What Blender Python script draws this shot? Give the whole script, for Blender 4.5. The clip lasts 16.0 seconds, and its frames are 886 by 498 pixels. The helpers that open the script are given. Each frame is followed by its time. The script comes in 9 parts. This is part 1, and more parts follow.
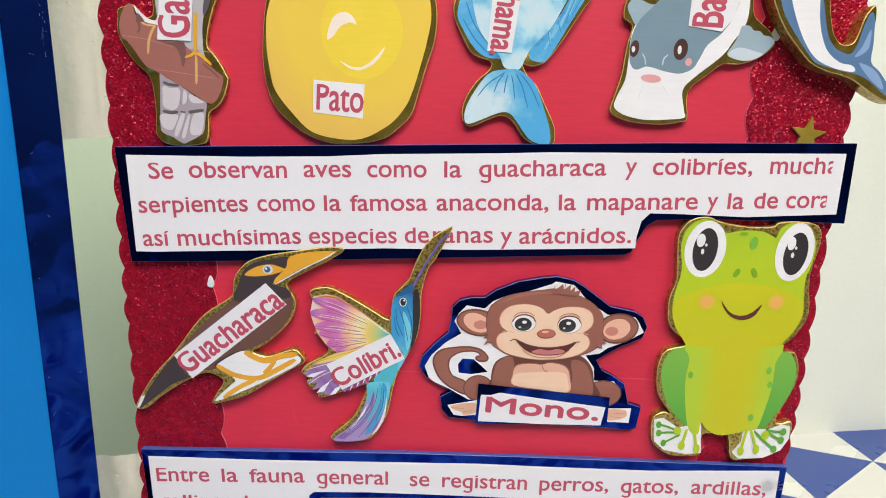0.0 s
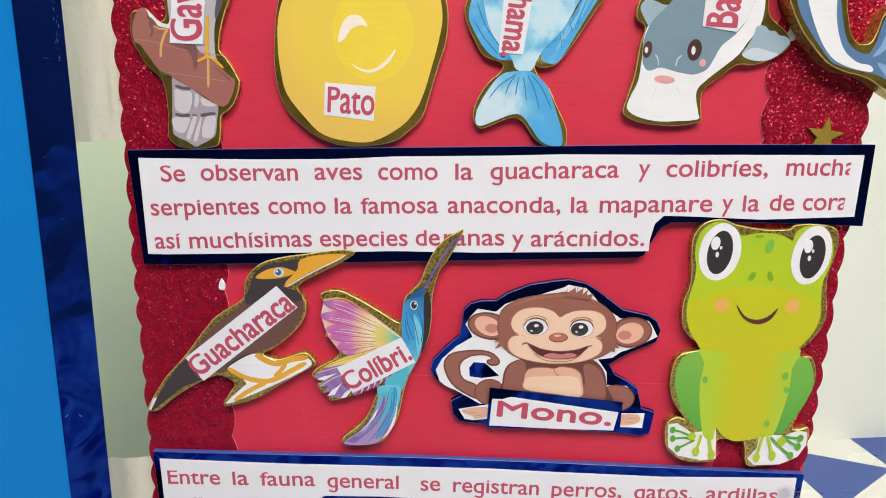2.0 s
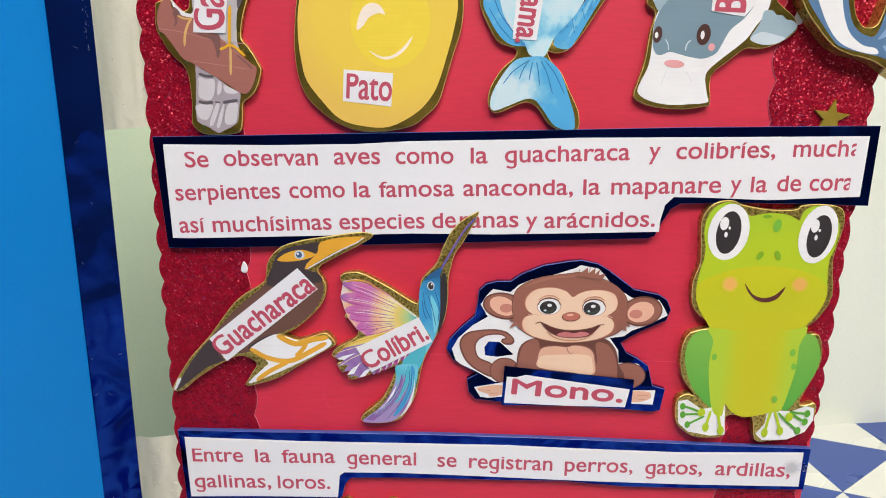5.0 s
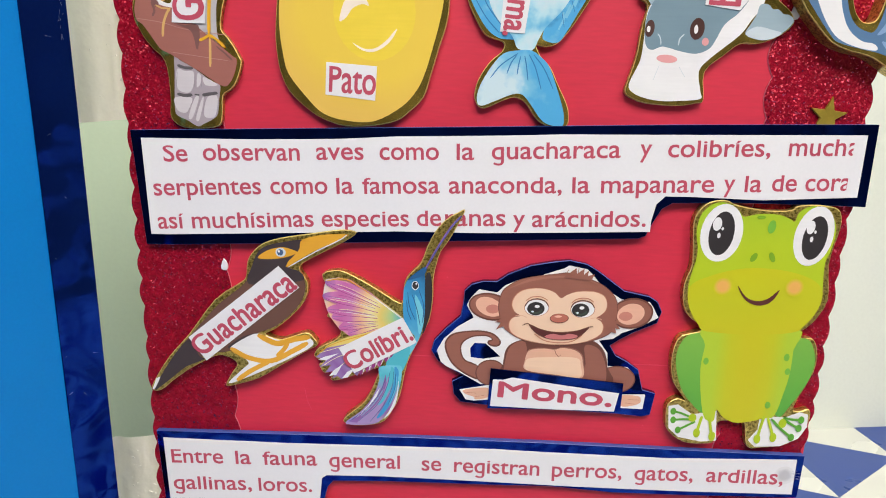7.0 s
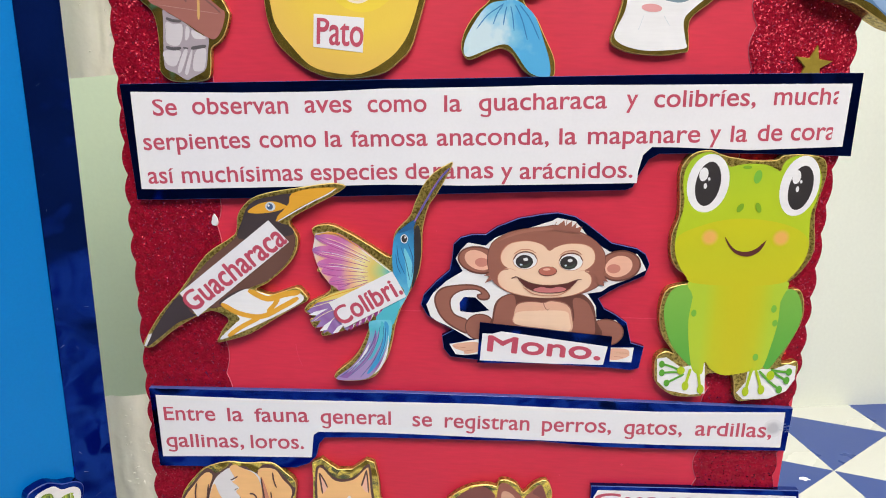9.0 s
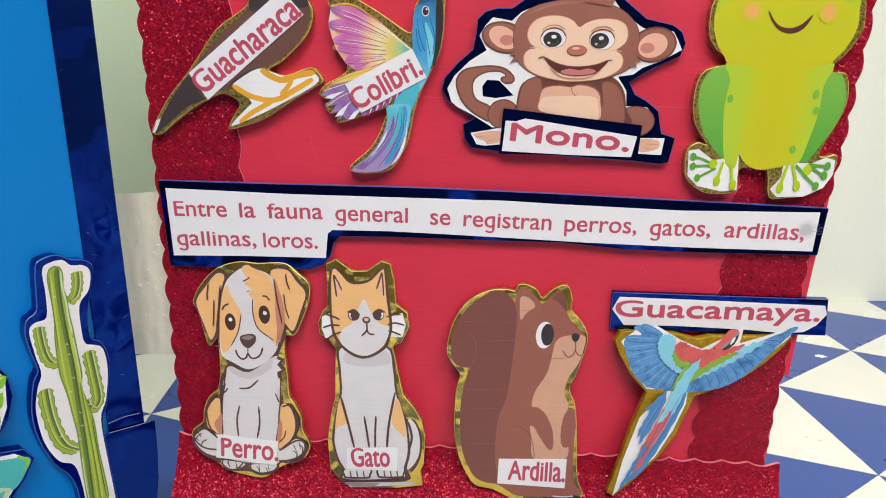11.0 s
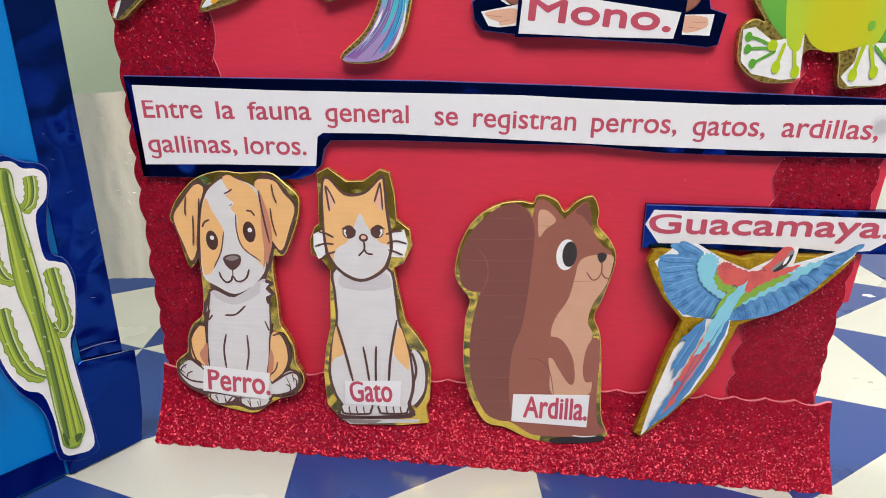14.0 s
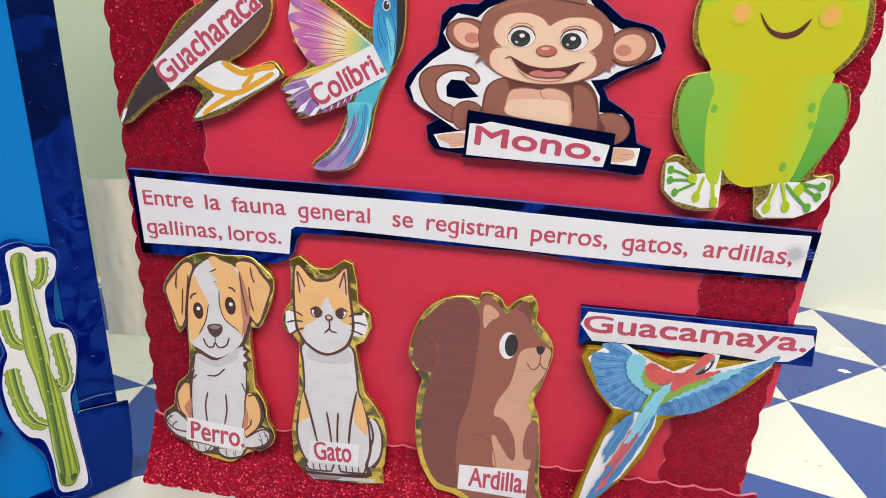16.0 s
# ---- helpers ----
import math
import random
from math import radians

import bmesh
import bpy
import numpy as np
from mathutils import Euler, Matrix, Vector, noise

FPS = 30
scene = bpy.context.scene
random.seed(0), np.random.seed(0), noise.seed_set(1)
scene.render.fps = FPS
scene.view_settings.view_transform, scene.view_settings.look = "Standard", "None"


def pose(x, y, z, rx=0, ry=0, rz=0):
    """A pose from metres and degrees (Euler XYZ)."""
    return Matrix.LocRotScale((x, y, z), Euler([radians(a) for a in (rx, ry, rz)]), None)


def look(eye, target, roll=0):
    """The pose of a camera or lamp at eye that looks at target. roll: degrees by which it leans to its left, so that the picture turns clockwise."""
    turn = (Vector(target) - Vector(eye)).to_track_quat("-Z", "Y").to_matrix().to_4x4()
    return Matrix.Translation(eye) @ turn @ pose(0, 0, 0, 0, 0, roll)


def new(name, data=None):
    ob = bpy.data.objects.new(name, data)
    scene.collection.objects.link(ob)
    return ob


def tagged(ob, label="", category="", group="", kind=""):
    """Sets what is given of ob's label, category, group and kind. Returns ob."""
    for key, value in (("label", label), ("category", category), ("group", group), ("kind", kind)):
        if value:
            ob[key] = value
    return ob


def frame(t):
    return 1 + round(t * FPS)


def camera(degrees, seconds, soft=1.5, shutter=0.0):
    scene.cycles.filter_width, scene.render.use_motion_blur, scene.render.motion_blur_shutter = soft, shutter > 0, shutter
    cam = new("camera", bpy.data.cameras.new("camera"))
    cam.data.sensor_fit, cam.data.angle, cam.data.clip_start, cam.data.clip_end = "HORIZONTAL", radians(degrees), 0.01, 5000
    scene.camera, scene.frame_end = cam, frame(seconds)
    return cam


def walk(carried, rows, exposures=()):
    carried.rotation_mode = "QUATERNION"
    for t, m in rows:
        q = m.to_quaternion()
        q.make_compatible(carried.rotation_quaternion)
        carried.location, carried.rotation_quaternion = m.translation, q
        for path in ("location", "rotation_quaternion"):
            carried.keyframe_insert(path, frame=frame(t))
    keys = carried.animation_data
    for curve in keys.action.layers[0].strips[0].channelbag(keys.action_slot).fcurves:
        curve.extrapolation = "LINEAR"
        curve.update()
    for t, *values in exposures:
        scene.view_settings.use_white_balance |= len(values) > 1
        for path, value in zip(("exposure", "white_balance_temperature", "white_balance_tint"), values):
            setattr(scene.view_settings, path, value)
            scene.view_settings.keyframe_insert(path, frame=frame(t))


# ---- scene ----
cam = camera(71.54, 16.0, 1.0)
PATH = [
    (0, (-0.01579, -0.24444, 0.31039), (-0.01574, -0.00100, 0.25351), 1.85),
    (0.5, (-0.02120, -0.24657, 0.31112), (-0.02218, -0.00270, 0.25608), 2.75),
    (1, (-0.01658, -0.24372, 0.31213), (-0.01777, 0.00006, 0.25671), 2.37),
    (1.5, (-0.02039, -0.24366, 0.31009), (-0.02410, 0.00003, 0.25437), 2.11),
    (2, (-0.01573, -0.24323, 0.30964), (-0.02028, 0.00050, 0.25419), 1.63),
    (2.5, (-0.01933, -0.24511, 0.31139), (-0.02341, -0.00160, 0.25492), 1.47),
    (3, (-0.01792, -0.24711, 0.30860), (-0.02110, -0.00353, 0.25239), 0.96),
    (3.5, (-0.02090, -0.24824, 0.30791), (-0.02393, -0.00487, 0.25078), 0.84),
    (4, (-0.02088, -0.25073, 0.30849), (-0.02406, -0.00741, 0.25117), 1.38),
    (4.5, (-0.02071, -0.25175, 0.30740), (-0.02623, -0.00854, 0.24980), 1.09),
    (6.8, (-0.01513, -0.24616, 0.30417), (-0.02227, -0.00295, 0.24671), 1.67),
    (7, (-0.01392, -0.24482, 0.30492), (-0.02050, -0.00182, 0.24657), 1.67),
    (7.5, (-0.01655, -0.24497, 0.30428), (-0.02336, -0.00183, 0.24650), 1.71),
    (8, (-0.01630, -0.24668, 0.30457), (-0.02201, -0.00341, 0.24721), 1.79),
    (8.5, (-0.01268, -0.24855, 0.30631), (-0.01859, -0.00530, 0.24894), 1.69),
    (8.8, (-0.01077, -0.25059, 0.29811), (-0.01836, -0.00183, 0.24018), 2.07),
    (9, (-0.00860, -0.25058, 0.28702), (-0.01520, -0.00765, 0.22836), 1.35),
    (9.2, (-0.00814, -0.25261, 0.26584), (-0.01468, -0.01323, 0.20351), 1.41),
    (9.5, (-0.00549, -0.25590, 0.23888), (-0.01319, -0.01578, 0.16974), 0.49),
    (10, (-0.01346, -0.25229, 0.21954), (-0.01954, -0.01375, 0.14497), 1.20),
    (10.2, (-0.01361, -0.25364, 0.21514), (-0.01874, -0.01412, 0.14369), 1.70),
    (12.3, (-0.00507, -0.26538, 0.21424), (-0.02191, -0.02969, 0.13260), 1.94),
    (12.5, (-0.00438, -0.26675, 0.21294), (-0.02156, -0.03102, 0.13148), 1.75),
    (13, (-0.00147, -0.26290, 0.20552), (-0.01609, -0.02685, 0.12451), 1.35),
    (13.5, (-0.00268, -0.24649, 0.19441), (-0.01742, -0.01271, 0.10704), 0.55),
    (13.8, (-0.00579, -0.23866, 0.18852), (-0.02179, -0.01000, 0.09763), 1.29),
    (14, (-0.00647, -0.23164, 0.18590), (-0.02287, 0.00048, 0.09453), 1.56),
    (14.5, (0.00316, -0.22047, 0.19524), (-0.01714, 0.01046, 0.10165), 1.13),
    (14.8, (0.01188, -0.21798, 0.20299), (-0.00795, 0.01331, 0.11133), 1.11),
    (15, (0.02198, -0.21665, 0.20727), (0.00372, 0.01568, 0.11677), 1.51),
    (15.5, (0.02414, -0.21952, 0.21566), (0.00084, 0.01235, 0.12514), 2.26),
    (15.8, (0.02331, -0.23229, 0.22326), (-0.00356, -0.00407, 0.13321), 2.66),
    (16, (0.02635, -0.24117, 0.22907), (-0.00423, -0.00952, 0.14015), 3.40),
]
EXPOSURES = [(0.0, -0.53), (8.6, -0.53), (9.6, -0.5), (15.4, -0.53), (16.0, -0.48)]
walk(cam, [(t, look(eye, target, roll)) for t, eye, target, roll in PATH], EXPOSURES)

# ---- light: unseen panels added under the ceiling ----
world = bpy.data.worlds.new("world")
scene.world = world
world.use_nodes = True
world.node_tree.nodes["Background"].inputs[0].default_value = (1.0, 0.98, 0.95, 1)
world.node_tree.nodes["Background"].inputs[1].default_value = 0.05
# Panels are invented: two light the board, two brighten the walls and tiles behind.
ADDED_PANELS = [(-0.05, -0.8, 0.6, 21.0), (0.72, -0.82, 0.6, 13.6), (-0.18, 0.1, 0.12, 9.8), (0.2, 0.2, 0.16, 7.0)]
CEILING = 1.25
for px, py, side, watts in ADDED_PANELS:
    lamp = bpy.data.lights.new("added_lamp", "AREA")
    lamp.shape, lamp.size, lamp.size_y, lamp.energy = "RECTANGLE", side, side, watts
    lamp.color = (1.0, 0.938, 0.878)
    new("added_lamp", lamp).matrix_world = pose(px, py, CEILING - 0.035)


# ---- materials ----
def srgb(text):
    """Linear colour from RRGGBB."""
    c = [int(text[i:i + 2], 16) / 255 for i in (0, 2, 4)]
    return tuple(v / 12.92 if v < 0.04045 else ((v + 0.055) / 1.055) ** 2.4 for v in c) + (1,)


def surface(name, base, rough=0.5, metal=0.0, vary=0.06, grain=900.0, coarse=40.0, bump=0.05, bump_scale=None, coat=0.0, spec=0.5, depth=0.001, streak=1.0):
    """A plain surface with two scales of colour variation, uneven gloss and a fine relief; streak: draws the grain out along x."""
    mat = bpy.data.materials.new(name)
    mat.use_nodes = True
    t = mat.node_tree
    n, link = t.nodes, t.links.new
    bsdf = n["Principled BSDF"]
    co = n.new("ShaderNodeTexCoord")
    fine, wide = n.new("ShaderNodeTexNoise"), n.new("ShaderNodeTexNoise")
    fine.inputs["Scale"].default_value, fine.inputs["Detail"].default_value = grain, 3
    wide.inputs["Scale"].default_value, wide.inputs["Detail"].default_value = coarse, 4
    both = n.new("ShaderNodeMath")
    both.operation = "ADD"
    scale = n.new("ShaderNodeMapRange")
    scale.inputs["From Min"].default_value, scale.inputs["From Max"].default_value = 0.6, 1.4
    scale.inputs["To Min"].default_value, scale.inputs["To Max"].default_value = 1 - vary, 1 + vary
    hue = n.new("ShaderNodeHueSaturation")
    hue.inputs["Color"].default_value = base
    drawn = n.new("ShaderNodeMapping")
    drawn.inputs["Scale"].default_value = (1 / streak, 1, 1)
    link(co.outputs["Object"], drawn.inputs["Vector"])
    link(drawn.outputs[0], fine.inputs["Vector"])
    link(co.outputs["Object"], wide.inputs["Vector"])
    link(fine.outputs["Fac"], both.inputs[0])
    link(wide.outputs["Fac"], both.inputs[1])
    link(both.outputs[0], scale.inputs["Value"])
    link(scale.outputs[0], hue.inputs["Value"])
    link(hue.outputs[0], bsdf.inputs["Base Color"])
    gloss = n.new("ShaderNodeMapRange")
    gloss.inputs["From Min"].default_value, gloss.inputs["From Max"].default_value = 0.3, 0.7
    gloss.inputs["To Min"].default_value, gloss.inputs["To Max"].default_value = max(0.02, rough - 0.06), min(1, rough + 0.06)
    link(wide.outputs["Fac"], gloss.inputs["Value"])
    link(gloss.outputs[0], bsdf.inputs["Roughness"])
    bsdf.inputs["Metallic"].default_value = metal
    bsdf.inputs["Coat Weight"].default_value = coat
    bsdf.inputs["Coat Roughness"].default_value = 0.12
    bsdf.inputs["Specular IOR Level"].default_value = spec
    if bump:
        relief = n.new("ShaderNodeBump")
        relief.inputs["Strength"].default_value, relief.inputs["Distance"].default_value = bump, depth
        source = fine
        if bump_scale:
            source = n.new("ShaderNodeTexNoise")
            source.inputs["Scale"].default_value, source.inputs["Detail"].default_value = bump_scale, 2
            link(co.outputs["Object"], source.inputs["Vector"])
        link(source.outputs["Fac"], relief.inputs["Height"])
        link(relief.outputs[0], bsdf.inputs["Normal"])
    return mat


def glitter(name, base, flake, size=2100.0, tilt=0.55, share=0.1, rough=0.34, metal=0.3):
    """Glitter foam: a coloured ground of fine grains, set with tiny tilted metal flakes."""
    mat = bpy.data.materials.new(name)
    mat.use_nodes = True
    t = mat.node_tree
    n, link = t.nodes, t.links.new
    bsdf = n["Principled BSDF"]
    co, cell = n.new("ShaderNodeTexCoord"), n.new("ShaderNodeTexVoronoi")
    cell.inputs["Scale"].default_value = size
    link(co.outputs["Object"], cell.inputs["Vector"])
    centre, lean, add, unit = (n.new("ShaderNodeVectorMath") for _ in range(4))
    centre.operation, lean.operation, add.operation, unit.operation = "SUBTRACT", "SCALE", "ADD", "NORMALIZE"
    centre.inputs[1].default_value = (0.5, 0.5, 0.5)
    peel, grain = n.new("ShaderNodeBump"), n.new("ShaderNodeTexNoise")
    grain.inputs["Scale"].default_value, grain.inputs["Detail"].default_value = 720, 1
    peel.inputs["Strength"].default_value, peel.inputs["Distance"].default_value = 1.0, 0.00035
    link(co.outputs["Object"], grain.inputs["Vector"])
    link(grain.outputs["Fac"], peel.inputs["Height"])
    link(cell.outputs["Color"], centre.inputs[0])
    link(centre.outputs[0], lean.inputs[0])
    link(lean.outputs[0], add.inputs[0])
    link(peel.outputs[0], add.inputs[1])
    link(add.outputs[0], unit.inputs[0])
    link(unit.outputs[0], bsdf.inputs["Normal"])
    wide = n.new("ShaderNodeTexNoise")
    wide.inputs["Scale"].default_value, wide.inputs["Detail"].default_value = 260, 3
    link(co.outputs["Object"], wide.inputs["Vector"])
    split, pick, mix = n.new("ShaderNodeSeparateColor"), n.new("ShaderNodeMath"), n.new("ShaderNodeMix")
    pick.operation = "LESS_THAN"
    pick.inputs[1].default_value = share
    mix.data_type = "RGBA"
    mix.inputs["B"].default_value = flake
    hue, tone = n.new("ShaderNodeHueSaturation"), n.new("ShaderNodeMapRange")
    tone.inputs["From Min"].default_value, tone.inputs["From Max"].default_value = 0.3, 0.7
    tone.inputs["To Min"].default_value, tone.inputs["To Max"].default_value = 0.82, 1.18
    hue.inputs["Color"].default_value = base
    link(wide.outputs["Fac"], tone.inputs["Value"])
    link(tone.outputs[0], hue.inputs["Value"])
    link(hue.outputs[0], mix.inputs["A"])
    link(cell.outputs["Color"], split.inputs[0])
    link(split.outputs[2], pick.inputs[0])
    link(pick.outputs[0], mix.inputs["Factor"])
    steep = n.new("ShaderNodeMath")  # the bright flakes stand steeper than the ground
    steep.operation = "MULTIPLY_ADD"
    steep.inputs[1].default_value, steep.inputs[2].default_value = 0.4, tilt
    link(pick.outputs[0], steep.inputs[0])
    link(steep.outputs[0], lean.inputs["Scale"])
    link(mix.outputs["Result"], bsdf.inputs["Base Color"])
    sheen = n.new("ShaderNodeMath")
    sheen.operation = "MULTIPLY_ADD"
    sheen.inputs[1].default_value, sheen.inputs[2].default_value = 0.6, metal
    link(pick.outputs[0], sheen.inputs[0])
    link(sheen.outputs[0], bsdf.inputs["Metallic"])
    bsdf.inputs["Specular IOR Level"].default_value = 0.26
    shine = n.new("ShaderNodeMath")
    shine.operation = "MULTIPLY_ADD"
    shine.inputs[1].default_value, shine.inputs[2].default_value = -0.06, rough
    link(pick.outputs[0], shine.inputs[0])
    link(shine.outputs[0], bsdf.inputs["Roughness"])
    return mat


def speckled_foil(name, light, dark):
    """Crinkled gold foil; dark specks in its colour stand in for broken reflections."""
    mat = bpy.data.materials.new(name)
    mat.use_nodes = True
    t = mat.node_tree
    n, link = t.nodes, t.links.new
    bsdf = n["Principled BSDF"]
    co, grain, crease, ramp = n.new("ShaderNodeTexCoord"), n.new("ShaderNodeTexNoise"), n.new("ShaderNodeTexNoise"), n.new("ShaderNodeValToRGB")
    grain.inputs["Scale"].default_value, grain.inputs["Detail"].default_value = 800, 5
    grain.inputs["Roughness"].default_value = 0.7
    crease.inputs["Scale"].default_value, crease.inputs["Detail"].default_value = 85, 3
    link(co.outputs["Object"], grain.inputs["Vector"])
    link(co.outputs["Object"], crease.inputs["Vector"])
    ramp.color_ramp.elements[0].position, ramp.color_ramp.elements[0].color = 0.4, dark
    ramp.color_ramp.elements[1].position, ramp.color_ramp.elements[1].color = 0.56, light
    link(grain.outputs["Fac"], ramp.inputs[0])
    link(ramp.outputs[0], bsdf.inputs["Base Color"])
    bsdf.inputs["Metallic"].default_value, bsdf.inputs["Roughness"].default_value = 0.8, 0.36
    relief = n.new("ShaderNodeBump")
    relief.inputs["Strength"].default_value, relief.inputs["Distance"].default_value = 1.0, 0.0012
    link(crease.outputs["Fac"], relief.inputs["Height"])
    link(relief.outputs[0], bsdf.inputs["Normal"])
    return mat


def printed(name, colours, start=None, end=None, spread=0.0, scale=150.0, wobble=0.0):
    """Printed colour that passes through several inks: along a line, outwards from a point, or as a blotchy wash."""
    mat = bpy.data.materials.new("print_" + name)
    mat.use_nodes = True
    t = mat.node_tree
    n, link = t.nodes, t.links.new
    bsdf = n["Principled BSDF"]
    co, cloud, ramp = n.new("ShaderNodeTexCoord"), n.new("ShaderNodeTexNoise"), n.new("ShaderNodeValToRGB")
    cloud.inputs["Scale"].default_value, cloud.inputs["Detail"].default_value = scale, 4
    link(co.outputs["Object"], cloud.inputs["Vector"])
    if start:
        move, value = n.new("ShaderNodeVectorMath"), n.new("ShaderNodeVectorMath")
        move.operation = "SUBTRACT"
        move.inputs[1].default_value = (start[0] * MM, start[1] * MM, 0)
        link(co.outputs["Object"], move.inputs[0])
        flat, gain, both = n.new("ShaderNodeVectorMath"), n.new("ShaderNodeMath"), n.new("ShaderNodeMath")
        flat.operation, gain.operation, both.operation = "MULTIPLY", "MULTIPLY_ADD", "MULTIPLY_ADD"
        flat.inputs[1].default_value = (1, 1, 0)
        link(move.outputs[0], flat.inputs[0])
        if end:
            way = Vector((end[0] - start[0], end[1] - start[1], 0)) * MM
            value.operation = "DOT_PRODUCT"
            value.inputs[1].default_value = way / way.length_squared
            gain.inputs[1].default_value = 1.0
        else:
            value.operation = "LENGTH"
            gain.inputs[1].default_value = 1 / (spread * MM)
        link(flat.outputs[0], value.inputs[0])
        link(value.outputs["Value"], gain.inputs[0])
        gain.inputs[2].default_value = -0.5 * wobble
        both.inputs[1].default_value = wobble
        link(cloud.outputs["Fac"], both.inputs[0])
        link(gain.outputs[0], both.inputs[2])
        link(both.outputs[0], ramp.inputs[0])
    else:
        level = n.new("ShaderNodeMapRange")
        level.inputs["From Min"].default_value, level.inputs["From Max"].default_value = 0.33, 0.67
        link(cloud.outputs["Fac"], level.inputs["Value"])
        link(level.outputs[0], ramp.inputs[0])
    stops = ramp.color_ramp.elements
    while len(stops) < len(colours):
        stops.new(0.5)
    for k, colour in enumerate(colours):
        stops[k].position = k / (len(colours) - 1)
    for k, colour in enumerate(colours):
        stops[k].color = srgb(INKS[colour])
    link(ramp.outputs[0], bsdf.inputs["Base Color"])
    bsdf.inputs["Roughness"].default_value = 0.45
    relief, fibre = n.new("ShaderNodeBump"), n.new("ShaderNodeTexNoise")
    fibre.inputs["Scale"].default_value = 900
    relief.inputs["Strength"].default_value, relief.inputs["Distance"].default_value = 0.04, 0.001
    link(co.outputs["Object"], fibre.inputs["Vector"])
    link(fibre.outputs["Fac"], relief.inputs["Height"])
    link(relief.outputs[0], bsdf.inputs["Normal"])
    return mat


RED = surface("red_foam", srgb("CE2642"), 0.56, vary=0.1, grain=900, coarse=14, bump=0.5, bump_scale=24, spec=0.6, depth=0.0015, streak=7)
RED_EDGE = surface("red_foam_edge", srgb("D8405A"), 0.6)
CUT_EDGE = surface("cut_foam_edge", srgb("C8707E"), 0.5)
GLITTER = glitter("red_glitter_foam", srgb("9C0E2A"), srgb("DC5068"), size=1550, tilt=0.68, share=0.055, rough=0.27, metal=0.28)
NAVY = surface("navy_foil", srgb("14328C"), 0.12, metal=1.0, vary=0.08, coarse=60, bump=1.0, bump_scale=21, depth=0.006)
NAVY_EDGE = surface("cut_navy_edge", srgb("3C549C"), 0.35, vary=0.3, grain=2500, coarse=200)
BLUE = surface("blue_card", srgb("007CCC"), 0.36, vary=0.05, coarse=12, bump=0.03, spec=0.25)
GOLD = surface("gold_foil", srgb("E8CC64"), 0.14, metal=0.96, vary=0.15, coarse=90, bump=1.0, bump_scale=36, depth=0.006)
FOIL_EDGE = surface("cut_foil_edge", srgb("E0C470"), 0.4, metal=0.35, vary=0.3, grain=1500, coarse=150)
GOLD_WORN = speckled_foil("worn_gold_foil", srgb("D2BA66"), srgb("77662A"))
STAR_GOLD = surface("satin_gold_card", srgb("B09A3C"), 0.5, metal=0.7, vary=0.1, coarse=200)
STAIN = surface("brown_stain", srgb("A89C88"), 0.6, vary=0.2, coarse=300)
GOLD_GLITTER = glitter("gold_glitter_card", srgb("A8861A"), srgb("D8B530"), share=0.06, metal=0.35)
PAPER = surface("white_paper", srgb("E4E4E8"), 0.55, vary=0.025, coarse=25, bump=0.08, bump_scale=70)
INK = surface("red_ink", srgb("BA4A60"), 0.5, vary=0.1, grain=1800)
SCUFF = surface("scuffed_foil", srgb("8E96B4"), 0.4, vary=0.2, grain=2500)
CARTON = surface("raw_carton", srgb("CDBB82"), 0.8, vary=0.12, coarse=120, bump=0.2)
TAPE = surface("cream_tape", srgb("FBF7EC"), 0.2, vary=0.03, coarse=30, bump=0.22, bump_scale=210, coat=0.6, depth=0.0015)
TILE_BLUE = surface("blue_tile", srgb("243E80"), 0.3, vary=0.05, coarse=12, bump=0.03, coat=0.15)
TILE_WHITE = surface("white_tile", srgb("BCBEB6"), 0.26, vary=0.05, coarse=9, bump=0.02)
GROUT = surface("grout", srgb("8F97A6"), 0.8)
WALL_WHITE = surface("white_wall_paint", srgb("E8EDE2"), 0.6, vary=0.03, grain=300, coarse=6, bump=0.1)
WALL_GREEN = surface("green_wall_paint", srgb("D0E2C4"), 0.6, vary=0.03, grain=300, coarse=6, bump=0.1)
# Unseen room surfaces, toned to steer foil reflections and bounced light.
WALL_DIM = surface("grey_wall_paint", srgb("6A6764"), 0.7, vary=0.04, grain=300, coarse=6, bump=0.1)
WALL_PALE = surface("pale_wall_paint", srgb("908E88"), 0.7, vary=0.04, grain=300, coarse=6, bump=0.1)
FLOOR_DARK = surface("dark_floor", srgb("4A4642"), 0.6, vary=0.08, coarse=8)
CEIL = surface("ceiling_paint", srgb("A6A6A2"), 0.8, vary=0.03, coarse=5)
FRAME = surface("lamp_frame", srgb("D8D8D8"), 0.4)
# glow of the unseen, added light panels
GLOW = bpy.data.materials.new("added_panel_glow")
GLOW.use_nodes = True
GLOW.node_tree.nodes["Principled BSDF"].inputs["Emission Color"].default_value = (1, 0.96, 0.91, 1)
GLOW.node_tree.nodes["Principled BSDF"].inputs["Emission Strength"].default_value = 6.0

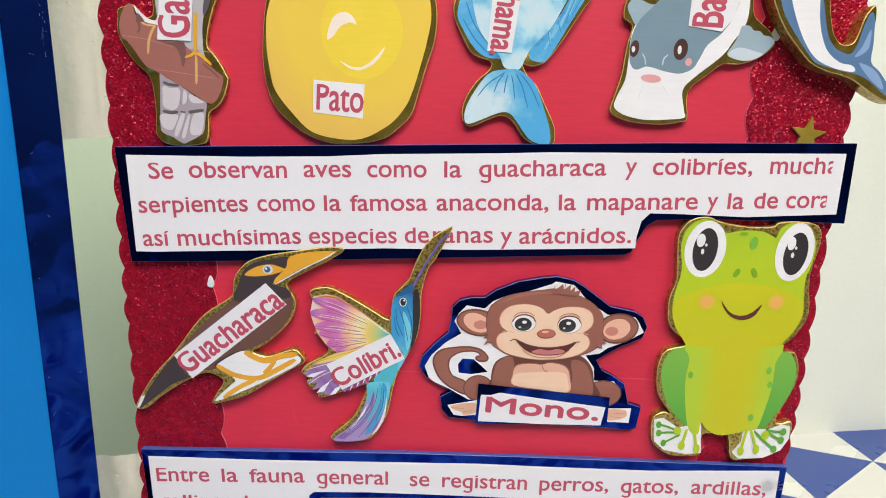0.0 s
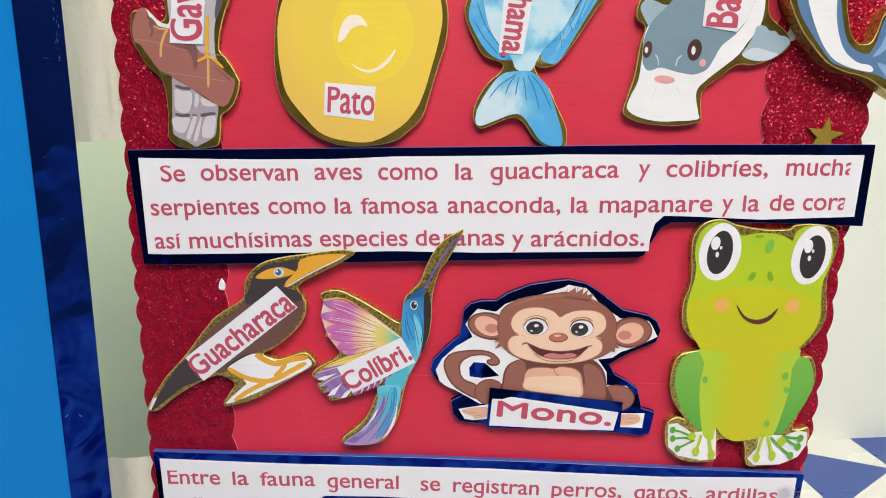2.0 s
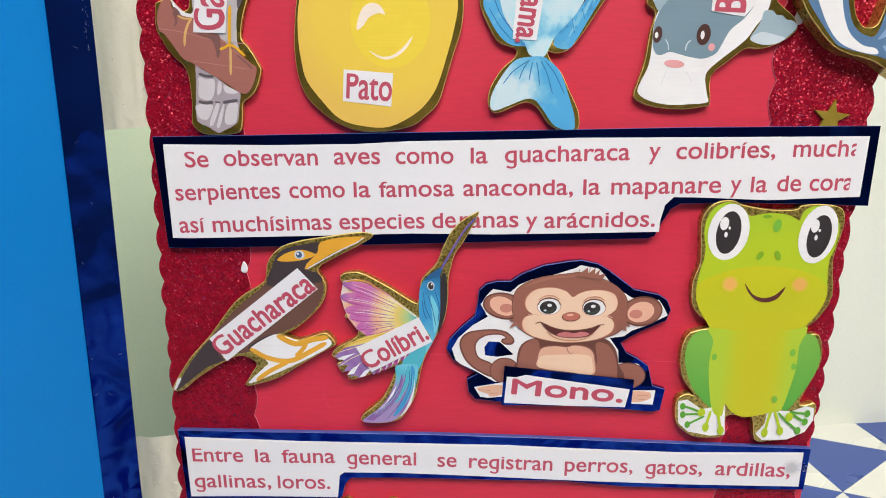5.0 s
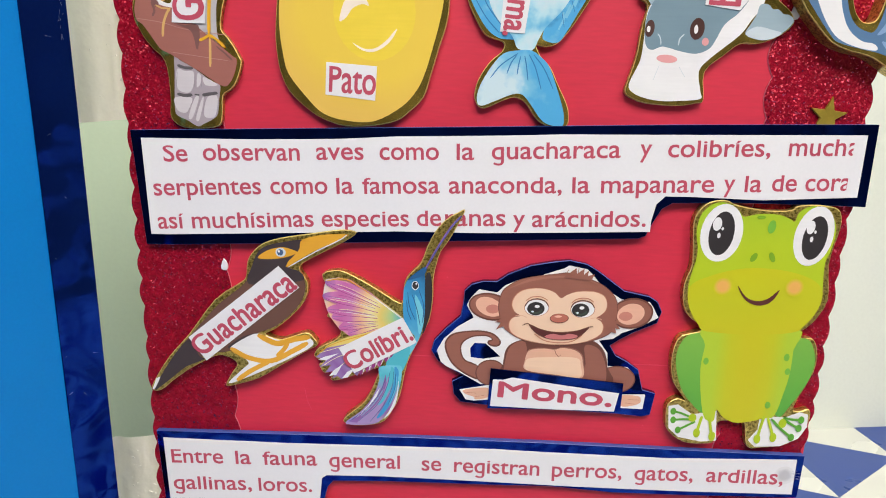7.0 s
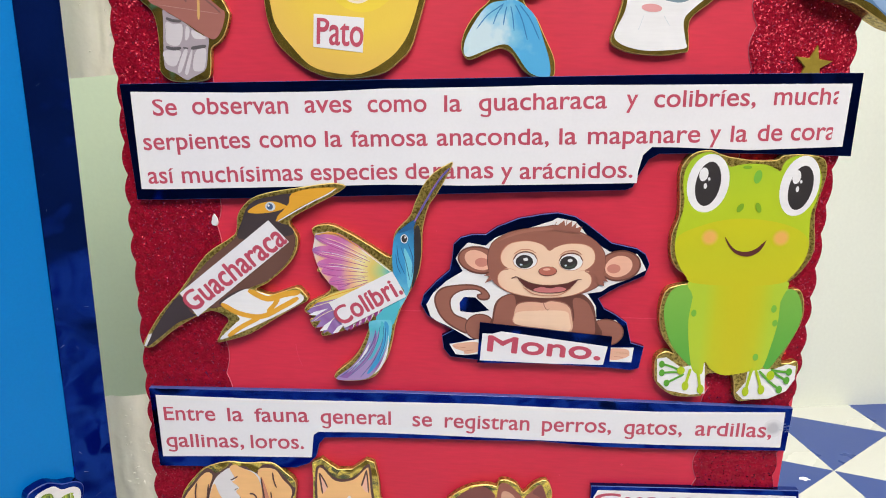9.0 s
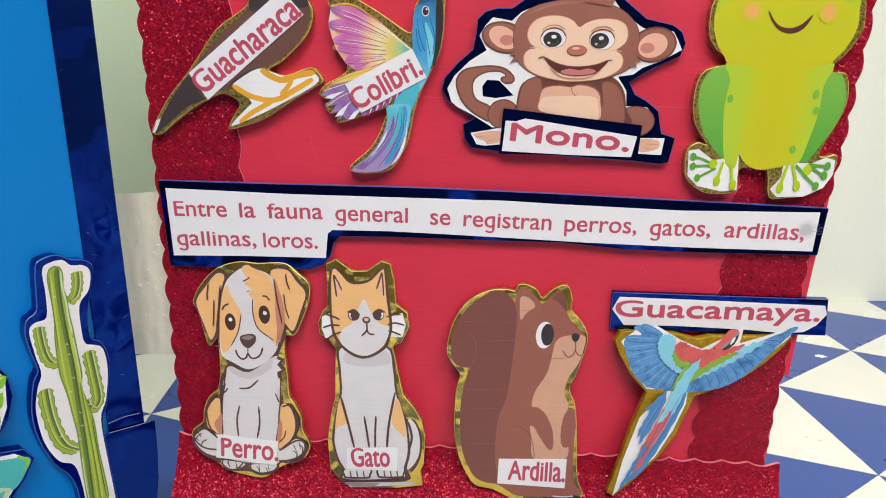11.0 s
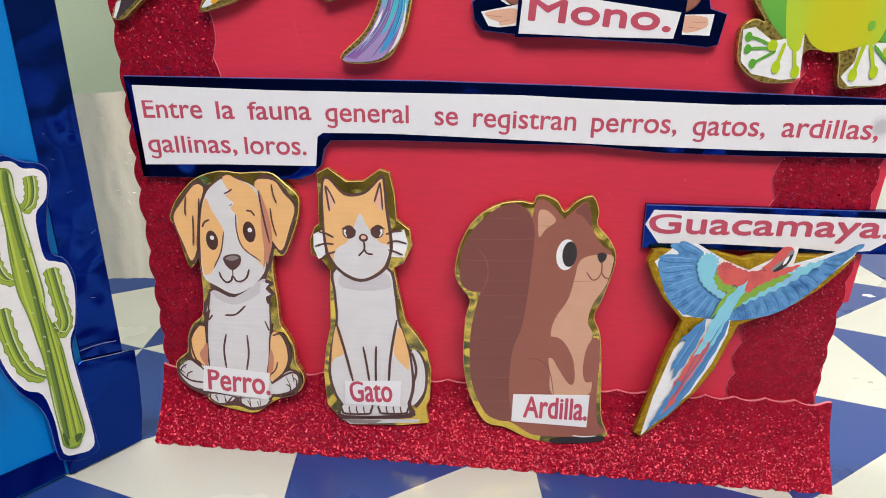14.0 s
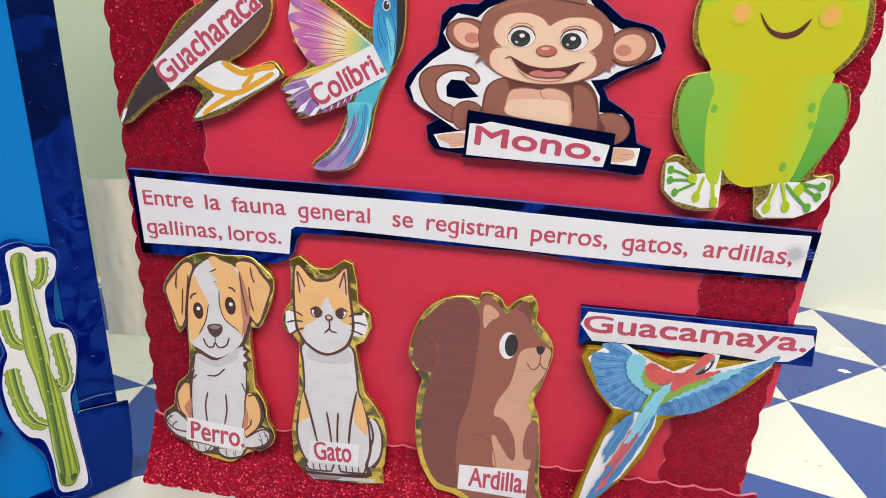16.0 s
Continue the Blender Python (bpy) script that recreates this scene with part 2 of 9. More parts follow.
# Printing inks of the cutouts.
INKS = dict(
    white="E8E8EA", paper_white="D6D4D6", paper_shade="C8C4C8", blush_white="F2E4D4", charcoal="322E30", dark_grey="5A5558", mid_grey="8C888E",
    grey_feather="B8B4B8", feather_grey="A89CA4", blush_grey="CEC8CC", leg_tan="D8AE6C", branch="A0665C", branch_dark="7A5450", branch_pale="B88A80", amber="E0A82A", 
    fish_blue="4FA8DA", fish_mid="7CC0DE", fish_pale="B4DAE6", fish_white="C6DDE6", fish_dark="2C78B4", slate="76909E", slate_light="98AEBA",
    slate_pale="C4D0D8", eye_brown="4A2E2A", pink="E0A0A2", dolphin="54789E", dolphin_light="86A4CA", bird_brown="6A4A40", bird_dark="41373A",
    amber_eye="E2A634", eye_pale="C8D4E0", eye_blue="3C5A84", wing_pink="CC7CB4", wing_yellow="E4CC70", wing_cream="EEE2A8",
    wing_teal="4FB6C8", wing_purple="8C60A4", humming_blue="3C98CC", humming_light="74C8DC", humming_dark="245C8C", tail_lilac="A48CBE",
    fur="966052", fur_mid="A46E5E", fur_dark="6A4036", skin="DFAE94", skin_light="ECCAAE", ear_pink="E8B49C", ear_rose="C88274", eye_green="3E4A40", nose_pink="B86C5C",
    mouth_dark="5A2C2A", tongue="C87878", frog="AEC61A", frog_yellow="C6C418", frog_thigh="5AA432", frog_spot="7AA826",
    frog_teal="74B640", cheek="E4AC5C", tan="EAB87C", tan_dark="C4846A", ink_brown="573C38", nose_grey="8C807E", squirrel="955B4E",
    squirrel_tail="7A4842", squirrel_light="CC9E84", macaw_blue="4A82B8", macaw_dark="2E5E98", macaw_teal="82C8DA", macaw_green="80A83E",
    macaw_red="D05C58", sea="46B4B0", sand="B4CCAA", leaf="82BE2C", leaf_light="B0D84A", root="BE5644", cactus="98AE3E", cactus_dark="648036",
    cactus_light="B4C84A", cactus_pale="C6D4A4", cactus_deep="44602A", cactus_edge="6E8A38", navy="0A1C78", lettering="B02E48", duck_core="ECD044", duck_mid="E9C84C", duck_rim="E2BA58", wing_green="A8CC8E", wing_peach="EAB890", wing_magenta="C868A8", wing_deep="A8448C",
    frog_top="A4C42C", frog_mid="B2C824", frog_side="B0CA34", frog_belly="C4C01A", frog_chin="C0C31E", thigh_top="7CB648", thigh_low="55A53C",
    squirrel_line="8F5E55", macaw_rose="BC5050", macaw_mid="5E96C8", macaw_pale="8AB8DC", smudge="BCBCC2", page="DCDCDF", leaf_dark="5E9A24")
_inks = {"navy": NAVY, "lettering": INK}


def ink(name):
    if name not in _inks:
        _inks[name] = surface("print_" + name, srgb(INKS[name]), 0.42, vary=0.045, grain=850, coarse=130, bump=0.03, streak=16)
    return _inks[name]


# ---- building helpers ----
MM = 0.001


def part(name, bm, material, parent=None, label="", m=None):
    """Links a bmesh as one mesh object under a thing or a part."""
    mesh = bpy.data.meshes.new(name)
    bm.normal_update()
    bm.to_mesh(mesh)
    bm.free()
    for mat in material if isinstance(material, (list, tuple)) else [material]:
        mesh.materials.append(mat)
    ob = new(name, mesh)
    if parent:
        ob.parent = parent
    if m is not None:
        ob.matrix_basis = m
    return tagged(ob, label)


def rounded(points, steps=4):
    """A closed smooth line through the points."""
    out, n = [], len(points)
    for i in range(n):
        a, b, c, d = (Vector(points[(i + k) % n]) for k in (-1, 0, 1, 2))
        for s in range(steps):
            t = s / steps
            out.append(0.5 * (2 * b + (c - a) * t + (2 * a - 5 * b + 4 * c - d) * t * t + (3 * b - a - 3 * c + d) * t ** 3))
    return out


def open_curve(points, steps=4):
    if len(points) < 3:
        return [Vector(p) for p in points]
    ends = [2 * Vector(points[0]) - Vector(points[1])] + [Vector(p) for p in points] + [2 * Vector(points[-1]) - Vector(points[-2])]
    out = []
    for a, b, c, d in zip(ends, ends[1:], ends[2:], ends[3:]):
        for s in range(steps):
            t = s / steps
            out.append(0.5 * (2 * b + (c - a) * t + (2 * a - 5 * b + 4 * c - d) * t * t + (3 * b - a - 3 * c + d) * t ** 3))
    return out + [ends[-2]]


def add_face(bm, points, z, slot=0):
    """A flat face that looks to +z; points in mm."""
    face = bm.faces.new([bm.verts.new((p[0] * MM, p[1] * MM, z * MM)) for p in points])
    face.normal_update()
    if face.normal.z < 0:
        face.normal_flip()
    face.material_index = slot
    return face


def slab(points, back, front, bevel=0.25, slots=(0, 0, 0)):
    """A sheet of card cut to an outline, with softened front edge; slots: face, edge, side."""
    bm = bmesh.new()
    face = add_face(bm, points, front, slots[0])
    made = bmesh.ops.extrude_face_region(bm, geom=[face])
    top = [g for g in made["geom"] if isinstance(g, bmesh.types.BMFace)][0]
    low = [f for f in bm.faces if f is not top and len(f.verts) == len(points) and f is face]
    for f in bm.faces:
        if f is not top:
            f.material_index = slots[-1]
    for f in low or [face]:
        for v in f.verts:
            v.co.z = back * MM
    top.material_index = slots[0]
    if bevel:
        bmesh.ops.inset_region(bm, faces=[top], thickness=bevel * MM, depth=0, use_even_offset=False)
        for f in top.edges[:]:
            for g in f.link_faces:
                if g is not top:
                    g.material_index = slots[1]
        edge = {v for v in top.verts}
        for v in bm.verts:
            if v not in edge and v.co.z > (front - 0.01) * MM:
                v.co.z -= min(bevel, (front - back) * 0.4) * MM
    bmesh.ops.recalc_face_normals(bm, faces=bm.faces)
    bmesh.ops.triangulate(bm, faces=[f for f in bm.faces if len(f.verts) > 4], ngon_method="EAR_CLIP")
    return bm


_glyphs = {}
SMALL, CAPITAL, TALL_SMALL = 0.45, 0.68, 0.76  # heights of small letters and capitals in the font, and the share wanted


def even_height(y):
    """Raises the small letters towards the capitals, as in the print."""
    wanted = CAPITAL * TALL_SMALL
    if y <= 0:
        return y
    return y * wanted / SMALL if y < SMALL else wanted + (y - SMALL) * (CAPITAL - wanted) / (CAPITAL - SMALL)


def letters(text, bold):
    """The mesh of some letters in the built-in font."""
    data = bpy.data.curves.new("word", "FONT")
    data.body, data.offset, data.resolution_u = text, bold, 4
    ob = new("word", data)
    mesh = bpy.data.meshes.new_from_object(ob.evaluated_get(bpy.context.evaluated_depsgraph_get()))
    co, faces = [tuple(v.co) for v in mesh.vertices], [tuple(p.vertices) for p in mesh.polygons]
    bpy.data.meshes.remove(mesh)
    bpy.data.objects.remove(ob)
    bpy.data.curves.remove(data)
    return co, faces


def glyphs(text, bold=0.008):
    """Vertices, faces and ink extent of a word in the built-in font; its g has one bowl and an open hook."""
    if (text, bold) not in _glyphs:
        co, faces = letters(text.replace("g", "q"), bold)
        for k, letter in enumerate(text):
            if letter == "g":
                right = max(c[0] for c in letters(text[:k].replace("g", "q") + "q", bold)[0])
                co = [(c[0], -0.12, c[2]) if c[1] < -0.2 and right - 0.11 < c[0] < right + 0.01 else c for c in co]
                half = 0.034 + bold
                hook = open_curve([(right - half, -0.1), (right - half - 0.02, -0.16), (right - 0.12, -0.215), (right - 0.24, -0.22), (right - 0.36, -0.165)], 3)
                n = len(co)
                for i, p in enumerate(hook):
                    way = (hook[min(i + 1, len(hook) - 1)] - hook[max(i - 1, 0)]).normalized()
                    co += [(p.x - way.y * half, p.y + way.x * half, 0.0), (p.x + way.y * half, p.y - way.x * half, 0.0)]
                faces += [(n + 2 * i, n + 2 * i + 1, n + 2 * i + 3, n + 2 * i + 2) for i in range(len(hook) - 1)]
        co = [(c[0], even_height(c[1]), c[2]) for c in co]
        _glyphs[text, bold] = co, faces, min(c[0] for c in co), max(c[0] for c in co), max(c[1] for c in co)
    return _glyphs[text, bold]


def add_word(bm, text, x0, y0, x1, y1, cap, z, bold=0.01):
    """A word from (x0, y0) to (x1, y1) on its baseline, with that cap height; mm."""
    co, faces, left, right, _ = glyphs(text, bold)
    tall = glyphs("H")[4]
    way = Vector((x1 - x0, y1 - y0))
    along, up = way / (right - left), Vector((-way.y, way.x)).normalized() * cap / tall
    verts = [bm.verts.new(((x0 + (c[0] - left) * along.x + c[1] * up.x) * MM, (y0 + (c[0] - left) * along.y + c[1] * up.y) * MM, z * MM)) for c in co]
    for f in faces:
        bm.faces.new([verts[i] for i in f])


BOARD = pose(0, 0, 0, 90)
WING = pose(-0.1575, -0.016, 0, 90, 0, 55)
LOWER = pose(0, -0.0087, 0, 86)  # the lower pictures lean on the flared foot of the board
BACKINGS = {"worn": (GOLD_WORN, "worn gold foil card", FOIL_EDGE, GOLD_WORN), "gold": (GOLD, "gold foil card", FOIL_EDGE, GOLD_WORN),
            "navy": (NAVY, "navy foil card", NAVY_EDGE, NAVY), "goldglitter": (GOLD_GLITTER, "gold glitter card", GOLD_GLITTER, GOLD_GLITTER)}


class Cutout:
    """A printed picture glued on stiff card, with a name tag; drawn in mm from the card's centre."""

    def __init__(self, name, label, category, x, y, backing, plane, front, lift=0.0):
        """lift: how far thick pads hold the card off the board."""
        self.root = tagged(new(name), label, category, "pictures on the display")
        small, front = 1 - lift / 245, front + lift
        self.root.matrix_basis = plane @ Matrix.Translation(((x * small - 17 * (1 - small)) * MM, (y * small + 270 * (1 - small)) * MM, 0)) @ Matrix.Diagonal((small, small, 1, 1))
        self.kind, self.front, self.back = BACKINGS[backing], front, 0.1 if plane is WING else min(front - 3.0, -1.7 if plane is BOARD else 0)
        self.bm, self.mats, self.z, self.on_tag, self.piece = bmesh.new(), [], front + 0.03, False, "picture"
        self.tag_bm = self.tag_back_bm = None
        self.own = {}
        self.text_bm = bmesh.new()

    def backing(self, points, smooth=True):
        part("backing", slab(rounded(points, 3) if smooth else points, self.back, self.front, 0.32, (0, 1, 2)), [self.kind[0], self.kind[2], self.kind[3]], self.root, self.kind[1])

    def motif(self, name):
        """Ends one printed piece of the picture and begins the next."""
        if self.bm.faces:
            bmesh.ops.triangulate(self.bm, faces=[f for f in self.bm.faces if len(f.verts) > 4], ngon_method="EAR_CLIP")
            part(self.piece, self.bm, [self.own.get(c) or ink(c) for c in self.mats], self.root)
            self.bm, self.mats = bmesh.new(), []
        self.piece = name

    def shade(self, name, colours, *args):
        """A printed colour of this picture alone, as printed() makes it."""
        self.own[name] = printed(name, colours.split(), *args)

    def slot(self, colour):
        if colour not in self.mats:
            self.mats.append(colour)
        return self.mats.index(colour)

    def fill(self, colour, points, smooth=True):
        self.z += 0.01
        add_face(self.bm, rounded(points) if smooth else points, self.z, self.slot(colour))

    def oval(self, colour, x, y, rx, ry, turn=0):
        self.z += 0.01
        c, s = math.cos(radians(turn)), math.sin(radians(turn))
        ring = [(rx * math.cos(a), ry * math.sin(a)) for a in (2 * math.pi * k / 28 for k in range(28))]
        add_face(self.bm, [(x + u * c - v * s, y + u * s + v * c) for u, v in ring], self.z, self.slot(colour))

    def line(self, colour, width, points, knob=0.0):
        """A stroke along a smooth curve; knob: how much its width swells and shrinks."""
        mid = open_curve(points)
        sides = []
        for i, p in enumerate(mid):
            way = (mid[min(i + 1, len(mid) - 1)] - mid[max(i - 1, 0)]).normalized()
            half = width / 2 * (0.55 if i in (0, len(mid) - 1) else 1 + knob * math.sin(2.3 * i))
            sides.append((p + Vector((-way.y, way.x)) * half, p - Vector((-way.y, way.x)) * half))
        if self.on_tag:
            bm, z, slot = self.text_bm, self.tag_front + 0.06, 0
        else:
            self.z += 0.01
            bm, z, slot = self.bm, self.z, self.slot(colour)
        for (a, b), (c, d) in zip(sides, sides[1:]):
            add_face(bm, [a, b, d, c], z, slot)

    def tag_back(self, points):
        self.z += 0.1
        self.tag_back_bm = slab(points, self.z, self.z + 0.5, 0.1)
        self.z += 0.5

    def tag(self, points, smooth=False):
        self.tag_front = self.z + 0.16
        self.tag_bm = slab(rounded(points) if smooth else points, self.z + 0.03, self.tag_front, 0.03)

    def word(self, text, x0, y0, x1, y1, cap, heavy=0.26):
        for k, (dx, dy) in enumerate([(0, 0), (1, 0.3), (-1, 0.3), (0.3, -1), (-0.3, 1), (0.7, -0.7), (-0.7, -0.7)]):  # heavy lettering
            dx, dy = dx * heavy, dy * heavy
            add_word(self.text_bm, text, x0 + dx, y0 + dy, x1 + dx, y1 + dy, cap, self.tag_front + 0.06 + 0.006 * k, 0)

    def done(self):
        self.motif("")
        if self.tag_back_bm:
            part("tag_backing", self.tag_back_bm, NAVY, self.root, "navy foil strip")
        if self.tag_bm:
            tag = part("name_tag", self.tag_bm, PAPER, self.root, "white paper name tag")
            part("lettering", self.text_bm, INK, tag, "dark red lettering")


def wavy(x0, x1, y, pitch, depth, seed, up=1):
    """A cut edge of small scallops along x, uneven as if cut by hand."""
    rng = random.Random(seed)
    out, x = [], x0
    step = 1 if x1 > x0 else -1
    while (x1 - x) * step > 0:
        w, d = pitch * rng.uniform(0.85, 1.15), depth * rng.uniform(0.7, 1.2)
        for k in range(6):
            t = k / 6
            if (x1 - x - step * w * t) * step > 0:
                out.append((x + step * w * t, y + up * d * math.sin(math.pi * t)))
        x += step * w
    return out

# ---- the room ----
def box(x0, y0, z0, x1, y1, z1):
    bm = bmesh.new()
    bmesh.ops.create_cube(bm, size=1, matrix=Matrix.Translation(((x0 + x1) / 2, (y0 + y1) / 2, (z0 + z1) / 2)) @ Matrix.Diagonal((x1 - x0, y1 - y0, z1 - z0, 1)))
    return bm


def structure(name, bm, mat, label):
    return tagged(part(name, bm, mat, None, label), category=name.split("_")[0], kind="structure")


FLOOR, TABLE_EDGE = -0.78, -0.42
FAR = 0.319  # the off-white wall, set a little askew


def wall_at(x):
    return FAR + math.tan(radians(8.5)) * (x - 0.35) if x > 0 else 0.2


floor = structure("tabletop", box(-1.6, TABLE_EDGE, -0.05, 1.6, 0.7, -0.002), GROUT, "tabletop laid with blue and white triangular tiles")
structure("floor", box(-1.7, -2.3, FLOOR - 0.05, 1.7, 0.7, FLOOR), FLOOR_DARK, "plain dark floor below the tabletop, unseen")
structure("wall_north_east", box(-0.352, 0, FLOOR, 1.4, 0.1, CEILING), WALL_WHITE, "smooth wall painted off-white").matrix_basis = pose(0.35, FAR, 0, 0, 0, 8.5)
structure("wall_north_west", box(-1.6, 0.2, FLOOR, -0.02, 0.262, CEILING), WALL_GREEN, "smooth wall painted sage green")
# walls and ceiling out of view, added to close the room and shape reflections
structure("wall_west", box(-1.7, -2.3, FLOOR, -1.6, 0.3, CEILING), WALL_DIM, "plain grey wall, unseen")
structure("wall_east", box(1.6, -2.3, FLOOR, 1.7, 0.7, CEILING), WALL_PALE, "plain pale grey wall, unseen")
structure("wall_south", box(-1.6, -2.3, FLOOR, 1.6, -2.2, CEILING), WALL_DIM, "plain grey wall, unseen")
structure("ceiling", box(-1.7, -2.3, CEILING, 1.7, 0.7, CEILING + 0.1), CEIL, "plain grey ceiling, unseen")
# bodies for the added lamps, out of view
for px, py, side, watts in ADDED_PANELS:
    h = side / 2
    lamp = tagged(new("added_light_panel"), "square white light panel, unseen, added to light the scene", "ceiling light", "ceiling lights")
    lamp.matrix_basis = pose(px, py, CEILING)
    part("diffuser", box(-h, -h, -0.03, h, h, -0.012), GLOW, lamp, "glowing face of the added panel")
    for k in range(4):
        part("frame", box(-h - 0.02, h, -0.034, h + 0.02, h + 0.02, 0), FRAME, lamp, m=pose(0, 0, 0, 0, 0, 90 * k))

# ---- the display board: red foam panel, glitter columns and band ----
board = tagged(new("display_board"), "red foam display board with dark red glitter borders", "display board")
board.matrix_basis = BOARD
TOP = 445
outline = [(-144, 2), (136, 2), (138, 38), (136.2, 76), (136.4, 80), (139.8, 80.4), (139.9, 200), (139.9, TOP), (-146, TOP)]
part("panel", slab(outline, -5.5, -1.4, 0.3), RED, board, "smooth red foam sheet")
part("carton", slab([(-147.4, 1), (135.5, 1), (135.8, 81), (138.8, 82), (139, TOP - 1), (-147.4, TOP - 1)], -11, -5.6, 0.2), CARTON, board, "raw cardboard backing")
# a joint between two foam sheets
part("seam", slab([(-146, 198.2), (139.5, 198), (139.5, 198.4), (-146, 198.6)], -1.5, -1.34, 0), RED_EDGE, board, "paper-thin joint of the foam")


def column(x0, x1, low, high, seed, lean=0.0):
    """A strip with scalloped sides; lean: how far its right side steps out above the middle."""
    inner = x0 > 0
    left = [(x0 - q[1], q[0]) for q in wavy(high, low, 0, 15 if inner else 12.5, 2.4 if inner else 1.6, seed)]
    right = [(x1 + q[1] + lean * min(1, max(0, (q[0] - 135) / 45)), q[0]) for q in wavy(low, high, 0, 13 if inner else 16, 1.5 if inner else 2.2, seed + 1)]
    return slab(left + right, -1.5, -0.9, 0.15, (0, 1, 1))


for x0, x1, low, seed, lean in ((-147.4, -111.0, 24, 3, 0), (102.3, 136.2, 26, 7, 3.3)):
    part("glitter_column", column(x0, x1, low, TOP, seed, lean), [GLITTER, CUT_EDGE], board, "scalloped dark red glitter foam")
def edge_at(line, x):
    """Height of a cut edge at x, its points in order of x."""
    return float(np.interp(x, [p[0] for p in line], [p[1] for p in line]))


low_edge, high_edge = wavy(-149, 144.4, 0.9, 9.5, -1.7, 11), wavy(-149, 144.4, 33.2, 12.5, -1.7, 12)
rng, bm = random.Random(4), bmesh.new()
grid, steps, rows = [], 420, 7
for i in range(steps + 1):
    x = -148.8 + 293 * i / steps
    y0, y1 = edge_at(low_edge, x), edge_at(high_edge, x) + x * 0.008
    line = []
    for k in range(rows + 1):
        y = y0 + (y1 - y0) * k / rows
        out = 16.5 * max(0, 1 - y / 36) ** 1.6  # the foot flares towards the front
        out += 0.5 * noise.noise(Vector((x * 0.03, y * 0.05, 3.0))) * (1 - y / 40)
        line.append((x + (0.9 - k / rows) * (x + 2) * 0.004, y, 0.3 + out))
    grid.append([[bm.verts.new((q[0] * MM, q[1] * MM, (q[2] - d) * MM)) for d in (0, 1.3)] for q in line])
for a, b in zip(grid, grid[1:]):
    for k in range(rows):
        for side in (0, 1):
            bm.faces.new([a[k][side], b[k][side], b[k + 1][side], a[k + 1][side]]).smooth = True
    for k in (0, rows):
        bm.faces.new([a[k][0], b[k][0], b[k][1], a[k][1]]).material_index = 1
for line in (grid[0], grid[-1]):
    for k in range(rows):
        bm.faces.new([line[k][0], line[k + 1][0], line[k + 1][1], line[k][1]]).material_index = 1
bmesh.ops.recalc_face_normals(bm, faces=bm.faces)
bm.normal_update()
for edge in bm.edges:
    edge.smooth = edge.calc_face_angle(0) < 0.9
part("glitter_band", bm, [GLITTER, CUT_EDGE], board, "scalloped dark red glitter foam")
# glue specks on the foam
for x, y, r in ((-112, 236, 1.6), (107, 341, 1.9)):
    part("glue_spot", slab(rounded([(x, y + r * 1.6), (x + r, y), (x + r * 0.6, y - r * 1.5), (x - r * 0.8, y - r)]), -1.6, -0.4, 0.2), PAPER, board, "dried white glue")


# dust, a dent and a hair scratch in the foam
for x, y, r in ((68.3, 127.6, 0.7), (68.9, 169.8, 0.4), (-18.4, 233.8, 0.35), (-53.1, 232.7, 0.3), (40.5, 121.0, 0.35), (-31.0, 262.5, 0.3)):
    part("speck", slab([(x - r, y), (x, y + r), (x + 0.8 * r, y + 0.2 * r), (x + 0.2 * r, y - r)], -1.45, -1.3, 0), RED_EDGE, board, "pale speck of dust")
bm = bmesh.new()
trace = open_curve([(-79.6, 181.0), (-79.2, 178.0), (-78.4, 174.5), (-76.8, 170.5)])
for a, b in zip(trace, trace[1:]):
    add_face(bm, [(a.x, a.y), (a.x + 0.28, a.y), (b.x + 0.28, b.y), (b.x, b.y)], -1.36)
part("scratch", bm, RED_EDGE, board, "fine pale scratch")


def strip(label, outer, inner, words, cap, cut, middle):
    """A text strip: white paper on navy foil card, held off the board by pads."""
    root = tagged(new("text_strip"), label, "text strip", "text strips")
    shift = Matrix.Translation((middle[0] * MM, middle[1] * MM, 0))
    root.matrix_basis = BOARD @ shift @ Matrix.Diagonal((0.9958, 0.9958, 1, 1)) @ shift.inverted()
    part("backing", slab(outer, -0.85, 1.65, 0.15, (0, 1, 1)), [NAVY, NAVY_EDGE], root, "navy foil card")
    page = part("page", slab(inner, 1.67, 1.95, 0.05), PAPER, root, "white paper")
    bm = bmesh.new()
    for text, x0, y0, x1, y1 in words:
        add_word(bm, text, x0, y0, x1, y1, cap, 2.01)
    # letters that run off the printed page are cut by its edge
    bmesh.ops.bisect_plane(bm, geom=bm.verts[:] + bm.edges[:] + bm.faces[:], plane_co=(cut * MM, 0, 0), plane_no=(1, 0, 0), clear_outer=True)
    part("lettering", bm, INK, page, "dark red lettering")
    return root


outer = [(-146.3, 290.4), (-71.7, 293.3), (3.5, 296.2), (68.5, 298.8), (144.4, 301), (145, 269.2), (122.7, 269.4), (89.7, 269.1), (69.9, 268.2), (66.1, 265.8), (63, 260), (60.8, 254.6), (58, 253.4), (6, 250.8), (-63.2, 247.3), (-133.9, 244.1), (-143.4, 244)]
inner = [(-142, 287.5), (-96.4, 288.2), (-62.7, 289.4), (-40.4, 291), (3.7, 292.7), (25.5, 293.8), (68.9, 294.9), (140.7, 296.9), (140.9, 272.9), (104.8, 270.6), (77.2, 271), (66.8, 270.9), (63.6, 267.6), (62.3, 261.2), (62.2, 256.4), (28.4, 254.9), (-5.6, 253.5), (-40, 253), (-72.4, 251.3), (-133.4, 248.5), (-141, 248.4)]
words = []
words.append(("Se", -133.4, 278.4, -123.5, 278.7))
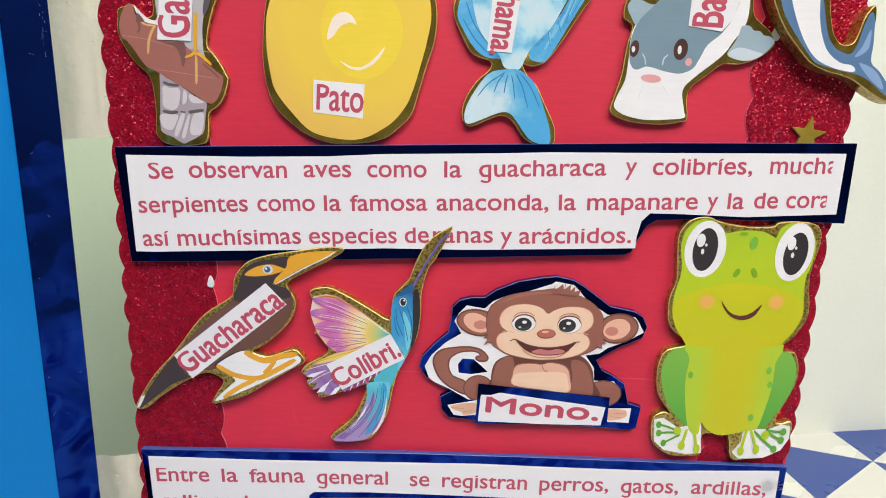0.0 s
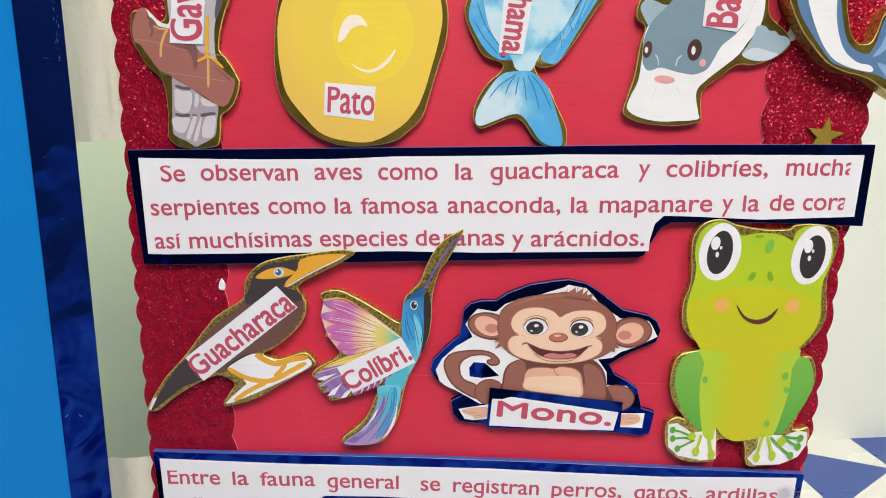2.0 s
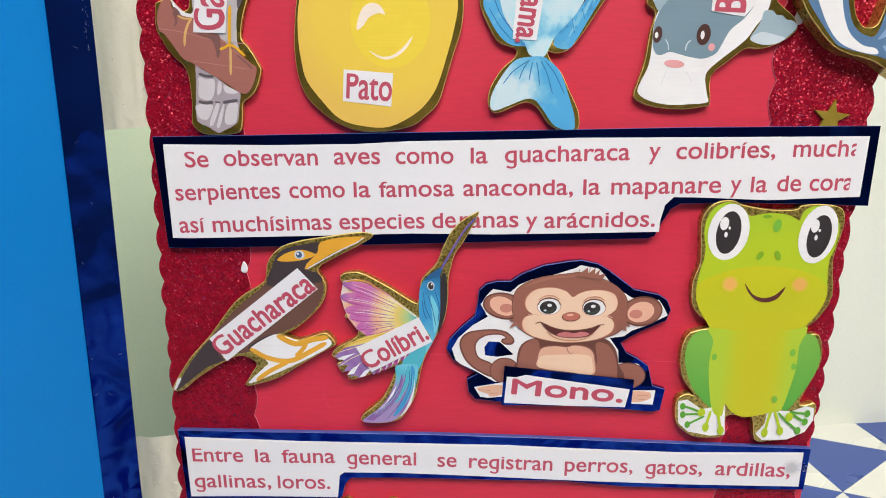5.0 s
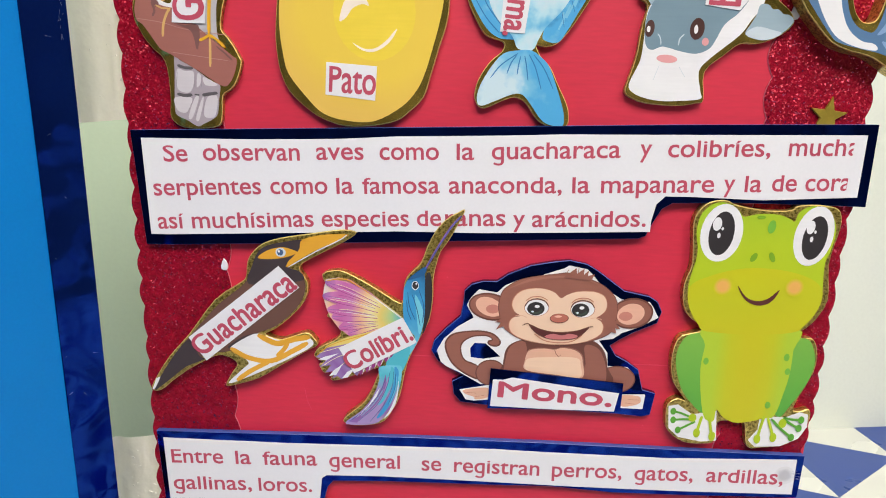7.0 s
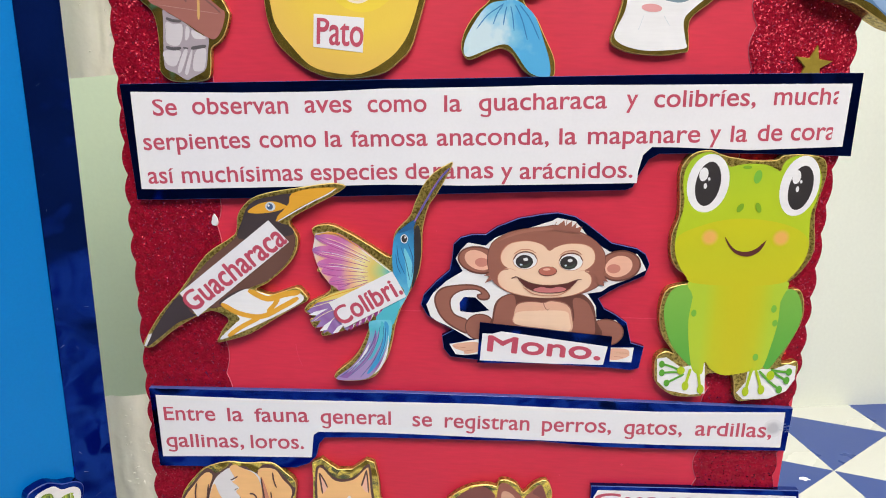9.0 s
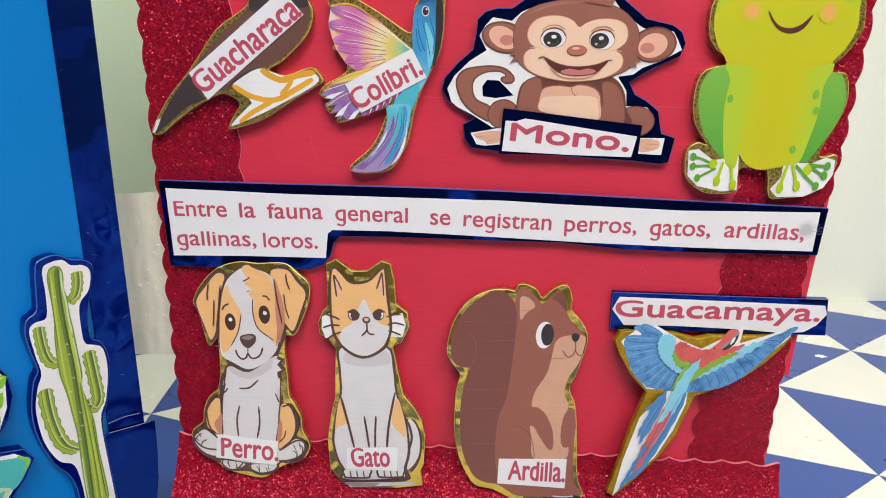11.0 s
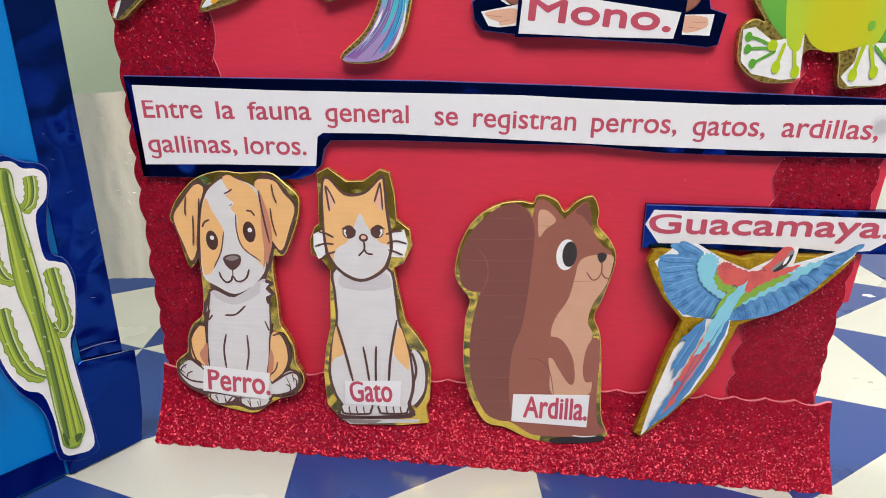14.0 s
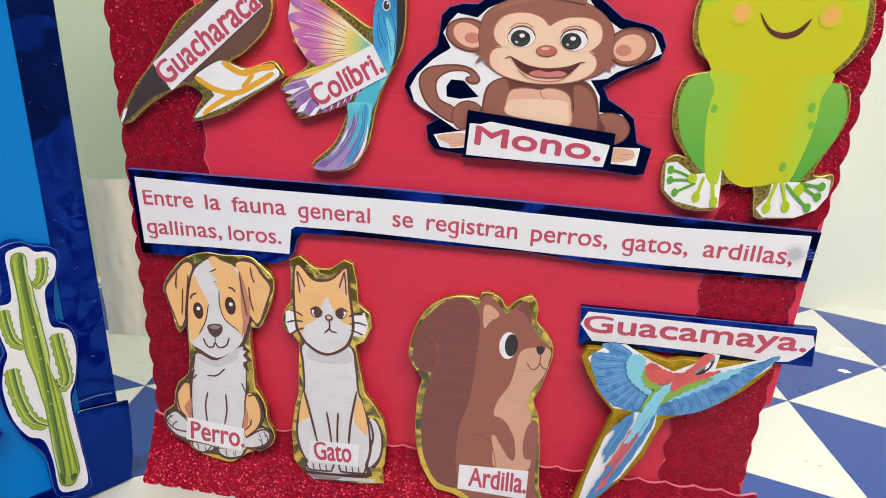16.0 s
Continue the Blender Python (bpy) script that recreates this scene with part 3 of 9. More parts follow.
words.append(("observan", -117.3, 279.3, -78.4, 280.5))
words.append(("aves", -71.8, 281, -52.9, 281.6))
words.append(("como", -46.6, 281.8, -23.1, 282.5))
words.append(("la", -16.2, 282.7, -9.3, 282.9))
words.append(("guacharaca", -2.4, 283.3, 47.7, 285.5))
words.append(("y", 55.1, 286.1, 59.6, 286.2))
words.append(("colibríes,", 65.9, 286.3, 105, 287.8))
words.append(("much", 111.9, 288.2, 133.4, 288.9))
words.append(("a", 134.4, 289.1, 138.7, 289.3))
words.append(("serpientes", -138.4, 264.5, -94.4, 266.5))
words.append(("como", -90.6, 266.7, -67.5, 267.6))
words.append(("la", -63.9, 267.7, -57, 267.9))
words.append(("famosa", -53.4, 268, -22.5, 269.2))
words.append(("anaconda,", -18.8, 269.3, 25.9, 270.9))
words.append(("la", 30, 271, 36.9, 271.3))
words.append(("mapanare", 41.3, 271.4, 85.3, 273.2))
words.append(("y", 89, 273.5, 93.3, 273.7))
words.append(("la", 97.1, 273.7, 103.6, 273.9))
words.append(("de", 107.5, 274.3, 117, 274.6))
words.append(("cora", 120.3, 274.8, 137.7, 275.6))
words.append(("así", -137.7, 250.8, -126.8, 251.3))
words.append(("muchísimas", -123.5, 251.4, -73.3, 253.9))
words.append(("especies", -70.1, 254, -34.5, 255.4))
words.append(("de", -31.3, 255.6, -21.5, 256))
words.append(("ranas", -19.9, 256, 4.4, 256.9))
words.append(("y", 7.4, 256.6, 12.2, 256.8))
words.append(("arácnidos.", 15, 256.8, 60.2, 258.6))
strip("white text strip on navy foil card, three lines of Spanish", outer, inner, words, 6.28, 136.1, (-17, 300))
outer = [(-146.4, 158.4), (-109.8, 159), (-30.9, 160.5), (22.5, 160.6), (64.5, 160.3), (139.4, 159.7), (139.1, 139.1), (91.3, 137.8), (58.1, 137.5), (30, 139.2), (5.1, 138.6), (-20.7, 138.3), (-45.3, 137.9), (-67.1, 137), (-69.8, 133.7), (-71.3, 127.3), (-74.6, 123.6), (-80.8, 121), (-144.6, 119.2)]
inner = [(-143.4, 155.2), (-89.3, 155.1), (3.9, 156.6), (27.7, 156.2), (79, 155.9), (136.2, 157.9), (136.5, 140.8), (86.1, 139.9), (41.5, 139.8), (-0, 140.3), (-20.8, 140.5), (-45.3, 140.6), (-70.1, 139.9), (-72.2, 138.2), (-73.3, 126.8), (-111.3, 125.8), (-142.5, 124.4)]
words = []
words.append(("Entre", -140.3, 143, -116.7, 143.6))
words.append(("la", -111.1, 143.7, -104, 143.9))
words.append(("fauna", -98.7, 143.9, -74.1, 144.7))
words.append(("general", -68.7, 144.4, -36.9, 144.9))
words.append(("se", -27.2, 144.6, -18.4, 144.8))
words.append(("registran", -12.8, 144.6, 25.1, 144.6))
words.append(("perros,", 30.7, 144.5, 61.4, 145))
words.append(("gatos,", 67, 144.7, 92.6, 145.2))
words.append(("ardillas,", 98.3, 145.3, 131.7, 145.6))
words.append(("gallinas,", -140.3, 129.5, -104.3, 130.6))
words.append(("loros.", -101.1, 130.5, -76.7, 131.1))
lower_strip = strip("white text strip on navy foil card, two lines of Spanish", outer, inner, words, 6.57, 136.1, (-10, 240))
SPOT = (131.9, 150.1)
MARKS = [((272.0, 193.5), 5, PAPER, "pale scuff"), ((203.2, 77.8), 1.2, STAIN, "brown fleck"), ((209.6, 75.0), 1.5, STAIN, "brown fleck")]
# a rubbed spot and scratches at the end of the lower strip
SMEAR = printed("smear", ["smudge", "smudge", "page"], (SPOT[0], SPOT[1]), None, 3.6, 350, 0.5)
bm = bmesh.new()
add_face(bm, [(SPOT[0] + 4.4 * math.cos(a), SPOT[1] + 4.4 * math.sin(a)) for a in (math.pi * k / 10 for k in range(20))], 1.98)
part("smear", bm, SMEAR, lower_strip, "grey rubbed spot")
rng = random.Random(5)
bm = bmesh.new()
for k in range(16):
    x, y, a = SPOT[0] + rng.uniform(3.6, 7.0), SPOT[1] + rng.uniform(-1.5, 2.5), rng.gauss(0.1, 0.35)
    n = rng.uniform(0.5, 1.4)
    u, v = Vector((math.cos(a), math.sin(a))) * n, Vector((-math.sin(a), math.cos(a))) * 0.05
    add_face(bm, [Vector((x, y)) - u - v, Vector((x, y)) + u - v, Vector((x, y)) + u + v * 0.4, Vector((x, y)) - u + v], 2.05)
part("scratches", bm, SCUFF, lower_strip, "pale scratches in the foil")

# ---- the side wing: blue card edged with navy foil ----
wing = tagged(new("side_panel"), "bright blue card panel edged with navy foil", "display panel")
wing.matrix_basis = WING
part("panel", slab([(-320, 1), (-1, 1), (-0.8, 445), (-320, 445)], -4, 0, 0.3), BLUE, wing, "glossy blue card")
part("foil_border", slab([(-15.5, 44), (0.4, 44), (0, 150), (0.3, 300), (0, 445), (-15.5, 445), (-15, 300), (-15.2, 150)], 0.05, 0.7, 0.15), NAVY, wing, "navy foil strip")
part("foil_border", slab([(-319, 2), (-30, 2), (-30, 14), (-160, 17), (-319, 17)], 0.05, 0.7, 0.15), NAVY, wing, "navy foil strip")
rng = random.Random(9)
for k in range(90):
    x, y, a = rng.uniform(-14, -2), rng.uniform(60, 400), rng.uniform(-1.2, 1.2)
    size = rng.uniform(0.3, 1.2)
    if k > 15:  # a rubbed stretch along the upper edge
        x, y, a = -2.4 + rng.gauss(0, 0.45), rng.uniform(322, 420), math.pi / 2 + rng.gauss(0, 0.35)
        size = rng.uniform(0.12, 0.7)
    u, v = Vector((math.cos(a), math.sin(a))) * size, Vector((-math.sin(a), math.cos(a))) * rng.uniform(0.03, 0.06)
    bm = bmesh.new()
    add_face(bm, [Vector((x, y)) - u - v, Vector((x, y)) + u - v, Vector((x, y)) + u + v * 0.4, Vector((x, y)) - u + v], 0.74)
    part("scratch", bm, SCUFF, wing, "fine pale scratch in the foil")
part("foil_flap", slab([(-29, 1), (1.0, 0.6), (3.4, 14), (4.6, 30), (5.0, 45.6), (-2, 47.4), (-16, 49.6), (-29, 43)], 0.71, 1.7, 0.3), NAVY, wing, "folded navy foil flap")

for line in ([(-15.8, 54.3), (-8.3, 54.2), (-1.7, 53.0)], [(-16.0, 49.6), (-2.2, 47.2), (2.4, 46.6)]):
    bm = bmesh.new()
    trace = open_curve(line)
    for a, b in zip(trace, trace[1:]):
        add_face(bm, [(a.x, a.y), (b.x, b.y), (b.x, b.y + 0.35), (a.x, a.y + 0.35)], 1.76)
    part("crease", bm, SCUFF, wing, "pale crease of the folded foil")

# ---- tape that joins the two panels behind the gap ----
def tape_height(u, v, seed):
    """How far the loose tape stands behind the board, u across and v along it, in mm."""
    return -4.6 + 1.8 * noise.noise(Vector((u * 3.4, v * 1.2, seed * 7))) + 1.0 * noise.noise(Vector((u * 6.6, v * 8.4, seed)))


for z0, z1, seed in ((70, 150, 1), (292, 445, 2)):
    rng = random.Random(seed)
    bm = bmesh.new()
    nx, nz = 20, 30
    grid = [[bm.verts.new(((-172 + 30 * i / nx) * MM, (z0 + (z1 - z0) * k / nz + 3 * i / nx) * MM, tape_height(i / nx, k / nz, seed) * MM)) for i in range(nx + 1)] for k in range(nz + 1)]
    for k in range(nz):
        for i in range(nx):
            bm.faces.new([grid[k][i], grid[k][i + 1], grid[k + 1][i + 1], grid[k + 1][i]]).smooth = True
    bmesh.ops.solidify(bm, geom=bm.faces[:], thickness=0.0003)
    bm.normal_update()
    for edge in bm.edges:
        edge.smooth = len(edge.link_faces) == 2 and edge.calc_face_angle() < 0.9
    tape = tagged(new("joining_tape"), "wrinkled glossy cream tape joining the two panels", "tape", "joining tapes")
    tape.matrix_basis = BOARD
    part("tape_strip", bm, TAPE, tape)
    for k in range(44):  # small sharp wrinkles
        u, v, a, n = rng.uniform(0.3, 0.97), rng.uniform(0.03, 0.97), rng.gauss(0.3, 0.7), rng.uniform(0.5, 1.6)
        x, y, h = -172 + 30 * u, z0 + (z1 - z0) * v + 3 * u, tape_height(u, v, seed)
        way, side = Vector((math.cos(a), math.sin(a), 0)) * n, Vector((-math.sin(a), math.cos(a), 0)) * 0.45
        base = Vector((x, y, h - 0.15))
        bm = bmesh.new()
        ends = [bm.verts.new((base + d) * MM) for d in (way, side, -way, -side)]
        crest = bm.verts.new((base + way * 0.2 + Vector((0, 0, 0.5))) * MM)
        for p, q in zip(ends, ends[1:] + ends[:1]):
            bm.faces.new([p, q, crest])
        part("wrinkle", bm, TAPE, tape)

# ---- star ----
star = tagged(new("star"), "small gold card star on red glitter foam", "star")
star.matrix_basis = BOARD @ Matrix.Translation((0.125, 0.3035, 0)) @ pose(0, 0, 0, 0, 0, -6)
ring = [(r * math.sin(math.pi * k / 5), r * math.cos(math.pi * k / 5)) for k, r in enumerate([7.4, 3.0] * 5)]
part("star_shape", slab(ring, -0.9, 0.1, 0.2), STAR_GOLD, star, "gold foil card")

# ---- the cutouts ----
card = Cutout("bird_cutout", "grey hawk paper cutout on a brown branch, gold card backing", "paper cutout", -121, 329, "gold", BOARD, 1.2)
card.backing([(-19.1, 12.7), (-16.5, 13.8), (-13.9, 14.5), (-11.7, 12.4), (-9.3, 10.1), (-6.9, 10.5), (-5.9, 13), (-6.3, 16.6), (-7.4, 22.4), (-4.7, 32.3), (4.9, 37.4), (17.2, 33.1), (19.2, 21.5), (16.8, 14.5), (15.2, 9.8), (14.1, 5.3), (13.7, 0.2), (16.2, -2.8), (18.6, -6.4), (20.4, -9.9), (21, -11.6), (20, -15.6), (18.3, -19.5), (16, -22.1), (13.1, -24.4), (12.6, -30.5), (11.5, -35.3), (7.7, -36.8), (1, -37.3), (-4.5, -36.6), (-7.7, -33.9), (-8.2, -31.3), (-7.7, -25.9), (-7.9, -18.4), (-8.6, -13.2), (-10.2, -10.1), (-13, -7.7), (-16, -4.1), (-17.6, -1.2), (-19.3, 2), (-20, 6), (-19.5, 10.1)], True)
card.motif("body")
card.fill("grey_feather", [(-4.2, 30.4), (-4.6, 10.6), (-3.1, 6.3), (3, 1.8), (9.2, -3.5), (13, -5.4), (12.1, -0.9), (12.3, 7.3), (13.4, 12.3), (16.7, 21.4), (15, 32), (4.8, 35.5)])
card.fill("white", [(-12.9, 13.9), (-10.9, 12), (-8.3, 9.7), (-5.3, 9), (-4.4, 10.6), (-4.6, 7.4), (-7.8, 7.5), (-11.1, 8.8)])
card.motif("tail")
card.fill("feather_grey", [(-5.0, -10.0), (-3.1, -11.4), (2.6, -14.5), (8.9, -19.0), (12.2, -20.3), (11.6, -25.5), (10.7, -31.3), (8.7, -33.4), (4.8, -35.4), (2.8, -36.4), (0.7, -35.5), (-1.5, -34.1), (-4.8, -32.7), (-6.1, -30.9), (-5.9, -24.3), (-5.3, -15.7)])
card.fill("blush_grey", [(-4.2, -14.8), (-1.2, -15.5), (2.1, -15.7), (1.7, -20.9), (-0.3, -23.6), (-4.0, -22.8), (-4.8, -20.0)])
card.fill("blush_grey", [(3.6, -16.4), (4.9, -17.0), (4.5, -20.2), (3.0, -21.3)])
card.fill("blush_grey", [(5.9, -17.5), (11.4, -20.4), (6.6, -20.6)])
card.fill("blush_grey", [(-5.7, -25.5), (0.9, -25.6), (-1.2, -30.8), (-4.2, -31.0), (-5.8, -29.0)])
card.fill("blush_grey", [(2.1, -25.3), (3.6, -25.6), (0.6, -33.1), (-0.9, -32.7)])
card.fill("blush_grey", [(4.8, -25.6), (5.5, -26.0), (3.3, -33.8), (2.0, -33.2)])
card.fill("blush_grey", [(6.9, -25.3), (10.9, -24.6), (10.0, -31.5), (8.0, -33.0), (5.3, -32.0)])
card.line("dark_grey", 1.1, [(-4.0, -13.4), (-1.4, -14.2), (2.0, -14.4)])
card.line("dark_grey", 1.24, [(-4.8, -24.1), (-1.9, -24.7), (1.1, -24.3)])
card.line("dark_grey", 1.02, [(2.0, -24.2), (3.9, -24.4)])
card.line("dark_grey", 1.24, [(5.1, -24.4), (7.8, -23.9), (11.1, -23.4)])
card.line("mid_grey", 0.29, [(-4.2, -16.1), (-5.0, -21.4)])
card.line("mid_grey", 0.29, [(2.8, -15.6), (2.2, -21.3)])
card.line("mid_grey", 0.29, [(5.4, -16.9), (4.9, -21.2)])
card.line("mid_grey", 0.29, [(1.6, -25.6), (-1.3, -31.5)])
card.line("mid_grey", 0.29, [(4.1, -26.0), (1.5, -33.3)])
card.line("mid_grey", 0.29, [(6.2, -25.9), (4.7, -31.4)])
card.motif("branch")
card.fill("branch", [(-19, 5.6), (-18.5, 9.1), (-17, 12.6), (-14.9, 14.6), (-13.3, 13.9), (-12.3, 10.3), (-8.4, 8.1), (-3.1, 6.7), (5.1, 0.5), (13.4, -6), (17.6, -9.4), (19.3, -11), (18, -16.3), (15.5, -20.2), (12.4, -20.4), (4.3, -15.4), (-6.2, -9.5), (-10, -7.6), (-13.4, -2.9), (-16.3, 1.1), (-18.4, 2.6)])
card.line("branch_dark", 0.86, [(-12.3, 9.3), (-11.3, 6.3), (-12.2, 4.3)])
card.line("branch_dark", 1.08, [(3, 1.8), (3.9, -3.3), (4.3, -7.4)])
card.line("branch_dark", 0.65, [(11.7, -6.1), (15.5, -9.1), (17.6, -11.1)])
card.fill("dark_grey", [(15.5, 23.3), (16.1, 17.4), (13.5, 11.3), (12.8, 13.3), (14.1, 19.3)])
card.line("branch_dark", 0.37, [(-12.1, 10.9), (-10.4, 9.3), (-11.1, 7.2)])
card.line("branch_pale", 0.22, [(-18.6, 3.3), (-9.2, 2.1), (0.7, -0.3), (16.6, -2.0)])
card.line("branch_pale", 0.22, [(-6.5, -8.6), (4.4, -9.9), (16.8, -11.4)])
card.fill("branch_dark", [(-3.5, 1.7), (0.1, 1.3), (5.2, 1.3), (5.1, -5.7), (3.7, -5.0), (2.2, -0.8), (-1.4, 0.8)])
card.fill("branch_dark", [(-12.1, 11.3), (-10.7, 10.6), (-9.4, 8.6), (-10.9, 7.9), (-12.2, 9.2)])
card.motif("leg")
card.line("leg_tan", 0.95, [(-5.2, 7.3), (-6.7, 5.2), (-8.2, 1.4), (-8.8, -3.1)])
card.line("leg_tan", 0.66, [(-5.6, 7.1), (-8.4, 7.2), (-10.7, 8.2)])
card.motif("leg")
card.line("amber", 1.31, [(10.1, 12.2), (9.5, 5.5), (9.1, -1.8)])
card.line("amber", 1.02, [(9.2, -2.0), (7.4, -3.2), (5.2, -4.1)])
card.line("amber", 1.02, [(9.4, -2.0), (12.1, -3.8), (14.9, -6.4)])
card.line("amber", 1.1, [(9.4, -1.8), (9.3, -4.2)])
card.line("leg_tan", 0.95, [(9.4, -3.5), (9.2, -8.4), (8.9, -13.7)])
card.tag([(-1.7, 30.5), (-4.9, 2.1), (7.8, 2), (10.8, 30.9)], False)
card.word("Gav", 7.4, 3, 8.1, 21.5, 11.5, 0.26)
card.done()

card = Cutout("duck_cutout", "round yellow paper cutout with a dark gold backing", "paper cutout", -54, 333, "gold", BOARD, 1.2)
card.backing([(-30.8, 12.2), (-27.1, 20.2), (-14.5, 34.2), (2, 38.6), (18.6, 33.5), (29.3, 24.3), (32.8, 14.6), (33.3, 6.7), (32.3, -0.5), (30, -7.8), (27, -18.3), (24.2, -26.9), (18.6, -32.6), (13.9, -36), (5.1, -38.1), (-6, -38.6), (-14.8, -36.1), (-21.4, -32), (-27.9, -25.8), (-31.1, -18.5), (-32.4, -10.2), (-32.4, -2)], True)
card.shade("duck_body", "duck_core duck_mid duck_mid duck_rim", (5.1, 7.6), None, 42.3, 150, 0)
card.motif("body")
card.fill("duck_body", [(-30, 10.2), (-25, 20.3), (-12.4, 32.4), (2.1, 35.8), (18.7, 30.7), (28.4, 20.4), (31.1, 10.6), (29.7, 0.4), (27.3, -8.9), (24.8, -17.4), (21.9, -23.8), (16, -30.5), (5.1, -36.4), (-6, -36.4), (-14.8, -33.9), (-21.4, -27.7), (-27.8, -19.5), (-29.8, -12.2), (-30.9, -1.9)])
card.motif("circle")
card.oval("duck_core", 5.2, 3.6, 15.52, 17.48, 2)
card.motif("highlight")
card.fill("blush_white", [(-8, 0.4), (-7, 5.1), (-5.1, 8.6), (-1.9, 10.1), (1.3, 9), (3.2, 5.9), (0.7, 6.4), (-2.9, 4.9), (-5, 2.1), (-6.5, 0.7)])
card.motif("highlight")
card.fill("blush_white", [(-3.1, -7.4), (1.5, -9.5), (5.8, -9.1), (10, -6.1), (13.8, -1.8), (12.2, -5.4), (9, -8.6), (4.7, -10.6), (0.4, -10)])
card.tag([(-13.2, -14.7), (6.3, -15.8), (5.6, -28.6), (-13.7, -26.8)], False)
card.word("Pato", -12.2, -25.6, 5.6, -26.4, 9.4, 0.17)
card.done()

card = Cutout("fish_cutout", "blue watercolour fish paper cutout with gold edge", "paper cutout", 11, 332, "gold", BOARD, 1.2)
card.backing([(-23.8, 19.9), (-21.3, 27.8), (-9.3, 35.9), (11.2, 36.7), (23.2, 29.5), (25.6, 19.8), (23.4, 15.8), (19.8, 10.1), (15.1, 2.4), (10.3, -3.9), (6.6, -5.9), (3, -5.9), (1.2, -5.3), (3.2, -9.4), (7.2, -13.4), (10.5, -19.6), (14.4, -26.9), (15.4, -31.2), (15, -34.9), (10.7, -36.2), (6.2, -34.8), (2.7, -32.4), (-1.4, -26.9), (-5.4, -24.9), (-9.7, -26), (-17.2, -29.3), (-20.2, -27.7), (-21.2, -24.1), (-20, -18.7), (-16, -12.2), (-11.3, -7.9), (-11, -4.8), (-15.4, -3.5), (-18.7, -1.6), (-22.2, 4), (-25, 9.9), (-25.7, 14.9)], True)
card.shade("fish_fin", "fish_dark fish_blue fish_blue fish_mid", None, None, 0, 90)
card.shade("fish_body", "fish_blue fish_mid fish_pale fish_white fish_pale", None, None, 0, 75)
card.shade("fish_tail", "fish_white fish_white fish_mid fish_blue fish_blue", (-15.3, -24.5), None, 27.2, 130, 1)
card.motif("fin")
card.fill("fish_fin", [(-22.5, 19.9), (-24.2, 12), (-22.3, 7), (-17.7, 0.1), (-13.2, -3.2), (-8.9, -3.7), (-6.9, -2.6), (-8.6, 8.6), (-16.7, 20.2), (-19.2, 27.9)])
card.line("fish_dark", 0.42, [(-21.1, 16.1), (-17.7, 8.2), (-11.3, 0.3)])
card.line("fish_dark", 0.42, [(-19.8, 19.1), (-15.7, 10.3), (-9.7, 1.4)])
card.line("fish_dark", 0.42, [(-22, 10), (-17.9, 3.8), (-12.9, -1.4)])
card.motif("fin")
card.fill("fish_fin", [(24.1, 21.7), (21.4, 15.7), (16.8, 7.5), (12.2, -0.8), (9.3, -4.4), (5, -4.1), (3.4, -2.2), (5.5, 3), (13.3, 11.4), (18.7, 21.5), (20.3, 27.4)])
card.motif("stripe")
card.line("fish_mid", 1.26, [(20.8, 21.6), (17.4, 12.6)])
card.motif("stripe")
card.line("fish_mid", 1.26, [(18.4, 18.6), (14.6, 8.4)])
card.motif("stripe")
card.line("fish_mid", 1.27, [(15.8, 12.5), (11.8, 4.3)])
card.motif("stripe")
card.line("fish_mid", 1.28, [(13.1, 9), (9.2, 0.1)])
card.motif("stripe")
card.line("fish_mid", 1.27, [(10.6, 6.3), (10.9, 2.2)])
card.line("fish_dark", 0.42, [(22.2, 20.1), (18.5, 12.6)])
card.line("fish_dark", 0.42, [(19.6, 19.2), (16, 9.5)])
card.line("fish_dark", 0.42, [(13.4, 10.4), (14.8, 6.4)])
card.line("fish_dark", 0.42, [(9.9, 6.9), (11.2, 1.2)])
card.motif("body")
card.fill("fish_body", [(-19.4, 24), (-17.2, 10.2), (-13.6, 3.3), (-7.9, -2.6), (-5.5, -7), (-0.1, -7.4), (2.2, -3.2), (4.6, 1), (10.5, 7.3), (15.1, 15.5), (18.4, 25.4), (3.1, 34.5), (-13.2, 32)])
card.motif("tail")
card.fill("fish_tail", [(-5.9, -7.7), (-10.8, -8.9), (-14.8, -13.2), (-19.2, -20.8), (-20.2, -26.2), (-18.4, -28.3), (-13, -26.3), (-6.6, -23.7), (-2.9, -23.8), (0.2, -26.9), (5, -33.1), (9.5, -35.1), (13.3, -35), (13.3, -30.2), (10.8, -22.8), (6.8, -13.4), (3.3, -9.8), (-0.5, -7.5)])
card.line("fish_dark", 0.43, [(-5.4, -8.7), (-11.6, -13.1), (-15.4, -17.9)])
card.line("fish_dark", 0.43, [(-5.8, -9.3), (-7.8, -12.3), (-9.2, -16.2)])
card.line("fish_dark", 0.43, [(-4.3, -9.7), (-4.9, -12.8), (-5.3, -16.4)])
card.line("fish_dark", 0.43, [(-2.8, -9.6), (-1.9, -13.3), (-1.1, -18.4)])
card.line("fish_dark", 0.43, [(-1.1, -9.1), (1.6, -14), (4.1, -21.6)])
card.line("fish_dark", 0.43, [(0.6, -9.1), (4.7, -13.9), (8.7, -21.4)])
card.tag([(-10.9, 28.2), (-12.5, -1.1), (-3.3, -1.6), (-0.9, 18.8), (-0.6, 28.6)], False)
card.word("chama.", -8.7, 23.2, -11.4, -2.1, 8, 0.26)
card.done()

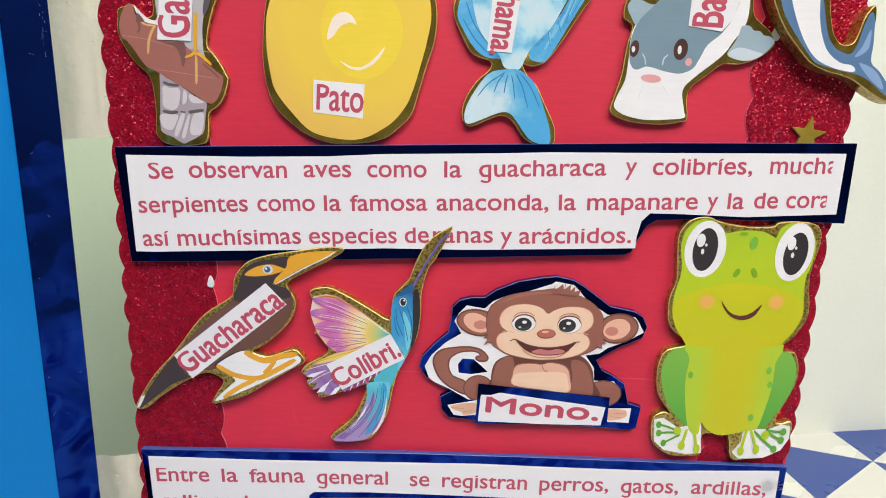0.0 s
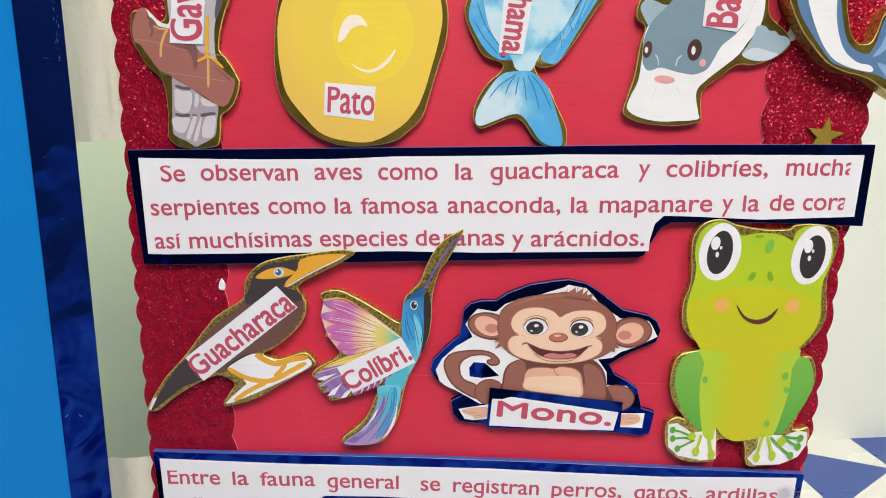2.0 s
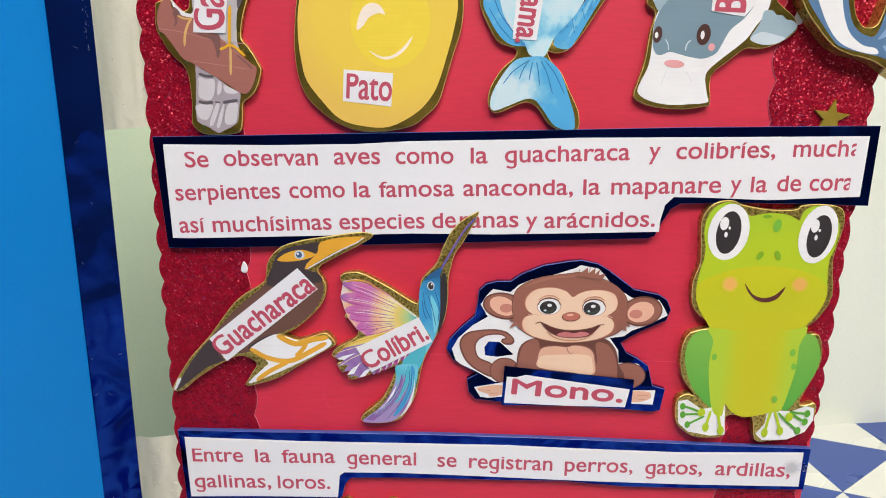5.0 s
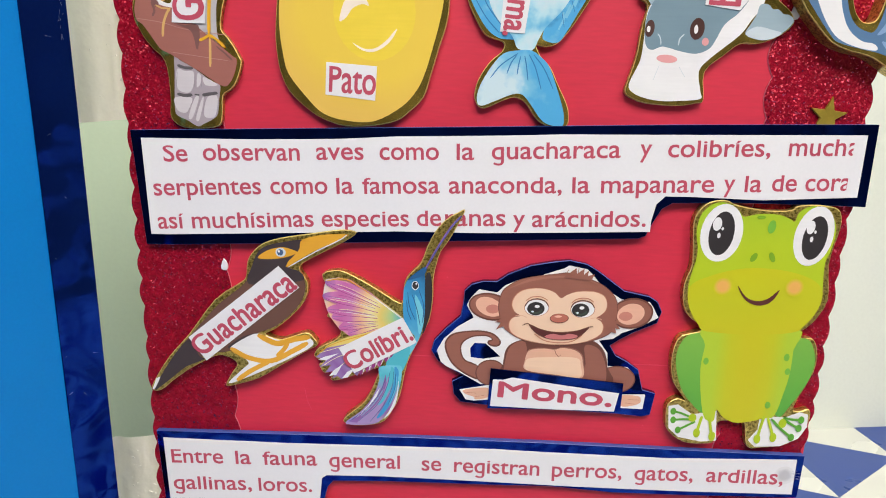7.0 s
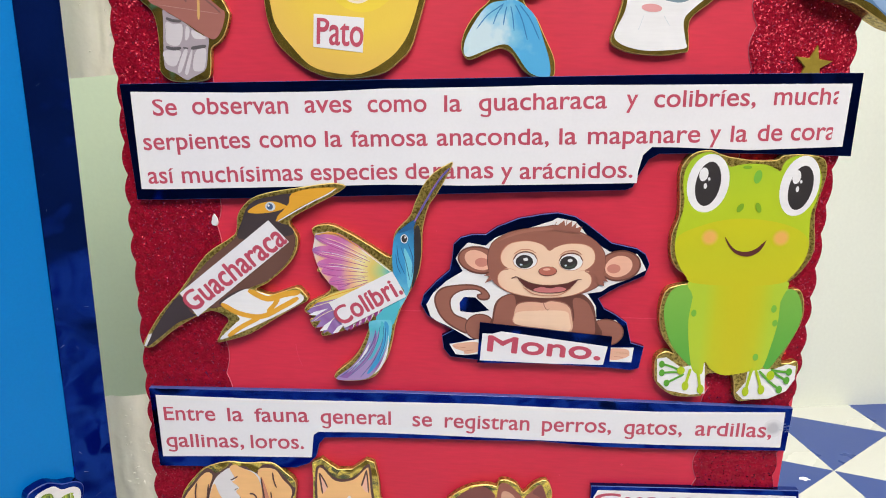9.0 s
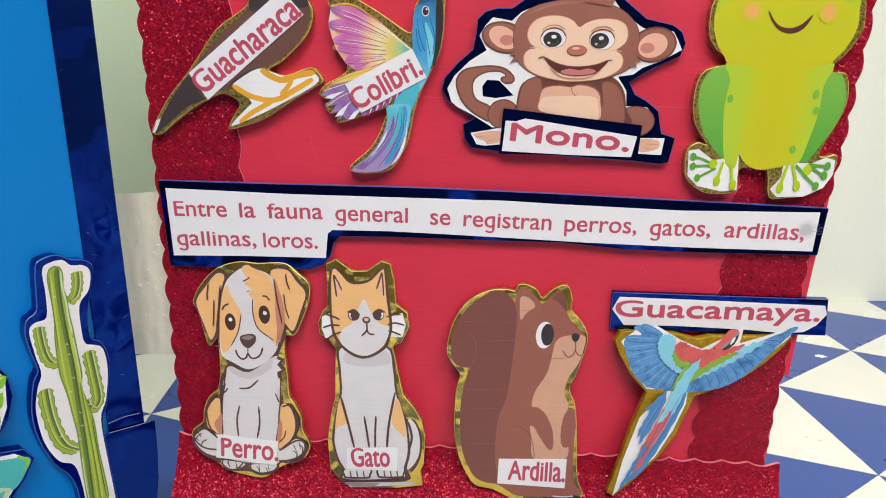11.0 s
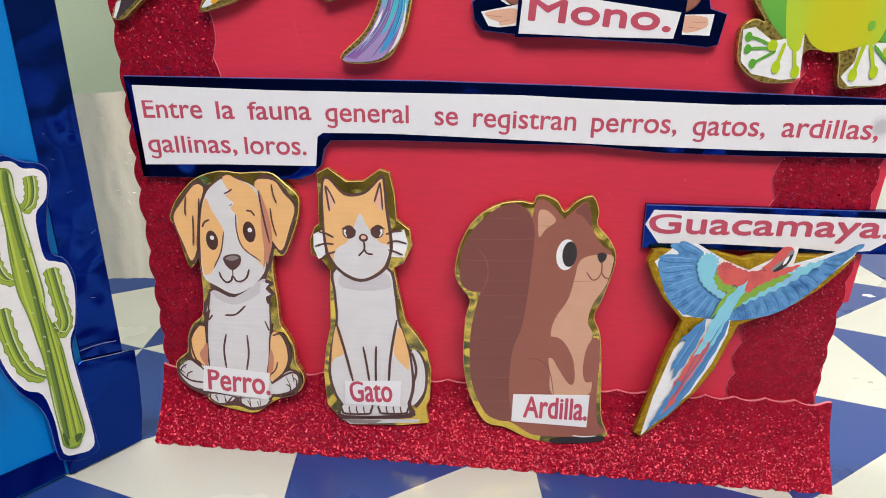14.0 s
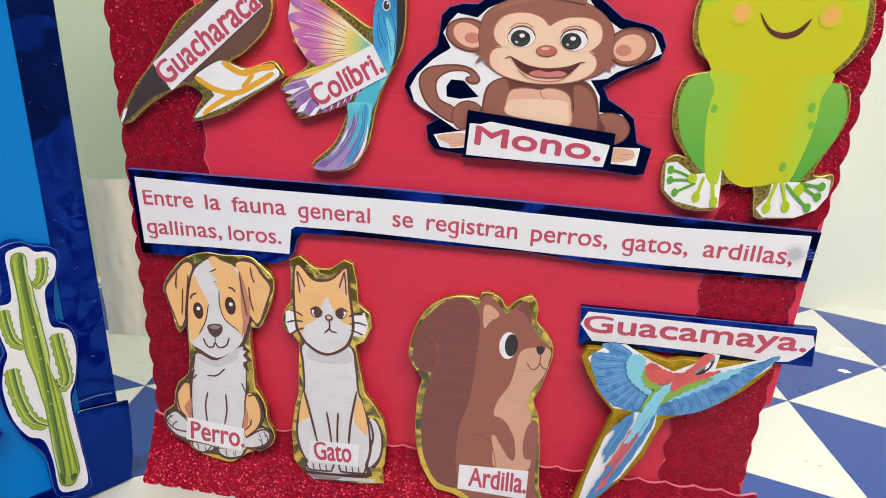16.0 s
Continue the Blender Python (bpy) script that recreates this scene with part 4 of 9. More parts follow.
card = Cutout("catfish_cutout", "grey and white whiskered fish paper cutout with gold edge", "paper cutout", 77, 337, "gold", BOARD, 1.2)
card.backing([(-28.1, 7.4), (-27.7, 13.3), (-24.3, 15.8), (-18.9, 14.8), (-15.4, 15.4), (-12, 18.2), (-5.3, 29.7), (12.9, 32.3), (18.1, 24.8), (19.8, 11.2), (22.9, 7.3), (27.3, 3.9), (29.4, -0.1), (26.8, -3.6), (21.9, -6.5), (16.8, -8.1), (10.9, -8.2), (5.1, -12.7), (-1, -18.6), (-0.1, -28.7), (-2.7, -30.1), (-10.2, -31.3), (-21.2, -30.7), (-28, -28.6), (-30.2, -26.1), (-29.1, -21.4), (-27, -13), (-26, -2.6), (-24.7, 4.5)], True)
card.motif("body")
card.fill("white", [(-21.1, 6.6), (-13.8, 15.8), (-2.9, 27.9), (13.4, 28.5), (17.4, 19), (17.7, 7.1), (13.5, -0.1), (10, -5.3), (0.5, -13.5), (-3.2, -18.3), (-1.8, -25.6), (-1.4, -28.4), (-8.3, -29.3), (-16.9, -29.6), (-24.7, -28), (-28.7, -25.2), (-28.1, -21.4), (-25.5, -15), (-24.9, -6.7), (-24.9, -0.6), (-23.8, 4.5)])
card.motif("fin")
card.fill("slate_light", [(-27.1, 11), (-25.5, 13.8), (-21.9, 13.5), (-20.1, 12.8), (-18.6, 12.3), (-16.5, 11.8), (-19.2, 8.7), (-22, 5.6), (-23.4, 4.7), (-25.4, 7.5)])
card.motif("back")
card.fill("slate", [(-22.2, 6.6), (-17.5, 11.7), (-10.2, 19.9), (-0.9, 28), (9.3, 28.3), (14.5, 18.9), (12.6, 8.9), (8.9, 2.8), (4.2, -1.5), (1.7, -6.7), (-0.4, -10.2), (-5, -12.1), (-10.5, -11.5), (-14.9, -10.4), (-18.1, -9.9), (-21.2, -11.1), (-23.4, -10.3), (-24.7, -6.7), (-24.6, 0.5)])
card.motif("fin")
card.fill("slate_light", [(16.1, 5.5), (19, 5.8), (20.9, 4.2), (23, 4.1), (24.9, 2.6), (27.1, 2.3), (29.1, 0.3), (26.7, -3), (22.9, -5.8), (17.7, -6.7), (12.1, -4.8), (13.7, -1.1), (15.3, 2.2)])
card.fill("slate_pale", [(12.1, -4.8), (15.9, -2), (22.5, -3.2), (25.2, -4.1), (21.9, -6.1), (17.7, -6.7)])
card.motif("eye")
card.oval("eye_brown", -23.1, -3.6, 1.71, 3.04, -5)
card.oval("white", -23.5, -3.8, 0.64, 1.13, 2)
card.motif("eye")
card.oval("eye_brown", -5.7, -3.3, 2.66, 3.87, -3)
card.oval("white", -6.1, -3.5, 0.76, 1.54, 2)
card.motif("face")
card.oval("pink", -2.2, -7.8, 1.27, 1.45, 2)
card.oval("pink", -15.7, -14.2, 3.88, 1.45, -4)
card.line("slate_pale", 0.42, [(-20, -5.3), (-18.9, -6.9), (-18.4, -9.3)])
card.line("slate_pale", 0.51, [(-10.2, -5.3), (-11.7, -7), (-12, -9.3)])
card.line("slate_pale", 0.26, [(-18.4, -16.8), (-20, -22.1)])
card.line("slate_pale", 0.26, [(-10.9, -16.9), (-8.3, -20.6)])
card.tag([(-3.7, 25.9), (-3.9, 5.1), (8.8, 3.4), (12.3, 7.9), (14.8, 16.9), (15.2, 26.6)], False)
card.word("Bag", 8.6, 5, 9.1, 19.8, 11.2, 0.26)
card.done()

card = Cutout("dolphin_cutout", "blue and white dolphin paper cutout, wide gold border", "paper cutout", 126, 342, "gold", BOARD, 6)
card.backing([(-27.8, 20.9), (-25.4, 11.5), (-22.9, 5.8), (-18.7, -0.9), (-13.6, -6.6), (-7.9, -12), (-1.7, -14.8), (3.7, -16), (8.2, -17.4), (14, -20.7), (21.1, -24.5), (27, -25.7), (23.4, -20.3), (17.9, -16), (14.8, -12.1), (13.6, -4.6), (13.6, 3.3), (12.8, 8.5), (11.2, 7.5), (9.2, 4.1), (8.1, -0.8), (6.7, -4.4), (4.2, -5.3), (1.6, -4.6), (-1.1, -1.2), (-3, 4.6), (-4.3, 10.4), (-5.3, 21.8), (-16, 25.1)], True)
card.motif("body")
card.fill("dolphin", [(-25, 21), (-22.8, 11.6), (-20.3, 4.9), (-15.5, -1.7), (-8.9, -9.4), (-5.3, -12.3), (3.4, -14.4), (9.9, -15.7), (14.5, -17.6), (21.8, -22.8), (24.6, -22.3), (18.5, -14.8), (14.4, -11.1), (14, -4.5), (12.8, 4.3), (11.2, 6.1), (9.6, 2.2), (8.2, -4.8), (6.4, -8.4), (3.2, -8), (-0.2, -6.1), (-3, -2.2), (-5.2, 4.5), (-7.2, 12.2), (-8.5, 21.7)])
card.motif("belly")
card.fill("white", [(-20.8, 21.2), (-18.6, 10.8), (-15.1, 2.2), (-10.7, -5.5), (-5.6, -10.9), (1.2, -13.7), (7.7, -14.8), (9, -14), (7.2, -12.4), (2.9, -11.6), (-1.9, -8.2), (-4.9, -3.3), (-7.3, 4.5), (-10.3, 21.6)])
card.motif("tail")
card.fill("dolphin_light", [(7.9, -9.4), (10.1, -5.7), (12.2, 0.3), (12.7, -5.6), (10.6, -8.5)])
card.motif("tail")
card.fill("dolphin_light", [(10, -11.7), (14.8, -13.1), (18.3, -16), (20.6, -20.8), (15.5, -17.6)])
card.tag([(-21, 21.2), (-19.4, 10.8), (-9, 10.8), (-10.5, 21.6)], False)
card.on_tag = True
card.line("lettering", 1.01, [(-18.9, 14.8), (-17.1, 12.6), (-14.3, 11.9), (-11.8, 12.6), (-10.3, 14.6)])
card.done()

card = Cutout("bird_cutout", "brown long-beaked bird paper cutout with gold edge", "paper cutout", -101, 216, "worn", BOARD, 1.2, 1.4)
card.backing([(-45.6, -37.2), (-43.5, -32.2), (-36.4, -21.3), (-27, -10.6), (-15.1, 5.1), (-5.1, 12.2), (-1.4, 15.6), (-0.6, 21.7), (1.5, 25.9), (6.4, 30.3), (14.6, 33), (26.3, 35.1), (39.1, 37.2), (45.1, 36), (39, 31.5), (29.6, 26.4), (21.3, 20.8), (24.7, 14.1), (23.3, 6.7), (18.4, 0.2), (10.9, -6.4), (6, -9.2), (8.8, -10.9), (13.2, -11.4), (23, -8), (26.5, -10.1), (28.2, -13.4), (24, -16.1), (12.8, -23.1), (2.7, -29.7), (-7.4, -33.3), (-12.4, -34.1), (-9.6, -28.1), (-6.9, -23.5), (-11.6, -20.3), (-16.6, -20.5), (-26.8, -26.2), (-34.7, -31.9), (-41.4, -37.5)], True)
card.motif("body")
card.fill("bird_brown", [(-44.1, -37.1), (-36.6, -24), (-25.8, -10.5), (-14, 2.7), (-4, 11), (2.3, 16.9), (14.2, 21), (22.4, 16.5), (23.4, 10.4), (19.6, 2.8), (11, -5.2), (2.3, -9.3), (-4, -15.3), (-11.5, -18.2), (-19, -19.3), (-29.3, -25.8), (-38.5, -33.4)])
card.motif("head")
card.fill("bird_dark", [(-0.3, 12.7), (1.5, 20.5), (3.8, 25.9), (7.5, 29.2), (14.6, 31.1), (22.8, 32.4), (21.5, 28.5), (18.5, 23.1), (15.4, 20.6), (21.3, 18.9), (22.8, 15.3), (14, 13.7)])
card.motif("tail")
card.fill("bird_dark", [(-44.1, -37.1), (-36.6, -24), (-27.2, -13.1), (-23.5, -20.3), (-21.1, -22), (-29.3, -25.8), (-38.5, -33.4)])
card.fill("white", [(-45.1, -37.1), (-42.9, -31.7), (-41.1, -31.1), (-42.3, -33.8), (-44.1, -37.1)], False)
card.fill("bird_dark", [(-10.2, -15.5), (-3.8, -10.9), (2.3, -9.3), (-4, -15.3), (-9, -16.8)])
card.motif("eye")
card.fill("amber_eye", [(4, 24.3), (8.6, 27.6), (14.5, 29), (19.2, 27.9), (20.5, 26.8), (15.5, 24.7), (8.4, 23.7)])
card.oval("eye_pale", 13.7, 26.8, 2.11, 1.92, 2)
card.oval("eye_blue", 13.5, 26.8, 1.29, 1.32, 2)
card.oval("white", 13, 27.2, 0.47, 0.48, 2)
card.motif("beak")
card.fill("amber_eye", [(22.8, 32.4), (31, 34.8), (41.4, 35.4), (39.1, 33.4), (28.5, 28.3), (20.2, 23.2), (16.1, 20.6), (16.7, 23), (19.1, 25.5), (21.5, 28.5)])
card.line("white", 0.47, [(41.2, 35.1), (37.9, 32.7), (28.5, 27.8), (16.6, 20.6)])
card.motif("leg")
card.fill("white", [(-8.9, -15.5), (1.1, -9.4), (7.1, -10.4), (15.6, -12.6), (22.9, -9.8), (26.5, -12.2), (24, -15.4), (12.8, -21.8), (0.3, -28.2), (-11.1, -32.9), (-4.5, -25.7), (-1.9, -22.5), (-7.8, -17.5)])
card.line("amber_eye", 2.5, [(2.6, -9.8), (10.7, -13.4), (18, -11.2), (24.9, -9.9)])
card.line("amber_eye", 2.2, [(-9.5, -16.3), (-1.8, -20.4), (7.9, -21.5), (16.7, -17), (24.1, -12.5)])
card.line("amber_eye", 2.0, [(-7.3, -31.2), (-0.9, -26.4), (7.9, -21.5)])
card.line("amber_eye", 1.9, [(15.6, -12.9), (13.5, -16.1), (10.5, -19.3)])
card.tag([(-27.3, -12.1), (12.6, 21), (21.1, 12), (-20.1, -22.5)], False)
card.word("Guacharaca", -22, -20.6, 20.4, 12.1, 8.6, 0.26)
card.done()

card = Cutout("hummingbird_cutout", "pink, yellow and blue hummingbird paper cutout, gold edge", "paper cutout", -43, 214, "worn", BOARD, 1.2, 1.4)
card.backing([(30.9, 48.4), (24.9, 36.3), (21.6, 31.4), (19.9, 25.4), (18.9, 19.3), (18.9, 10.8), (17.7, 2), (14.9, -4.4), (8.9, -17.5), (5.7, -33.4), (2.6, -40.3), (-1.1, -45.9), (-7.3, -48.1), (-14.8, -48.5), (-18.8, -47.3), (-18, -44.5), (-11, -38.2), (-7.3, -32.7), (-4.1, -24.6), (-3.2, -20.6), (-20.8, -27.2), (-24.5, -26.8), (-22.7, -22.8), (-26.9, -24.3), (-29.3, -20.5), (-27.5, -19.1), (-31.4, -16.6), (-29.1, -12.6), (-20.1, -6.9), (-21.7, 0.4), (-25.7, 1.5), (-24, 5.3), (-27, 10.2), (-25.1, 14), (-27.3, 20), (-20.2, 22), (-13.2, 19.3), (-5, 14.8), (4.5, 9), (6.4, 10.3), (7, 17.7), (9, 21.4), (13.6, 26.4), (15.8, 32.4), (19.1, 39.6), (23.5, 44.9), (28, 47.8)], True)
card.shade("wing_upper", "wing_teal wing_green wing_yellow wing_cream wing_peach wing_pink wing_magenta wing_pink wing_purple", (6.2, 3.3), None, 35.5, 120, 0.12)
card.shade("wing_lower", "wing_teal wing_magenta wing_pink tail_lilac wing_purple tail_lilac", (6.4, -7.3), None, 38.2, 120, 0.25)
card.shade("bird_body", "humming_dark humming_blue humming_blue humming_light wing_teal", (13, 23.2), (3.6, -21.6), 0, 160, 0.25)
card.shade("bird_tail", "wing_teal humming_light wing_teal tail_lilac wing_purple tail_lilac tail_lilac", (5.5, -17.6), None, 32.6, 140, 0.3)
card.shade("wing_ground", "wing_cream wing_cream wing_peach wing_pink wing_pink wing_peach page", (6.2, 3.3), None, 36, 120, 0.12)
card.motif("wing")
card.fill("wing_ground", [(-25.8, 17.9), (-20.4, 19.0), (-15.7, 18.2), (-7.3, 13.0), (1.2, 6.5), (6.1, 2.7), (3.1, -1.4), (-3.5, -4.7), (-12.1, -6.0), (-16.8, -6.2), (-20.8, -3.2), (-24.2, 1.5), (-25.7, 5.4), (-27.2, 10.8)], False)
card.motif("feather")
card.fill("wing_upper", [(-16.8, -5.8), (-15.5, -6.8), (-12.1, -6.3), (-6.3, -3.8), (0.2, -2.1), (-0.0, -0.9), (-7.0, -0.0), (-13.1, -1.2), (-16.1, -3.8)])
card.line("wing_deep", 0.28, [(-16.2, -6.3), (-12.2, -5.9), (-8.0, -4.2), (-3.9, -2.6)])
card.line("wing_purple", 0.19, [(-16.5, -5.7), (-11.7, -3.6), (-5.0, -1.7)])
card.line("wing_cream", 0.19, [(-14.4, -3.5), (-11.0, -2.2), (-5.8, -1.2)])
card.line("wing_deep", 0.19, [(-14.0, -4.7), (-10.8, -3.3), (-6.5, -2.0)])
card.line("white", 0.19, [(-14.0, -2.5), (-11.2, -1.5), (-6.2, -0.8)])
card.motif("feather")
card.fill("wing_upper", [(-20.6, -3.2), (-19.2, -4.4), (-14.9, -4.3), (-7.1, -2.5), (1.7, -1.6), (1.7, -0.4), (-7.3, 1.5), (-15.1, 1.1), (-19.3, -1.2)])
card.line("wing_deep", 0.28, [(-19.9, -3.8), (-14.9, -3.9), (-9.3, -2.7), (-3.8, -1.6)])
card.line("wing_purple", 0.19, [(-20.2, -3.0), (-13.9, -1.6), (-5.0, -0.5)])
card.line("wing_cream", 0.19, [(-16.2, -0.8), (-12.8, -0.2), (-5.7, 0.1)])
card.line("wing_deep", 0.19, [(-17.3, -3.3), (-12.7, -2.1), (-5.0, -1.1)])
card.line("white", 0.19, [(-17.0, -0.8), (-12.8, 0.1), (-4.3, 0.2)])
card.motif("feather")
card.fill("wing_upper", [(-23.6, 1.7), (-22.2, 0.2), (-17.3, -0.6), (-8.1, -0.2), (2.6, -0.8), (2.7, 0.4), (-7.6, 4.0), (-16.7, 5.0), (-21.8, 3.5)])
card.line("wing_deep", 0.28, [(-22.9, 0.9), (-17.3, -0.2), (-10.7, 0.1), (-4.0, 0.1)])
card.line("wing_purple", 0.19, [(-23.1, 1.8), (-15.7, 2.1), (-5.2, 1.5)])
card.line("wing_cream", 0.19, [(-19.0, 2.2), (-14.4, 2.3), (-5.2, 1.5)])
card.line("wing_deep", 0.19, [(-18.8, 3.8), (-14.2, 3.8), (-5.4, 2.5)])
card.line("white", 0.19, [(-20.8, 2.8), (-14.3, 3.1), (-4.4, 1.8)])
card.motif("feather")
card.fill("wing_upper", [(-25.4, 4.9), (-24.0, 3.3), (-18.7, 2.1), (-8.4, 1.6), (3.5, 0.0), (3.7, 1.2), (-7.7, 5.7), (-17.7, 7.6), (-23.4, 6.6)])
card.line("wing_deep", 0.28, [(-24.7, 4.1), (-18.6, 2.5), (-11.3, 2.1), (-3.9, 1.6)])
card.line("wing_purple", 0.19, [(-24.9, 4.9), (-16.8, 4.6), (-5.1, 3.0)])
card.line("wing_cream", 0.19, [(-20.4, 5.1), (-15.2, 4.9), (-4.2, 2.9)])
card.line("wing_deep", 0.19, [(-20.0, 4.3), (-15.4, 4.1), (-6.4, 3.0)])
card.line("white", 0.19, [(-21.4, 4.0), (-15.4, 3.8), (-4.0, 2.2)])
card.motif("feather")
card.fill("wing_upper", [(-27.2, 11.0), (-25.9, 9.1), (-20.2, 7.3), (-8.9, 5.2), (4.4, 0.9), (4.7, 2.0), (-7.6, 9.3), (-18.4, 12.8), (-24.8, 12.4)])
card.line("wing_deep", 0.28, [(-26.6, 10.1), (-20.1, 7.7), (-12.0, 6.2), (-3.8, 4.2)])
card.line("wing_purple", 0.19, [(-26.6, 10.9), (-17.8, 9.6), (-5.0, 6.0)])
card.line("wing_cream", 0.19, [(-24.1, 9.4), (-16.5, 8.4), (-7.8, 6.3)])
card.line("wing_deep", 0.19, [(-20.6, 11.4), (-15.8, 10.5), (-6.0, 7.1)])
card.line("white", 0.19, [(-23.2, 10.2), (-16.2, 9.2), (-5.9, 6.1)])
card.motif("feather")
card.fill("wing_upper", [(-26.0, 17.0), (-24.8, 15.1), (-19.3, 12.5), (-8.0, 8.5), (5.1, 1.7), (5.6, 2.8), (-6.5, 11.8), (-17.2, 17.0), (-23.5, 17.8)])
card.line("wing_deep", 0.28, [(-25.4, 16.1), (-19.1, 12.9), (-11.2, 10.0), (-3.0, 6.5)])
card.line("wing_purple", 0.19, [(-25.4, 16.8), (-16.7, 14.1), (-4.1, 8.4)])
card.line("wing_cream", 0.19, [(-21.6, 16.3), (-14.9, 14.1), (-4.4, 8.9)])
card.line("wing_deep", 0.19, [(-20.1, 15.2), (-15.1, 13.6), (-4.1, 8.3)])
card.line("white", 0.19, [(-20.8, 14.3), (-15.6, 12.7), (-2.9, 6.8)])
card.motif("wing_edge")
card.line("amber", 0.47, [(-25.3, 17.4), (-20.4, 18.4), (-15.7, 17.7), (-7.5, 12.6)])
card.line("white", 0.38, [(-6.4, 11.6), (1.2, 5.9), (5.7, 2.5)])
card.motif("wing")
card.fill("wing_lower", [(-30.4, -16.6), (-23, -10.1), (-10.9, -6.5), (1.1, -9.1), (7.4, -10.3), (4.8, -15.6), (1.2, -17.8), (-1.3, -16.4), (-3.2, -20.6), (-5.1, -18.1), (-7.3, -22.1), (-9.5, -19.6), (-12.9, -24.7), (-15.4, -22.5), (-19.3, -26.6), (-21.3, -25.1), (-23.7, -26.3), (-21.7, -22.7), (-26.6, -23.7), (-24.1, -20.2), (-29, -21.2), (-26, -18)], False)
card.fill("wing_yellow", [(-26.7, -12.3), (-18.2, -7.6), (-6.1, -4), (1, -1.9), (-6.1, -6.3), (-18.2, -10.4)])
card.line("amber", 0.38, [(-30.2, -15.8), (-25.5, -11.9), (-19.7, -9.2), (-12.1, -6.6), (-4.6, -4.2)])
card.line("wing_cream", 0.28, [(-29.4, -14.9), (-22.6, -12.6), (-15.9, -10.3)])
card.line("wing_cream", 0.28, [(-28.1, -21.1), (-22.7, -17.2), (-16.9, -14.4)])
card.line("wing_cream", 0.28, [(-23.8, -25.1), (-19.8, -20.2), (-16.0, -17.4)])
card.motif("feather_tip")
card.fill("white", [(-29.5, -17.8), (-26.7, -16.4), (-20.7, -14.6), (-26.1, -18.1)], False)
card.motif("feather_tip")
card.fill("white", [(-25.0, -25.3), (-22.8, -22.4), (-19.1, -19.6), (-21.8, -24.5)], False)
card.motif("feather_tip")
card.fill("white", [(-19.4, -26.1), (-17.0, -22.9), (-13.6, -21.0), (-17.0, -25.6)], False)
card.motif("feather_tip")
card.fill("wing_deep", [(-12.1, -22.7), (-9.6, -21.1), (-11.3, -24.5)], False)
card.fill("white", [(-10.2, -21.5), (-9.2, -20.9), (-10.6, -23.8)], False)
card.motif("feather_tip")
card.fill("wing_deep", [(-9.4, -21.1), (-6.9, -19.5), (-8.6, -22.9)], False)
card.fill("white", [(-7.5, -20.0), (-6.5, -19.3), (-7.9, -22.3)], False)
card.motif("feather_tip")
card.fill("wing_deep", [(-6.7, -19.5), (-4.2, -18.0), (-5.9, -21.4)], False)
card.fill("white", [(-4.8, -18.4), (-3.8, -17.7), (-5.2, -20.7)], False)
card.motif("feather_tip")
card.fill("wing_deep", [(-4.0, -18.0), (-1.5, -16.4), (-3.2, -19.8)], False)
card.fill("white", [(-2.1, -16.8), (-1.1, -16.2), (-2.5, -19.1)], False)
card.motif("feather_tip")
card.fill("wing_deep", [(-1.3, -16.2), (1.2, -14.7), (-0.5, -18.0)], False)
card.fill("white", [(0.6, -15.1), (1.5, -14.4), (0.2, -17.4)], False)
card.motif("feather_tip")
card.fill("wing_deep", [(1.4, -14.4), (3.8, -12.9), (2.1, -16.3)], False)
card.fill("white", [(3.3, -13.3), (4.2, -12.7), (2.9, -15.6)], False)
card.motif("body")
card.fill("bird_body", [(7.2, 0.8), (6.6, 12.7), (7.9, 18.4), (11.4, 22), (14.8, 23.8), (15.6, 18), (16, 10.7), (15.7, 3.2), (14.2, -4.4), (11.9, -10.1), (8.9, -15.4), (6.6, -21.5), (1.2, -21.7), (3.5, -12.5), (11.9, -7.1)])
card.fill("humming_light", [(11.5, 12.9), (14.7, 6.9), (15.3, 0.7), (13.5, -4.5), (12.4, 3.1)])
card.fill("wing_teal", [(3.6, -13.8), (9.5, -10.2), (8.9, -16.2), (6.1, -21.5), (1.2, -21), (-0.3, -17.9)])
card.line("humming_dark", 0.33, [(8.4, 14), (9.2, 7.9), (11.7, 1.8)])
card.line("humming_dark", 0.33, [(10.3, 12.9), (12.3, 6.8), (13.9, -0.7)])
card.line("humming_dark", 0.33, [(13.1, 15), (15.2, 8.1), (14.8, 0.6)])
card.line("humming_dark", 0.33, [(8, 10.3), (8.6, 5.4), (10.1, 1.7)])
card.fill("charcoal", [(15.6, 19.9), (17.6, 22.4), (18.6, 13.2), (17.6, 3.3), (14.9, -4.4), (15.7, 5.7)])
card.fill("humming_dark", [(8.4, 19.2), (12, 22.7), (16.2, 25.3), (15.3, 21.9), (12.6, 20.3)])
card.motif("beak")
card.line("wing_purple", 0.91, [(15.7, 24.3), (20.4, 33.3), (25.4, 41.7), (29.6, 46.7)])
card.line("humming_dark", 0.32, [(16.2, 25.3), (20.8, 33.8), (25.9, 42.2), (29.8, 46.9)])
card.motif("eye")
card.oval("white", 11.5, 16.9, 1.5, 1.95, 2)
card.oval("charcoal", 11.5, 16.9, 1.17, 1.59, 2)
card.oval("white", 11.9, 17.6, 0.33, 0.44, 2)
card.motif("tail")
card.fill("bird_tail", [(-3.2, -20.1), (3.6, -19), (6.5, -20.2), (5.2, -30.8), (1.4, -39.5), (-3.6, -46), (-11, -47.7), (-18, -47), (-11, -40.9), (-6.1, -34), (-3.2, -25.9)])
